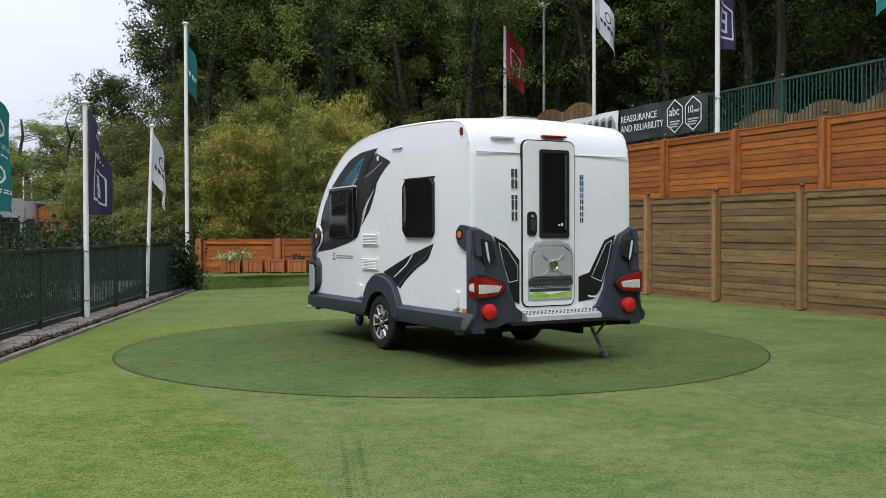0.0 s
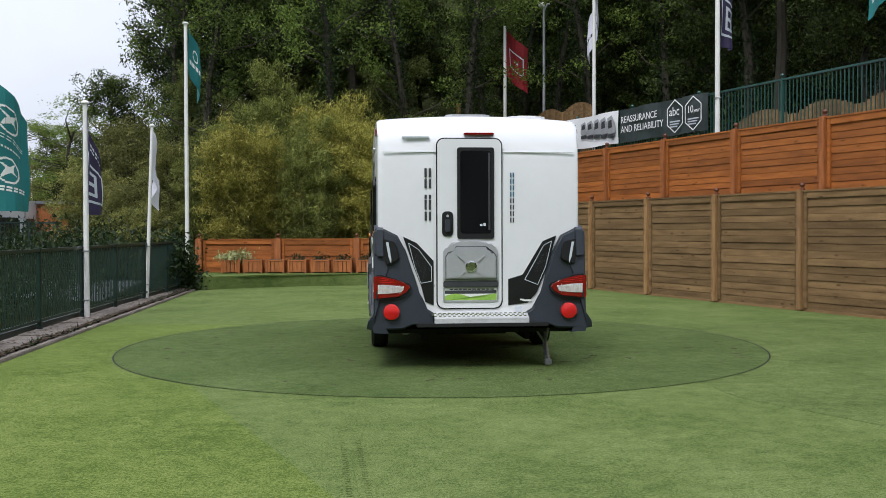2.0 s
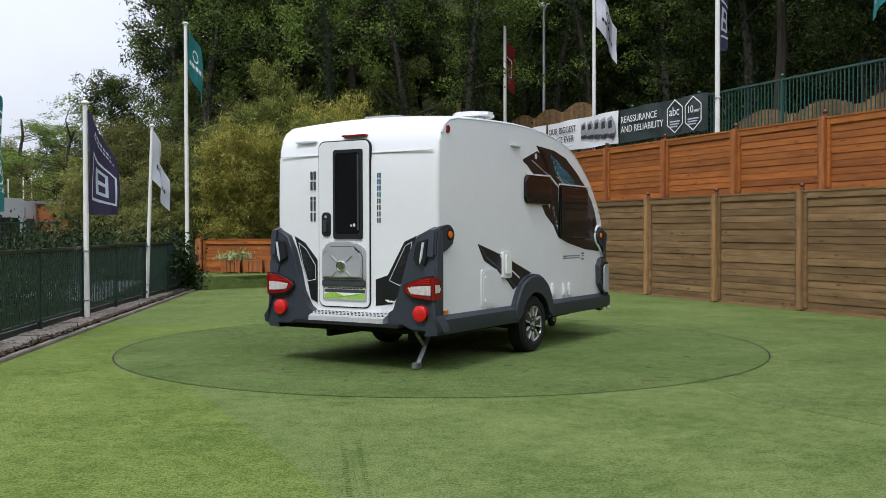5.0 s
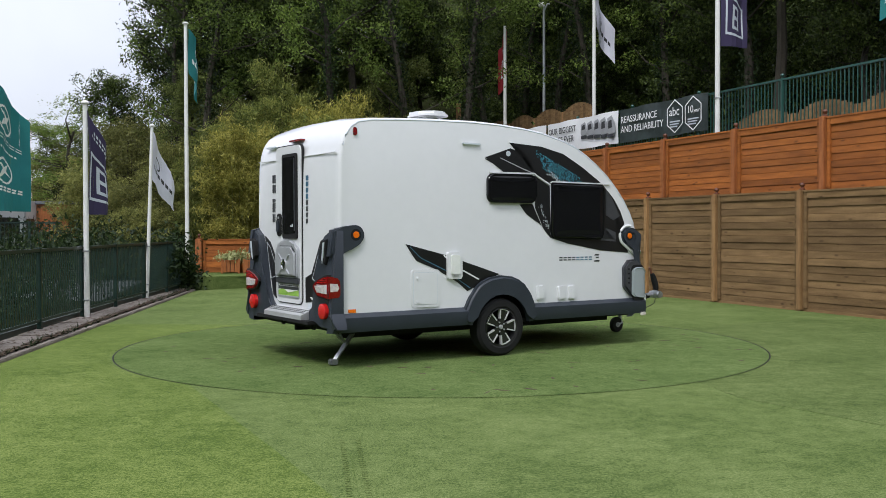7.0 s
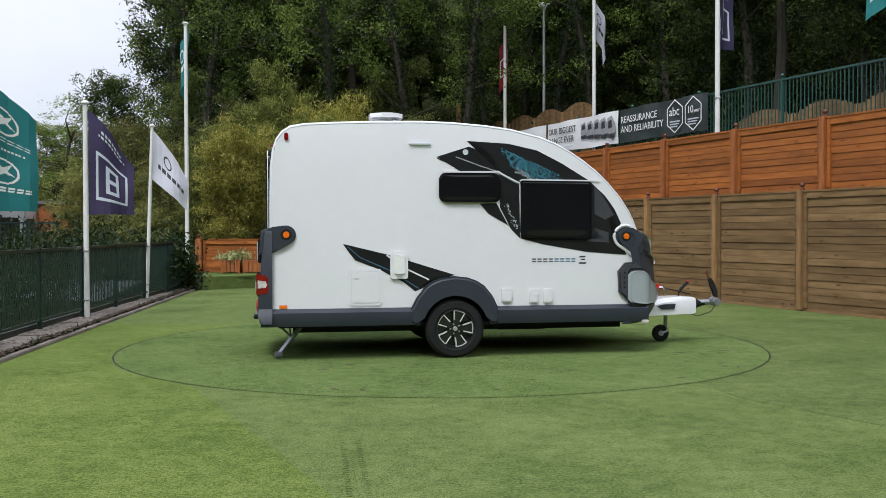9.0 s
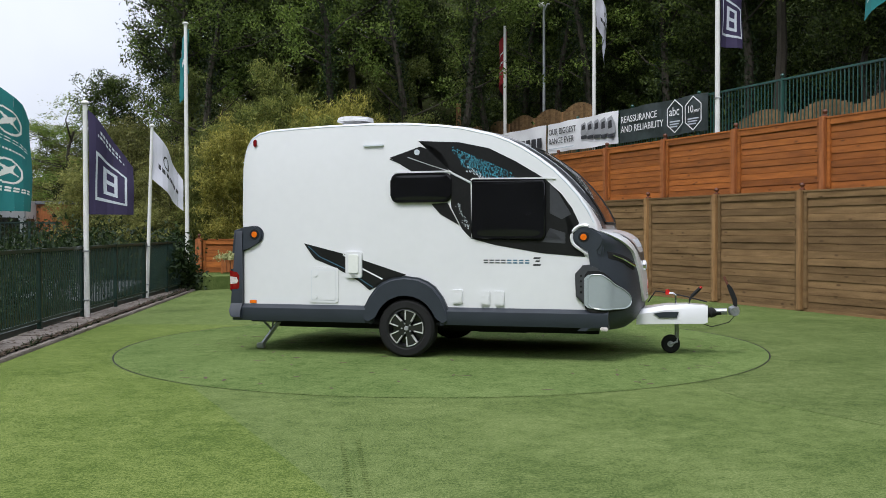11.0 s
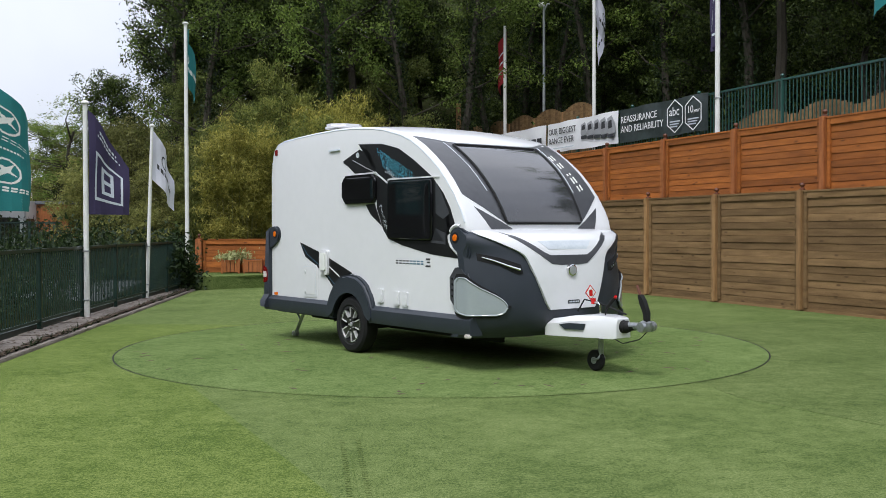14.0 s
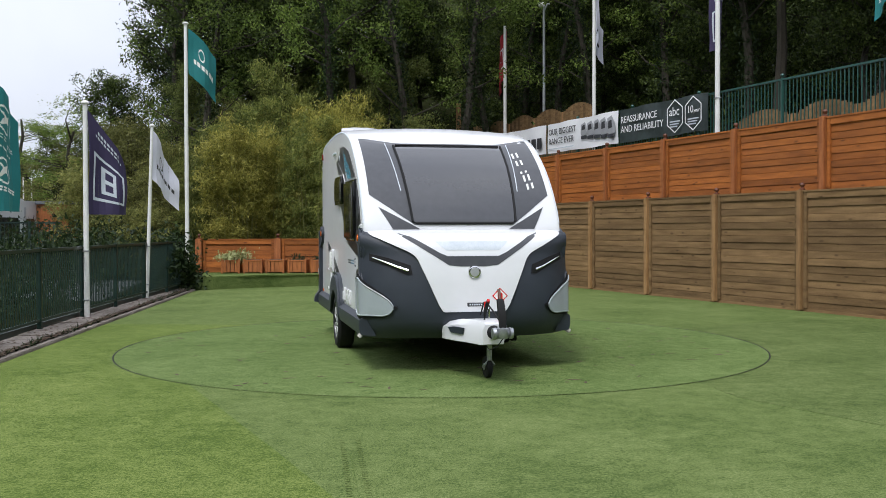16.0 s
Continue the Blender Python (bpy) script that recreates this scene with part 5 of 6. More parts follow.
# ---- timber fences ----
def fence_run(name, label, m, first, count, pitch, z0, z1, planks, pm, postm, cap, post_w=0.11, finials=True, group="", wide=False):
    """Panels of horizontal boards between posts. m sets the run's own space: x along it, -y to the lawn."""
    f = thing(name, label, "fence", group, at=m)
    h = (z1 - z0) / planks
    brd = slab([(0.004, 0.0), (-0.010, 0.001), (-0.012, 0.006), (-0.008, h - 0.006), (0.004, h - 0.003)], "x", 0.0, pitch - post_w)
    board = None
    rng = random.Random(len(label))
    for k in range(count):
        x = first + k * pitch
        for i in range(planks):
            if board is None:
                board = part("board", brd, pm, f, smooth=False)
                o = board
            else:
                o = new("board", board.data)
                o.parent = f
            o.matrix_basis = Matrix.Translation((x + post_w / 2, rng.uniform(-0.010, 0.006), z0 + i * h)) @ Matrix.Rotation(rng.uniform(-0.0032, 0.0032), 4, "Y")
        if k == 0:
            fr0 = box(post_w / 2 + 0.014, post_w / 2 + 0.088, -0.042, 0.01, z0 + 0.02, z1, 0.004)
            fr1 = box(pitch - post_w / 2 - 0.088, pitch - post_w / 2 - 0.014, -0.042, 0.01, z0 + 0.02, z1, 0.004)
            s0, s1 = part("stile", fr0, pm, f), part("stile", fr1, pm, f)
            cp = part("capping", box(post_w / 2, pitch - post_w / 2, -0.05, 0.05, z1, z1 + 0.035, 0.006), cap, f)
            tr = part("top_rail", box(post_w / 2 + 0.09, pitch - post_w / 2 - 0.09, -0.038, 0.01, z1 - 0.10, z1, 0.004), pm, f)
            gap = part("back_sheet", box(0.02, pitch - 0.02, 0.006, 0.02, z0, z1), pm, f)
            shared = [s0, s1, cp, tr, gap]
            for o in shared:
                o.matrix_basis = Matrix.Translation((first, 0, 0))
            ps = part("post", box(-post_w / 2, post_w / 2, -post_w / 2 - 0.04, post_w / 2, z0 - 0.02, z1 + 0.045, 0.008), postm, f)
            ps.matrix_basis = Matrix.Translation((first, 0, 0))
            if finials:
                fi = part("finial", lathe([(0.05, 0), (0.05, 0.018), (0.022, 0.028), (0.020, 0.04), (0.040, 0.062), (0.046, 0.085), (0.036, 0.11), (0.0, 0.124)], (0, -0.01, z1 + 0.045), "z", 12), M["finial"], ps)
        else:
            for q in shared:
                o = new(q.name.split(".")[0], q.data)
                o.parent = f
                o.matrix_basis = Matrix.Translation((x, 0, 0))
            o = new("post", ps.data)
            o.parent = f
            o.matrix_basis = Matrix.Translation((x, 0, 0))
            if finials:
                q = new("finial", fi.data)
                q.parent = o
    return f


# ---- planting ----
def cloud_mesh(name, centres, spread, count, size, aspect, rng, material, droop=0.0, flat=0.0, tuft=0.0, each=60):
    """Many small pointed leaves scattered round centres, in tufts of that size."""
    c = np.asarray(centres, float)
    sp = np.asarray(spread, float)
    if tuft:
        c = c[rng.integers(0, len(c), max(1, count // each))]
        c = c + rng.normal(0, 1, c.shape) * sp
        sp = np.asarray((tuft, tuft, tuft * 0.75))
    p = c[rng.integers(0, len(c), count)] + rng.normal(0, 1, (count, 3)) * sp
    u = rng.normal(0, 1, (count, 3))
    u[:, 2] = u[:, 2] * (1 - flat) - droop
    u /= np.linalg.norm(u, axis=1, keepdims=True)
    w = rng.normal(0, 1, (count, 3))
    w -= (w * u).sum(1, keepdims=True) * u
    w /= np.linalg.norm(w, axis=1, keepdims=True)
    s = size * rng.uniform(0.55, 1.35, (count, 1))
    a, b = u * s, w * s * aspect
    v = np.stack([p - a + b, p + a, p - a - b], 1).reshape(-1, 3)
    me = bpy.data.meshes.new(name)
    me.from_pydata(v.tolist(), [], np.arange(count * 3).reshape(-1, 3).tolist())
    me.materials.append(material)
    return me


def make_tree(seed, h, r, count, size, trunk_r=0.16, base=0.3, leaf="leafw"):
    rng = np.random.default_rng(seed)
    t = thing("tree", "tall broadleaf tree in fresh green leaf", "tree", "woodland trees")
    path, p = [], Vector((0, 0, -0.6))
    lean = Vector((rng.normal(0, 0.05), rng.normal(0, 0.05), 0))
    for k in range(8):
        path.append(p.copy())
        p = p + Vector((rng.normal(0, 0.12), rng.normal(0, 0.12), 0)) + lean * h / 8 + Vector((0, 0, (h * 0.9 + 0.6) / 7))
    bm = tube(path, [trunk_r * (1 - 0.11 * k) for k in range(8)], 7)
    tips = []
    for k in range(22):
        f = base + (1 - base) * (k + 0.5) / 22
        i = min(6, int(f * 7))
        o = path[i].lerp(path[i + 1], f * 7 - i)
        a = k * 2.4 + rng.uniform(-0.4, 0.4)
        reach = r * (0.55 + 0.6 * math.sin(math.pi * min(1, (f - base) / (1 - base) * 0.9 + 0.12))) * rng.uniform(0.6, 1.1)
        e = o + Vector((math.cos(a) * reach, math.sin(a) * reach, reach * rng.uniform(0.15, 0.7)))
        m = o.lerp(e, 0.5) + Vector((0, 0, -0.06 * reach))
        tube([o, m, e], [trunk_r * 0.32 * (1.1 - f * 0.7), trunk_r * 0.2, 0.012], 5, bm)
        for q in range(5):
            tips.append(o.lerp(e, 0.4 + 0.16 * q) + Vector(rng.normal(0, 0.25, 3)))
        for q in range(2):
            e2 = m + Vector(rng.normal(0, 0.5, 3)) * reach * 0.5
            tube([m, e2], [trunk_r * 0.12, 0.008], 4, bm)
            tips.append(e2)
    part("trunk", bm, M["bark"], t, "dark bark trunk with bare limbs")
    me = cloud_mesh("crown", tips, (0.40, 0.40, 0.32), count * 2, size * 0.76, 0.55, rng, M[leaf], tuft=0.21, each=85)
    cr = new("crown", me)
    cr.parent = t
    return t


def make_bare_tree(seed, h):
    """A slim, nearly bare woodland tree with ivy on its stem."""
    rng = np.random.default_rng(seed)
    t = thing("bare_tree", "slim dark woodland tree with sparse leaves and ivy", "tree", "slim woodland trees")
    path, p, d = [], Vector((0, 0, -0.5)), Vector((rng.normal(0, 0.08), rng.normal(0, 0.08), 1))
    for k in range(9):
        path.append(p.copy())
        p = p + d * (h / 8) + Vector((rng.normal(0, 0.13), rng.normal(0, 0.13), 0))
    bm = tube(path, [0.15 - 0.014 * k for k in range(9)], 7)
    tips, stem = [], []
    for k in range(16):
        f = rng.uniform(0.3, 0.98)
        i = min(7, int(f * 8))
        o = path[i].lerp(path[i + 1], f * 8 - i)
        a, reach = rng.uniform(0, 6.28), rng.uniform(0.7, 2.2)
        e = o + Vector((math.cos(a) * reach, math.sin(a) * reach, reach * rng.uniform(0.3, 1.0)))
        m = o.lerp(e, 0.55) + Vector(rng.normal(0, 0.12, 3))
        tube([o, m, e], [0.035, 0.022, 0.006], 5, bm)
        tips += [m, e, o.lerp(e, 0.8)]
    for k in range(1, 6):
        stem += [path[k], path[k].lerp(path[k + 1], 0.5)]
    part("trunk", bm, M["bark"], t)
    for name, c, sp, n, s, mt in (("crown", tips, (0.5, 0.5, 0.35), 6500, 0.05, "leafs"), ("ivy", stem, (0.17, 0.17, 0.4), 2600, 0.05, "leafi")):
        o = new(name, cloud_mesh(name, c, sp, n, s, 0.55, rng, M[mt], tuft=0.2 if name == "crown" else 0.0, each=90))
        o.parent = t
    return t


def make_bamboo(seed, h, r, culms, count, leaf="leafb"):
    rng = np.random.default_rng(seed)
    t = thing("bamboo", "tall yellow-green bamboo clump with arching canes", "bamboo", "bamboo screen")
    bm = bmesh.new()
    tips = []
    for k in range(culms):
        a, q = rng.uniform(0, 6.28), r * math.sqrt(rng.uniform(0, 1)) * 0.75
        o = Vector((q * math.cos(a), q * math.sin(a), 0))
        top = h * rng.uniform(0.68, 1.05) * (1 - 0.25 * q / r)
        out = Vector((math.cos(a), math.sin(a), 0)) * rng.uniform(0.1, 0.55) * r
        pts = [o + out * (f ** 2) + Vector((0, 0, top * f * (1 - 0.06 * f))) for f in (0, 0.25, 0.5, 0.75, 1.0)]
        tube(pts, [0.018, 0.017, 0.014, 0.009, 0.003], 5, bm)
        for f in (0.3, 0.42, 0.54, 0.64, 0.74, 0.82, 0.9, 0.97, 1.0):
            tips.append(o + out * (f ** 2) + Vector((0, 0, top * f * (1 - 0.06 * f))))
    part("cane", bm, M["culm"], t)["kind"] = "stuff"
    me = cloud_mesh("foliage", tips, (0.15, 0.15, 0.20), count, 0.078, 0.17, rng, M[leaf], droop=0.6, tuft=0.15, each=120)
    cr = new("foliage", me)
    cr.parent = t
    return t


def terrain_height(x, y):
    q = (Vector((x, y, 0)) - WALL_P).dot(WALL_N)
    right = 3.1 + 0.42 * max(0.0, q - 5.0) if q > 0.42 else -1
    back = 0.28 + 0.36 * max(0.0, y - 17.0) / (1 + math.exp(-(x + 9) / 2.5)) + 0.04 * max(0.0, y - 17)
    z = max(right, back)
    return z + 0.35 * noise.noise(Vector((x * 0.3, y * 0.3, 0))) * min(1.0, max(0.0, (y - 17) / 6 if right < 0 else (q - 5) / 4))


def hillside():
    """Wooded slope behind the fences and the terrace above the timber wall."""
    bm = bmesh.new()
    n_x, n_y = 76, 60
    v = {}
    for i in range(n_x):
        for j in range(n_y):
            x, y = -62 + i * 1.75, 13.7 + j * 1.6
            if j < 3:
                y = 13.7 + j * 0.8
            v[i, j] = bm.verts.new((x, y, terrain_height(x, y)))
    for i in range(n_x - 1):
        for j in range(n_y - 1):
            bm.faces.new((v[i, j], v[i + 1, j], v[i + 1, j + 1], v[i, j + 1]))
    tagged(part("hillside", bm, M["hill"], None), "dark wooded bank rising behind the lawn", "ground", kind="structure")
    bm = bmesh.new()
    rows = []
    for k in range(22):
        s = -14 + k * 1.2
        rows.append([bm.verts.new(along(s, off, 3.1 if off < 5 else 3.1 + 0.42 * (off - 5))) for off in (0.40, 1.5, 3, 5, 8, 12, 18, 26, 40)])
    for a, b in zip(rows, rows[1:]):
        for i in range(8):
            bm.faces.new((a[i], a[i + 1], b[i + 1], b[i]))
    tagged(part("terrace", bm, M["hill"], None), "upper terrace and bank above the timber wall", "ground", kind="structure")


def grass_bank():
    pts = [(-5.9, 10.95), (-5.49, 10.95), (-4.5, 11.75), (-3.36, 12.35), (-1.5, 12.75), (3.2, 13.0)]
    back = [(3.2, 13.9), (-6.3, 13.9), (-6.3, 11.0)]
    b = part("turf_bank", slab(pts + back, "z", 0.0, 0.30, 0.03, 2), M["turf"], None)
    tagged(b, "low raised bank covered in dark green turf", "bank", kind="structure")


def planter(m):
    p = thing("planter", "square reddish wooden planter box on the turf bank", "planter", "row of planters", at=m)
    w, h = 0.21, 0.34
    for x, y, a in ((0, -w, 0), (0, w, 0), (-w, 0, 90), (w, 0, 90)):
        q = None
        for k in range(4):
            o = part("slat", box(-w + k * w / 2 + 0.006, -w + (k + 1) * w / 2 - 0.006, -0.01, 0.01, 0.03, h - 0.02, 0.003), M["opost"], p) if q is None else new("slat", q)
            o.parent = p
            if q is None:
                q = o.data
                o.matrix_basis = Matrix.Translation((x, y, 0)) @ Matrix.Rotation(radians(a), 4, "Z")
            else:
                o.matrix_basis = Matrix.Translation((x, y, 0)) @ Matrix.Rotation(radians(a), 4, "Z") @ Matrix.Translation((k * w / 2, 0, 0))
    for x in (-w, w):
        for y in (-w, w):
            part("corner_post", box(x - 0.022, x + 0.022, y - 0.022, y + 0.022, 0, h + 0.02, 0.004), M["opost"], p)
    part("rim", box(-w - 0.02, w + 0.02, -w - 0.02, w + 0.02, h - 0.045, h - 0.012, 0.006), M["opost"], p)
    part("soil", box(-w + 0.015, w - 0.015, -w + 0.015, w - 0.015, 0.05, h - 0.005), M["soil"], p)
    return p


def shrub_mesh(seed, centres, spread, count, size, aspect, material, name="foliage"):
    return new(name, cloud_mesh(name, centres, spread, count, size, aspect, np.random.default_rng(seed), material))


# ---- flags ----
TIMES = [0, 1, 2, 3, 4, 6.5, 7.5, 8.5, 9.0, 11.5, 12.5, 13.5, 14.5, 15.5, 16]
FLAGS = []


def flag_pole(name, x, y, z0, z1, r, material, label, group, cap=True, lean=0.0):
    p = thing(name, label, "flagpole", group, at=pose(x, y, z0, 0, lean, 0))
    part("shaft", tube([(0, 0, 0), (0, 0, (z1 - z0) * 0.5), (0, 0, z1 - z0)], [r, r * 0.95, r * 0.8], 12), material, p)
    if cap:
        part("cap", lathe([(r * 0.8, 0), (r * 1.45, 0.01), (r * 1.45, 0.03), (r * 0.9, 0.055), (0, 0.065)], (0, 0, z1 - z0), "z", 12), material, p)
    for z in (0.25, 1.0):
        part("cleat", box(-r * 1.15, r * 1.15, -r * 1.15, r * 1.15, z, z + 0.02, 0.004), M["poleg"], p)
    return p


def flag(label, x, y, ztop, hoist, width, drop0, drop1, n, material, emblem, emat, spread, seed, speed=2.2):
    """A flag of n rigid upright strips. drop0, drop1: how far the fly's top and bottom hang below the hoist's; spread: side reach by TIMES."""
    f = thing("flag", label, "flag", "flags", at=pose(x, y, ztop))
    w = width / n
    strips = []
    for i in range(n):
        bm = bmesh.new()
        col = []
        rows = 10
        for k in range(rows + 1):
            for j in range(4):
                u = (i + j / 3) / n
                v = k / rows
                t, b = -drop0 * u ** 1.15, -hoist - drop1 * u
                z = t + (b - t) * v
                bow = 0.016 * math.sin(v * 6 + (i + j / 3) * 0.9 + seed)
                col.append(bm.verts.new((w * j / 3 * 1.02, bow, z)))
        for k in range(rows):
            for j in range(3):
                bm.faces.new((col[k * 4 + j], col[k * 4 + j + 1], col[(k + 1) * 4 + j + 1], col[(k + 1) * 4 + j]))
        rimmed = bmesh.ops.extrude_face_region(bm, geom=list(bm.faces))["geom"]
        for q in rimmed:
            if isinstance(q, bmesh.types.BMVert):
                q.co.y += 0.003
        s = part("cloth_strip", bm, material, f)
        if emblem:
            em = bmesh.new()
            for a in range(18):
                for c in range(120):
                    u, v = (i + (a + 0.5) / 18) / n, (c + 0.5) / 120
                    if not emblem(u, v):
                        continue
                    for side in (-1, 1):
                        quad = []
                        for da, dc in ((0, 0), (1, 0), (1, 1), (0, 1)):
                            uu, vv = (i + (a + da) / 18) / n, (c + dc) / 120
                            t, b = -drop0 * uu ** 1.15, -hoist - drop1 * uu
                            lx = (a + da) / 18
                            bow = 0.016 * math.sin(vv * 6 + (i + lx) * 0.9 + seed)
                            quad.append(em.verts.new((w * lx * 1.02, bow + (0.006 if side > 0 else -0.003), t + (b - t) * vv)))
                        em.faces.new(quad)
            if len(em.verts):
                bmesh.ops.remove_doubles(em, verts=em.verts, dist=0.0004)
                part("print", em, emat, s)["kind"] = "stuff"
            else:
                em.free()
        strips.append(s)
    FLAGS.append((strips, w, spread, seed, speed, math.atan2(-x, y + 11.69)))
    return f


def emblem_square(u, v):
    """A square outline with blocks inside."""
    if 0.10 < v < 0.135 and 0.25 < u < 0.72 or 0.155 < v < 0.18 and 0.2 < u < 0.8:
        return int(u * 40) % 3 > 0
    a, b = (u - 0.5) / 0.36, (v - 0.60) / 0.25
    edge = max(abs(a), abs(b))
    if 0.86 < edge < 1.0:
        return True
    return (-0.42 < a < -0.18 or 0.26 < a < 0.44) and abs(b) < 0.62 or abs(a) < 0.36 and (abs(b) < 0.09 or 0.46 < abs(b) < 0.62)


def emblem_round(u, v):
    """Two discs with bars below each."""
    for cv in (0.24, 0.66):
        d = math.hypot((u - 0.5) * 0.78, (v - cv) * 1.6)
        a, b = (u - 0.5) * 0.78, (v - cv) * 1.6
        wing = abs(b - 0.55 * a + 0.02) < 0.035 * (1 - abs(a) / 0.14) or abs(b + 1.1 * a + 0.01) < 0.06 * (1 - abs(b) / 0.13)
        if 0.150 < d < 0.176 or d < 0.14 and wing:
            return True
        if cv + 0.135 < v < cv + 0.172 and 0.14 < u < 0.88:
            return int((u + 0.35 * (v - cv)) * 34) % 4 > 0 and abs(v - cv - 0.1535) > 0.006
    return 0.47 < v < 0.485 and 0.2 < u < 0.8 and int(u * 60) % 3 > 0


def emblem_bar(u, v):
    d = math.hypot((u - 0.42) * 1.2, (v - 0.36) * 0.9)
    return 0.09 < d < 0.12 or 0.56 < v < 0.66 and 0.18 < u < 0.86 and int(u * 32) % 4 > 0


def emblem_red(u, v):
    a, b = (u - 0.5) / 0.33, (v - 0.52) / 0.2
    e = max(abs(a), abs(b))
    return 0.86 < e < 1 or abs(a) < 0.3 and abs(b) < 0.10


# ---- the place ----
ground()
turf_strips()
tread_marks()
deck = turntable()
edging()
grass_bank()
hillside()
railing("railing", [(-4.86, -4.4), (-5.38, 1.48), (-5.66, 5.42), (-5.95, 10.85)], 1.06, 0.05, 1.97, 0.092, M["rail"], "dark green steel bar railing along the lawn", bottom=0.12, bar=0.0075, kick=True)

# timber retaining wall below, orange fence above
fence_run("timber_wall", "weathered brown timber retaining wall with posts and finials", WALL_M @ pose(0, 0, 0, 0, 0, 180), -12.65, 8, 2.2, 0.04, 1.97, 16, M["tim"], M["post"], M["tim"], post_w=0.10)
fence_run("timber_fence", "orange-stained timber panel fence on the terrace edge", WALL_M @ pose(0, -0.34, 0, 0, 0, 180), -14.82, 9, 2.22, 2.02, 3.18, 10, M["oak"], M["opost"], M["oak"], post_w=0.11)
fence_run("timber_fence", "low orange-stained timber fence behind the planters", pose(-6.15, 13.35, 0, 0, 0, 0), 0.0, 5, 2.0, 0.30, 1.12, 6, M["oak"], M["opost"], M["oak"], post_w=0.16)
gb = part("gravel_board", box(-4.95, 12.65, -0.02, 0.02, 0.0, 0.045), M["tim"], None)
gb.matrix_basis = WALL_M
tagged(gb, "weathered timber base board under the wall", "trim", kind="structure")

# upper railing with banners, scalloped fence behind
ra, rb = along(-6, 2.5), along(15.6, 2.5)
railing("railing", [(ra.x, ra.y), (rb.x, rb.y)], 1.32, 3.12, 2.73, 0.105, M["rail2"], "green steel bar railing on the upper terrace", bottom=0.14, bar=0.009, ball=True)


def banner(s0, s1, material, label):
    """Vinyl sheet tied to the railing, slightly rippled; its space is x to the viewer's right, z up."""
    w = s0 - s1
    b = thing("banner", label, "banner", "banners on the railing", at=WALL_M @ Matrix.Translation((s0, -2.44, 3.62)) @ Matrix.Rotation(math.pi, 4, "Z"))
    bm = bmesh.new()
    nx, nz, h = 28, 6, 0.86
    g = [[bm.verts.new((w * i / nx, -0.012 * math.sin(i * 0.9) - 0.01 * math.sin(k + i * 0.4), h * k / nz - 0.012 * math.sin(i * 3.14 / 7))) for k in range(nz + 1)] for i in range(nx + 1)]
    for i in range(nx):
        for k in range(nz):
            bm.faces.new((g[i][k], g[i + 1][k], g[i + 1][k + 1], g[i][k + 1]))
    for v in bmesh.ops.extrude_face_region(bm, geom=list(bm.faces))["geom"]:
        if isinstance(v, bmesh.types.BMVert):
            v.co.y -= 0.004
    part("sheet", bm, material, b)
    return b


def words(text, size, x, z, material, parent):
    cu = bpy.data.curves.new("wording", "FONT")
    cu.body, cu.size, cu.extrude = text, size, 0.002
    o = new("wording", cu)
    me = bpy.data.meshes.new_from_object(o.evaluated_get(bpy.context.evaluated_depsgraph_get()))
    bpy.data.objects.remove(o)
    src = bmesh.new()
    src.from_mesh(me)
    seen = set()
    for v in src.verts:
        if v in seen:
            continue
        island, todo = [], [v]
        seen.add(v)
        while todo:
            q = todo.pop()
            island.append(q)
            for e in q.link_edges:
                w = e.other_vert(q)
                if w not in seen:
                    seen.add(w)
                    todo.append(w)
        one = bmesh.new()
        put_in = {q: one.verts.new(q.co) for q in island}
        for f in {f for q in island for f in q.link_faces}:
            one.faces.new([put_in[q] for q in f.verts])
        o = part("letter", one, material, parent, smooth=False)
        o.matrix_basis = Matrix.Translation((x, FRONT, z)) @ Matrix.Rotation(radians(90), 4, "X")
    src.free()


FRONT = -0.045
b1 = banner(10.86, 7.25, M["vinylb"], "dark grey-green vinyl banner with white wording")
words("REASSURANCE", 0.24, 0.10, 0.50, M["vinylw"], b1)
words("AND RELIABILITY", 0.24, 0.10, 0.25, M["vinylw"], b1)
for cx, mark in ((2.42, "abc"), (3.12, "10")):
    hexa = [(cx + 0.34 * math.cos(radians(90 + 60 * k)), 0.44 + 0.39 * math.sin(radians(90 + 60 * k))) for k in range(7)]
    part("hexagon", outline(hexa, 0.024, "y", FRONT + 0.004, FRONT - 0.003, None, False), M["vinylw"], b1)
    if mark == "10":
        words("10", 0.24, cx - 0.23, 0.46, M["vinylw"], b1)
        words("year", 0.13, cx + 0.02, 0.46, M["vinylw"], b1)
    else:
        words("abc", 0.30, cx - 0.23, 0.46, M["vinylw"], b1)
    for k in range(3):
        part("small_print", slab(rrect(cx - 0.2, cx + 0.2 - 0.05 * k, 0.30 - 0.06 * k, 0.33 - 0.06 * k, 0.01), "y", FRONT + 0.004, FRONT - 0.003), M["pale"], b1)
b2 = banner(14.73, 10.95, M["vinylw"], "white vinyl banner with black wording and grey shapes")
words("OUR BIGGEST", 0.25, 0.12, 0.52, M["ink"], b2)
words("RANGE EVER", 0.25, 0.12, 0.25, M["ink"], b2)
part("small_print", slab(rrect(0.12, 1.55, 0.10, 0.13, 0.01), "y", FRONT + 0.004, FRONT - 0.003), M["pale"], b2)
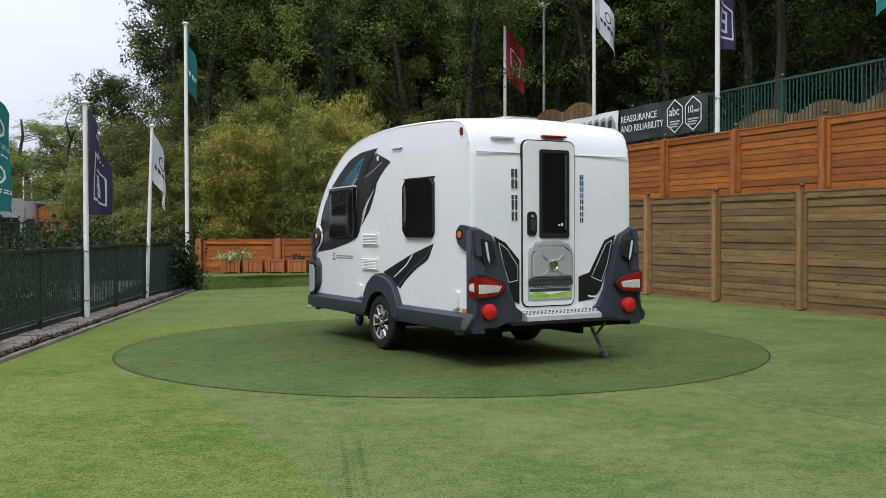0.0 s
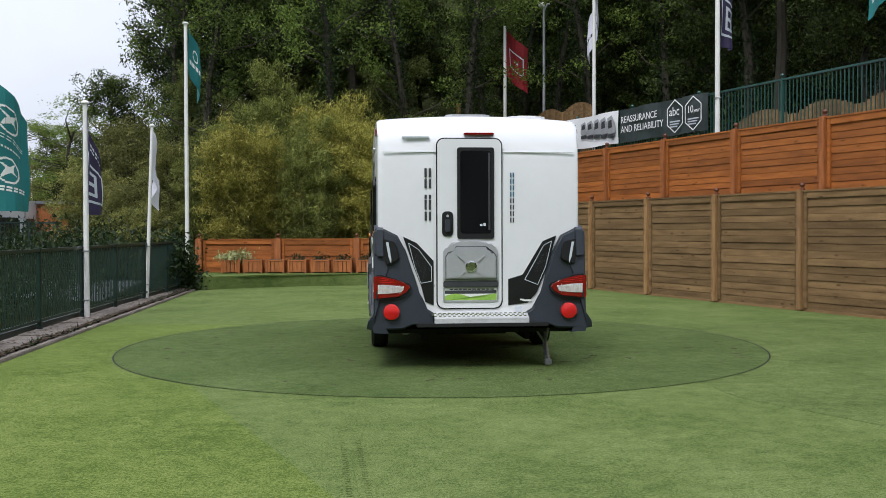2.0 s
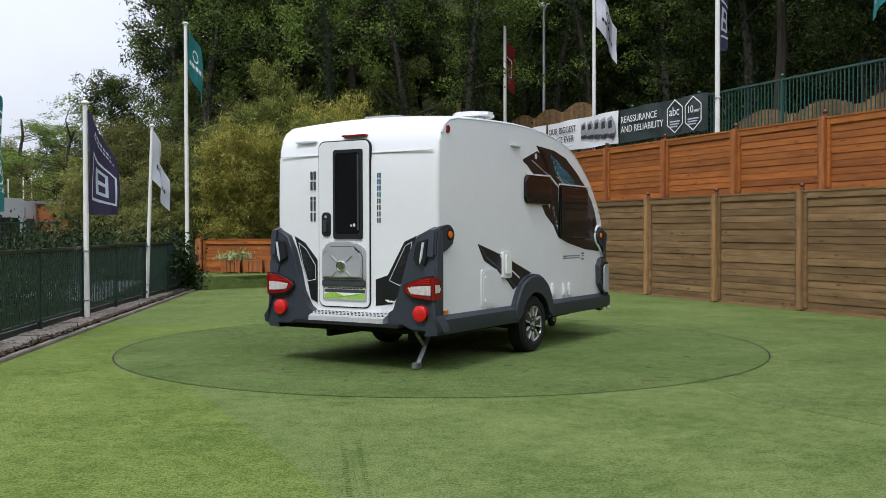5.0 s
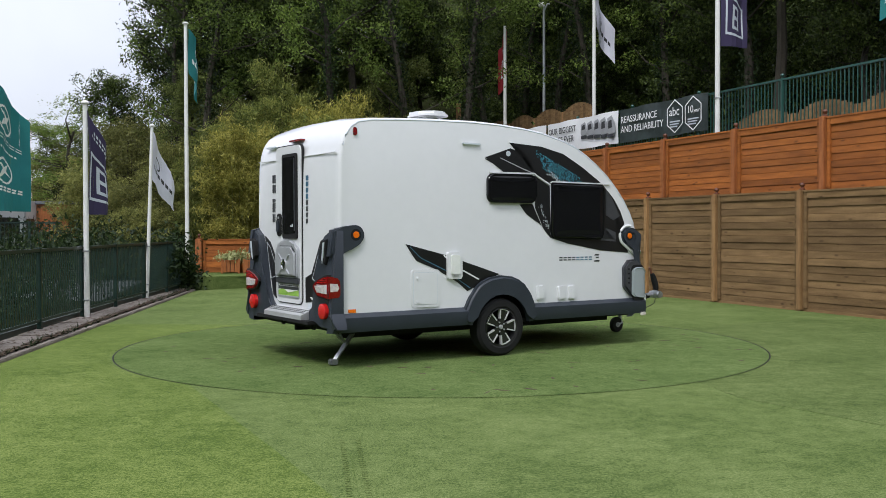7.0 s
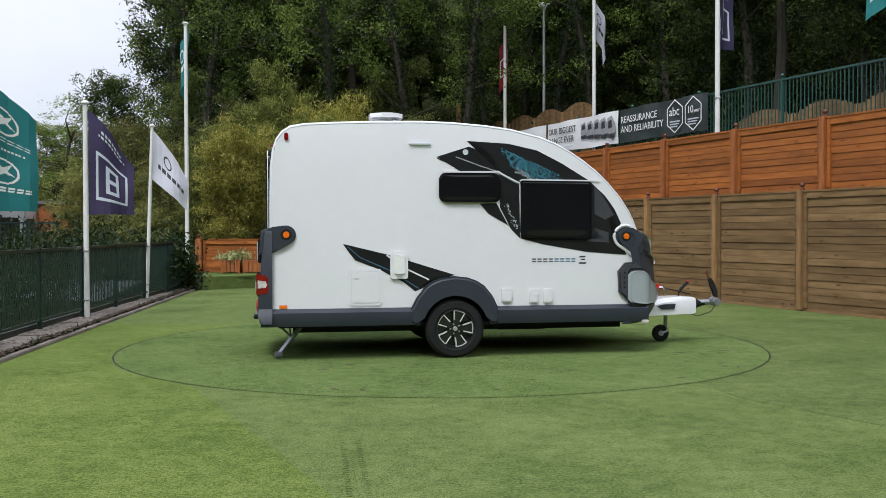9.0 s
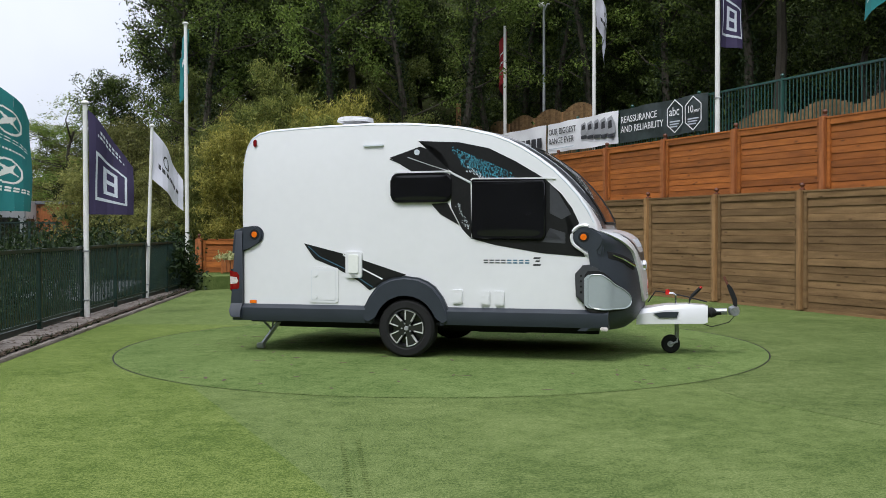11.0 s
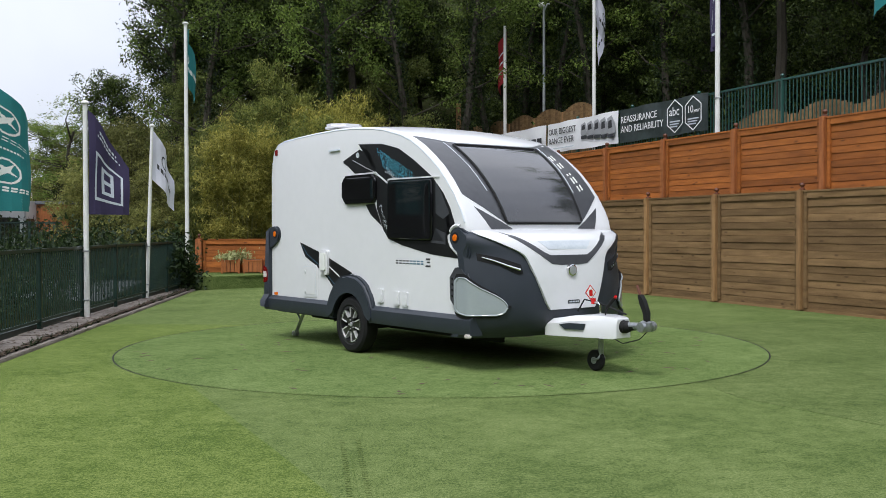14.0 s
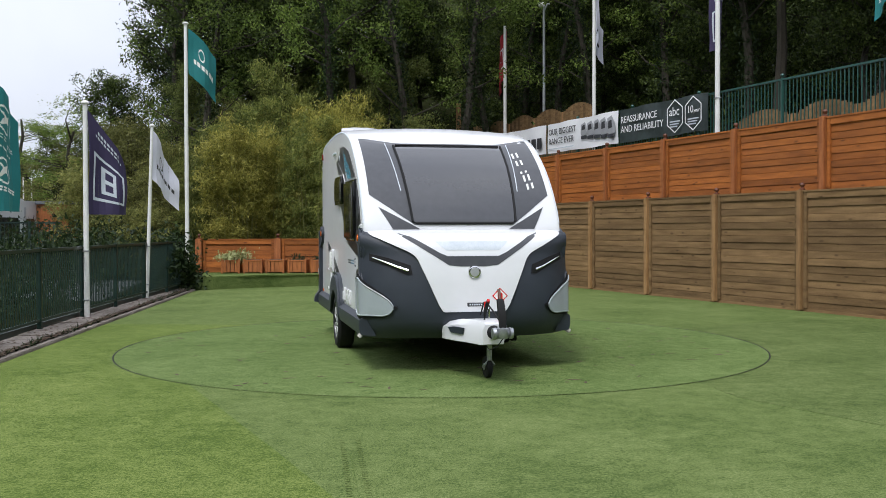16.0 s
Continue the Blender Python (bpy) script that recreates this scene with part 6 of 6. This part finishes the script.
for k in range(5):
    x = 1.95 + 0.34 * k
    z = 0.40 - 0.02 * k
    shell = [(x, z), (x + 0.02, z + 0.26 + 0.03 * k), (x + 0.22, z + 0.32 + 0.03 * k), (x + 0.30 + 0.02 * k, z + 0.22), (x + 0.33 + 0.02 * k, z - 0.02), (x + 0.1, z - 0.06)]
    part("vehicle_shape", slab(shell, "y", FRONT + 0.004, FRONT - 0.004), M["silver"], b2)
    part("vehicle_window", slab([(x + 0.05, z + 0.10), (x + 0.07, z + 0.22 + 0.02 * k), (x + 0.22, z + 0.25 + 0.02 * k), (x + 0.25, z + 0.12)], "y", FRONT - 0.004, FRONT - 0.006), M["ink"], b2)
    part("vehicle_shadow", slab(rrect(x + 0.02, x + 0.32, z - 0.14, z - 0.05, 0.03), "y", FRONT + 0.004, FRONT - 0.005), M["decal2"], b2)
b3 = banner(18.6, 14.85, M["vinylw"], "white vinyl banner with black lettering bars")
for k in range(8):
    part("lettering", slab(rrect(0.75 + 0.36 * k, 1.02 + 0.36 * k, 0.18, 0.50, 0.01), "y", FRONT + 0.004, FRONT - 0.003), M["ink"], b3)


def scallop_fence(s0, s1, tall=1.02):
    f = thing("scalloped_fence", "weathered timber fence with wavy scalloped tops", "fence")
    s = s0
    while s < s1:
        o = along(s, 4.3)
        m = Matrix.Translation((o.x, o.y, 3.1)) @ Matrix.Rotation(math.atan2(WALL_D.y, WALL_D.x), 4, "Z")
        for k in range(12):
            h = tall + 0.22 * math.sin(math.pi * (k + 0.5) / 12)
            p = part("board", box(k * 0.155, k * 0.155 + 0.148, -0.012, 0.012, 0, h), M["tim"], f, smooth=False)
            p.matrix_basis = m
        part("post", box(-0.06, 0.0, -0.05, 0.05, 0, tall + 0.02, 0.006), M["post"], f).matrix_basis = m
        s += 1.92
    return f


scallop_fence(-3.0, 7.0, 0.88)
scallop_fence(15.2, 24.5, 2.08)
o = along(23.5, 3.4)
tagged(part("timber_post", box(o.x - 0.09, o.x + 0.09, o.y - 0.09, o.y + 0.09, 3.1, 6.2, 0.01), M["post"]), "square brown timber gate post", "post")

# planters on the bank
for k in range(9):
    x = -5.25 + 0.56 * k
    planter(pose(x, 12.95, 0.30, 0, 0, random.uniform(-6, 6)))
for x, n in ((-5.05, 0), (-5.3, 2)):
    t = thing("planter_shrub", "cream variegated shrub in a wooden planter", "shrub", at=pose(x, 12.93, 0.62))
    s = shrub_mesh(40 + n, [(0, 0, 0.08), (0.12, 0, 0.12), (-0.12, 0, 0.1)], (0.13, 0.12, 0.06), 260, 0.05, 0.45, M["leafy"])
    s.parent = t
for k in range(3, 9):
    t = thing("planter_plant", "small dark plant in a wooden planter", "plant", at=pose(-5.25 + 0.56 * k, 12.95, 0.64))
    s = shrub_mesh(60 + k, [(0, 0, 0.04)], (0.11, 0.11, 0.04), 90, 0.04, 0.4, M["leafi"])
    s.parent = t

# ivy at the end of the railing
ivy = thing("ivy", "dark green ivy climbing the end of the railing", "ivy", at=pose(-5.9, 10.9, 0))
s = shrub_mesh(71, [(0, 0, 0.3), (0.05, -0.1, 0.7), (-0.1, -0.3, 1.0), (0.1, 0.1, 0.25), (-0.05, -0.8, 0.8), (0.25, 0.05, 0.2), (-0.1, -1.3, 0.6)], (0.12, 0.18, 0.18), 1900, 0.055, 0.6, M["leafi"])
s.parent = ivy

# bamboo screen
bam = [make_bamboo(100 + k, 5.6, 1.0, 30, 34000, ("leafb", "leafg", "leafb")[k]) for k in range(3)]
spots = [(-5.55, 15.0, 0.80), (-4.85, 17.2, 1.10), (-3.40, 16.9, 1.06), (-4.5, 15.3, 0.82), (-3.5, 15.0, 0.70), (-2.5, 15.5, 0.86), (-1.5, 15.2, 0.76), (-0.5, 15.9, 0.72), (0.7, 16.2, 0.66), (2.0, 16.4, 0.6), (-6.5, 15.9, 0.66), (-2.6, 17.2, 0.90), (-4.1, 17.6, 0.84), (-5.9, 17.0, 0.80)]
for k, (x, y, s) in enumerate(spots):
    m = pose(x, y, 0.2, 0, 0, 47 * k) @ Matrix.Diagonal((0.88, 0.88, s, 1))
    if k < 3:
        bam[k].matrix_basis = m
    else:
        copy_thing(bam[k % 3], m)

# woodland
rt = np.random.default_rng(21)
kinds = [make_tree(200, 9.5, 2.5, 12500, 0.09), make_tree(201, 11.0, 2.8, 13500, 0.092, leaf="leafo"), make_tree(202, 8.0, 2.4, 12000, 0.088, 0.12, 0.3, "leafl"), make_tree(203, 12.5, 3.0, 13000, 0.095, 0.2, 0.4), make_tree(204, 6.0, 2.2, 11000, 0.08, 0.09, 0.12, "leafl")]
used = set()


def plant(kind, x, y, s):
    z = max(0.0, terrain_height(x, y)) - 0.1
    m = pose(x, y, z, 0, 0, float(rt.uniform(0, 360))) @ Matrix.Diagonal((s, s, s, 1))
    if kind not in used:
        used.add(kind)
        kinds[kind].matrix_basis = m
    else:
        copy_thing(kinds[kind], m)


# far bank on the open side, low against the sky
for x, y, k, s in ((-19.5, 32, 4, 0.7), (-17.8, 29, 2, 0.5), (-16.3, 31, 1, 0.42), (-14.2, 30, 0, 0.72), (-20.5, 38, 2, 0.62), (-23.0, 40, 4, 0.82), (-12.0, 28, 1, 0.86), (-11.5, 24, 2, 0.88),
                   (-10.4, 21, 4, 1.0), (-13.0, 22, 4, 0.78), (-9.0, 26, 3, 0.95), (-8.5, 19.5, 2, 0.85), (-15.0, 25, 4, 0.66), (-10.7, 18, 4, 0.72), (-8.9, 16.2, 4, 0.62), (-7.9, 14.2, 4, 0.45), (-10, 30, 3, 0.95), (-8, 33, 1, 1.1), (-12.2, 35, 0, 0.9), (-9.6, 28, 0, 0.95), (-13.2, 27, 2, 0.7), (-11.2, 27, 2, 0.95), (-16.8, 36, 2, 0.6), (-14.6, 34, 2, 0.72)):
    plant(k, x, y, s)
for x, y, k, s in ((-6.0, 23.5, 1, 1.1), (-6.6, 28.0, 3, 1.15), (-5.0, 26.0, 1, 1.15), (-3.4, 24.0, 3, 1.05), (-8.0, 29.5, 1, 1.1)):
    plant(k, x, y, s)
# slope behind the bamboo and above the wall
for x, y in ((2.5, 30), (4.2, 28.6), (6.0, 27), (7.8, 26), (0.8, 32.5), (3.4, 34), (6.2, 33), (9.5, 31), (5.0, 38), (8.4, 38), (1.5, 38), (11, 26), (12.6, 30), (-0.8, 29), (-5, 27), (-2.5, 31), (-4.2, 34), (0, 36), (-7, 30.5), (-1.5, 25.5), (-3.0, 29.0), (-4.4, 30.5)):
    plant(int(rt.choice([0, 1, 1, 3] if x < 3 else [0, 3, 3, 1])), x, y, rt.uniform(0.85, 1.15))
row = 0
for y0, step in ((20.5, 2.9), (24.5, 3.1), (29.0, 3.5)):
    x = -8.5 - 0.1 * row
    while x < 8 + (y0 - 18) * 0.62:
        q = (Vector((x, y0, 0)) - WALL_P).dot(WALL_N)
        if not -0.6 < q < 6.2:
            plant(int(rt.choice([1, 1, 2, 3] if x < -2 else [0, 1, 2, 3])), x + rt.uniform(-0.8, 0.8), y0 + rt.uniform(-1.2, 1.2), rt.uniform(0.85, 1.2))
        x += step
    row += 1
for k in range(12):
    o = along(-3 + k * 2.1, rt.uniform(6.5, 9.5))
    plant(int(rt.choice([0, 3])), o.x, o.y, rt.uniform(0.85, 1.1))
for k in range(10):
    o = along(-4 + k * 2.4, rt.uniform(11, 16))
    plant(int(rt.choice([0, 3])), o.x, o.y, rt.uniform(0.95, 1.25))

# slim trees at the wood's edge
slim = [make_bare_tree(300 + k, 10.0 + k) for k in range(3)]
k = 0
for x, y in ((along(3.0, 6.0).x, along(3.0, 6.0).y), (along(6.5, 6.4).x, along(6.5, 6.4).y), (along(10.5, 5.9).x, along(10.5, 5.9).y), (along(14.0, 6.3).x, along(14.0, 6.3).y), (along(16.5, 5.8).x, along(16.5, 5.8).y), (along(20.0, 6.2).x, along(20.0, 6.2).y), (along(23.5, 6.0).x, along(23.5, 6.0).y), (0.3, 20.2), (-1.4, 20.0), (1.9, 24.0), (-3.2, 19.8), (-7.2, 19.4), (-13.0, 20.0), (-8.9, 22.0), (-15.8, 26.0)):
    m = pose(x, y, max(0.0, terrain_height(x, y)), 0, 0, 71 * k) @ Matrix.Diagonal((1, 1, (0.42 if x < -12 else 0.55 if x < -9 else 1), 1))
    if k < 3:
        slim[k].matrix_basis = m
    else:
        copy_thing(slim[k % 3], m)
    k += 1

# undergrowth
ug = []
for _ in range(1500):
    x, y = rt.uniform(-24, 26), rt.uniform(16.6, 58)
    q = (Vector((x, y, 0)) - WALL_P).dot(WALL_N)
    if -0.8 < q < 5.6 or x < -9.5 and y < 24:
        continue
    ug.append((x, y, max(0.1, terrain_height(x, y)) + rt.uniform(0.1, 0.9)))
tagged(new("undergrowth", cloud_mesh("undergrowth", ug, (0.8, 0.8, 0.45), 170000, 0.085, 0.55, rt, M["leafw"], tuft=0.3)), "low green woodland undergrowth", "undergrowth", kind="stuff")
lb = []
for _ in range(160):
    x, y = rt.uniform(-15, -6.4), rt.uniform(0, 16)
    lb.append((x, y, rt.uniform(0.0, 0.7) + 0.03 * (y + 2)))
for _ in range(60):
    lb.append((rt.uniform(-16, -9.9), rt.uniform(14.1, 14.6), rt.uniform(0.4, 0.95)))
tagged(new("hedge", cloud_mesh("hedge", lb, (0.45, 0.45, 0.3), 46000, 0.055, 0.55, rt, M["leafi"])), "dark green bushes beyond the railing", "hedge", kind="stuff")
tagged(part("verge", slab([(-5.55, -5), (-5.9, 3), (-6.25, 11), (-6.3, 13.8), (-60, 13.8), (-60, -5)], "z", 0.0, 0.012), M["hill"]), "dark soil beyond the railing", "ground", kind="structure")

# corrugated sheets lying beyond the railing
cs = thing("corrugated_roof", "low grey corrugated roof beyond the railing", "roof", at=pose(-7.6, 8.2, 0.1, 10, 0, -12))
for k in range(30):
    part("rib", slab([(-0.035, 0.0), (0.035, 0.0), (0.02, 0.03), (-0.02, 0.03)], "y", -1.1, 1.1), M["slate"], cs, smooth=False).matrix_basis = Matrix.Translation((-1.1 + 0.075 * k, 0, 0))

# far railing, parked caravan and shed beyond it
railing("railing", [(-12.8, 12.9), (-9.7, 13.4)], 1.1, 0.48, 1.2, 0.09, M["rail"], "dark railing on the far side", bottom=0.1, bar=0.008)
tagged(part("far_wall", slab([(-16, 12.4), (-9.6, 13.42), (-9.6, 13.7), (-16, 12.7)], "z", 0.0, 0.49), M["concrete"]), "low retaining wall under the far railing", "wall", kind="structure")
for x, y, a in ((-14.3, 16.0, 84), (-14.95, 18.7, 84), (-15.5, 21.4, 84)):
    t = thing("parked_caravan", "white caravan parked beyond the far railing", "caravan", "parked caravans", at=pose(x, y, 0.0, 0, 0, a))
    part("body", slab([(-1.0, 0.42), (-1.0, 2.05), (-0.85, 2.3), (0.85, 2.3), (1.0, 2.05), (1.0, 0.42)], "y", -2.2, 2.2, 0.1, 3), M["white"], t)
    part("window", slab(rrect(-0.6, 0.6, 1.2, 1.75, 0.08), "y", -2.2, -2.23, 0.01), M["screen"], t)
    for s in (-1, 1):
        part("wheel", lathe([(0.0, s * 0.78), (0.3, s * 0.78), (0.3, s * 0.98), (0.0, s * 0.98)], (0, 0, 0.3), "x", 20), M["black"], t)
        part("corner_trim", tube([(s * 0.98, -2.2, 0.6), (s * 0.98, -2.2, 2.05)], 0.04, 6), M["silver"], t)
for x, h in ((-15.75, 3.2), (-15.2, 3.25), (-14.9, 3.25)):
    flag_pole("flagpole", x, 24.2, 0.3, h, 0.028, M["polew"], "thin white flagpole beyond the parked caravans", "far flagpoles")
sh = thing("brick_shed", "small brown brick shed beyond the far railing", "shed", at=pose(-12.4, 20.2, 0.2, 0, 0, 0))
part("wall", box(-0.55, 0.7, -1, 1, 0, 2.0), M["opost"], sh)
part("roof", box(-0.65, 0.8, -1.1, 1.1, 2.0, 2.1, 0.02), M["slate"], sh)

# unseen wooded bank, added to close the place behind the camera and darken reflections
bk = bmesh.new()
ring = [(-34, 24), (-36, 0), (-30, -22), (-10, -27), (14, -26), (26, -16), (27, 2)]
lo, hi = [bk.verts.new((x, y, 0)) for x, y in ring], [bk.verts.new((x * 1.12, y * 1.12, 9.0 + 1.2 * math.sin(k * 2.1))) for k, (x, y) in enumerate(ring)]
for k in range(len(ring) - 1):
    bk.faces.new((lo[k], lo[k + 1], hi[k + 1], hi[k]))
tagged(part("backdrop", bk, M["hill"], None), "unseen dark wooded bank added to close the yard", "backdrop", kind="structure")

# poles and flags
flag_pole("flagpole", -5.27, -0.6, 0.05, 3.32, 0.045, M["polew"], "white painted flagpole beside the railing", "flagpoles")
flag_pole("flagpole", -5.43, 3.38, 0.05, 3.30, 0.042, M["polew"], "white painted flagpole beside the railing", "flagpoles")
flag_pole("flagpole", -5.78, 7.62, 0.05, 3.40, 0.036, M["polew"], "slightly leaning white flagpole beside the railing", "flagpoles", lean=2.2)
flag_pole("flagpole", -5.98, 11.5, 0.0, 6.20, 0.05, M["polew"], "tall white flagpole at the railing's end", "flagpoles")
flag_pole("flagpole", 2.19, 22.0, 3.1, 8.3, 0.06, M["polew"], "tall white flagpole on the upper terrace", "flagpoles", cap=False)
flag_pole("flagpole", 4.30, 16.0, 3.1, 9.2, 0.055, M["polew"], "tall white flagpole on the upper terrace", "flagpoles")
flag_pole("flagpole", 5.80, 9.0, 3.1, 8.1, 0.055, M["polew"], "tall white flagpole on the upper terrace", "flagpoles")
flag_pole("flagpole", 7.76, 5.0, 3.1, 7.6, 0.05, M["polew"], "tall white flagpole on the upper terrace", "flagpoles")
col = flag_pole("camera_column", 3.52, 22.0, 3.1, 9.0, 0.055, M["poleg"], "grey steel column with a small camera on top", "", cap=False)
tagged(col, category="lamp post")
part("head", box(-0.18, 0.02, -0.1, 0.1, 5.85, 6.0, 0.03), M["paper"], col)
part("bracket", tube([(0, 0, 5.7), (0.12, 0, 5.95), (0.2, 0, 5.95)], 0.03, 6), M["poleg"], col)

flag("teal flag with white round emblems", -5.22, -0.6, 3.22, 1.62, 0.82, 0.55, 0.0, 7, M["cteal"], emblem_round, M["paper"], (0.52, 0.45, 0.75, 0.4, 0.25, 0.63, 0.8, 0.8, 0.82, 0.8, 0.8, 0.8, 0.77, 0.63, 0.6), 1)
flag("dark purple flag with a pale square emblem", -5.38, 3.38, 3.22, 1.60, 0.72, 0.86, 0.0, 7, M["cpurple"], emblem_square, M["pale"], (0.45, 0.6, 0.3, 0.8, 0.75, 0.55, 0.35, 0.8, 0.95, 0.93, 0.93, 0.88, 0.8, 0.88, 0.85), 2)
flag("white flag with small dark bars", -5.66, 7.62, 3.36, 0.98, 0.74, 0.98, 0.62, 7, M["cwhite"], emblem_bar, M["ink"], (0.4, 0.15, 0.1, 0.05, 0.33, 0.6, 0.6, -0.25, 0.97, 0.8, 0.65, 0.8, 0.4, 0.8, 0.7), 3)
flag("teal flag with pale bars", -5.92, 11.5, 6.10, 1.05, 0.75, 0.62, 0.62, 6, M["cteal"], emblem_bar, M["paper"], (0.25, 0.8, 0.35, 0.3, 0.4, 0.55, 0.1, 0, -0.1, -0.35, 0.2, 0.2, 0.15, 0.95, 0.9), 4)
flag("red flag with pale square emblem", 2.25, 22.0, 8.15, 1.55, 0.85, 0.55, 0.55, 6, M["cred"], emblem_red, M["pale"], (0.75, 0.5, 0.85, 0.5, 0.8, -0.45, -0.3, -0.35, -0.3, -0.2, -0.1, -0.2, -0.4, -0.35, -0.35), 5)
flag("white flag with a dark emblem", 4.36, 16.0, 8.05, 1.0, 1.0, 0.95, 0.95, 6, M["cwhite"], emblem_bar, M["ink"], (0.6, 0.5, -0.2, 0.45, 0.75, 0.45, 0.6, 0.1, 0.2, 0.3, -0.15, 0.1, 0.1, 0.2, 0.2), 6)
flag("dark purple flag with a pale square emblem", 5.86, 9.0, 6.95, 1.75, 0.75, 0.6, 0.0, 6, M["cpurple"], emblem_square, M["pale"], (0.4, 0.4, 0.25, 0.55, -0.5, 0.85, 0.7, 0.55, 0.35, 0.7, -0.4, -0.35, -0.3, -0.3, -0.3), 7)
flag("teal flag with white round emblems", 7.70, 5.0, 7.0, 1.65, 0.7, 0.5, 0.35, 6, M["cteal"], emblem_round, M["paper"], (-0.5, -0.5, -0.7, -0.75, -0.8, -0.3, -0.5, -0.3, -0.7, -0.8, -0.75, -0.6, -0.55, -0.55, -0.55), 8)

van = caravan()

def motions():
    """The turntable and the caravan on it turn at about 12.3 degrees a second; flag strips swing."""
    k1, k2, k3, k4 = THETA
    rows_v, rows_d = [], []
    for i in range(33):
        t = 0.5 * i
        a = k1 + k2 * (t - 8) + k3 * (t - 8) ** 2 + k4 * (t - 8) ** 3
        c, s = math.cos(radians(a)), math.sin(radians(a))
        rows_v.append((t, pose(0.2104 * s, -0.2104 * c, 0.004, 0, 0, a)))
        rows_d.append((t, pose(0, 0, 0, 0, 0, a)))
    walk(van, rows_v)
    walk(deck, rows_d)
    for strips, w, spread, seed, speed, side in FLAGS:
        tables = [[] for _ in strips]
        for i in range(65):
            t = 0.25 * i
            f = float(np.interp(t, TIMES, spread))
            head = side + math.acos(max(-0.98, min(0.98, f)))
            x = y = 0.0
            for j, rows in enumerate(tables):
                a = head + (0.25 + 0.3 * j / len(strips) + 0.35 * (1 - abs(f))) * math.sin(seed * 2.1 + t * speed - j * 1.05)
                rows.append((t, pose(x, y, 0, 0, 0, math.degrees(a))))
                x += w * math.cos(a)
                y += w * math.sin(a)
        for s, rows in zip(strips, tables):
            walk(s, rows)


motions()
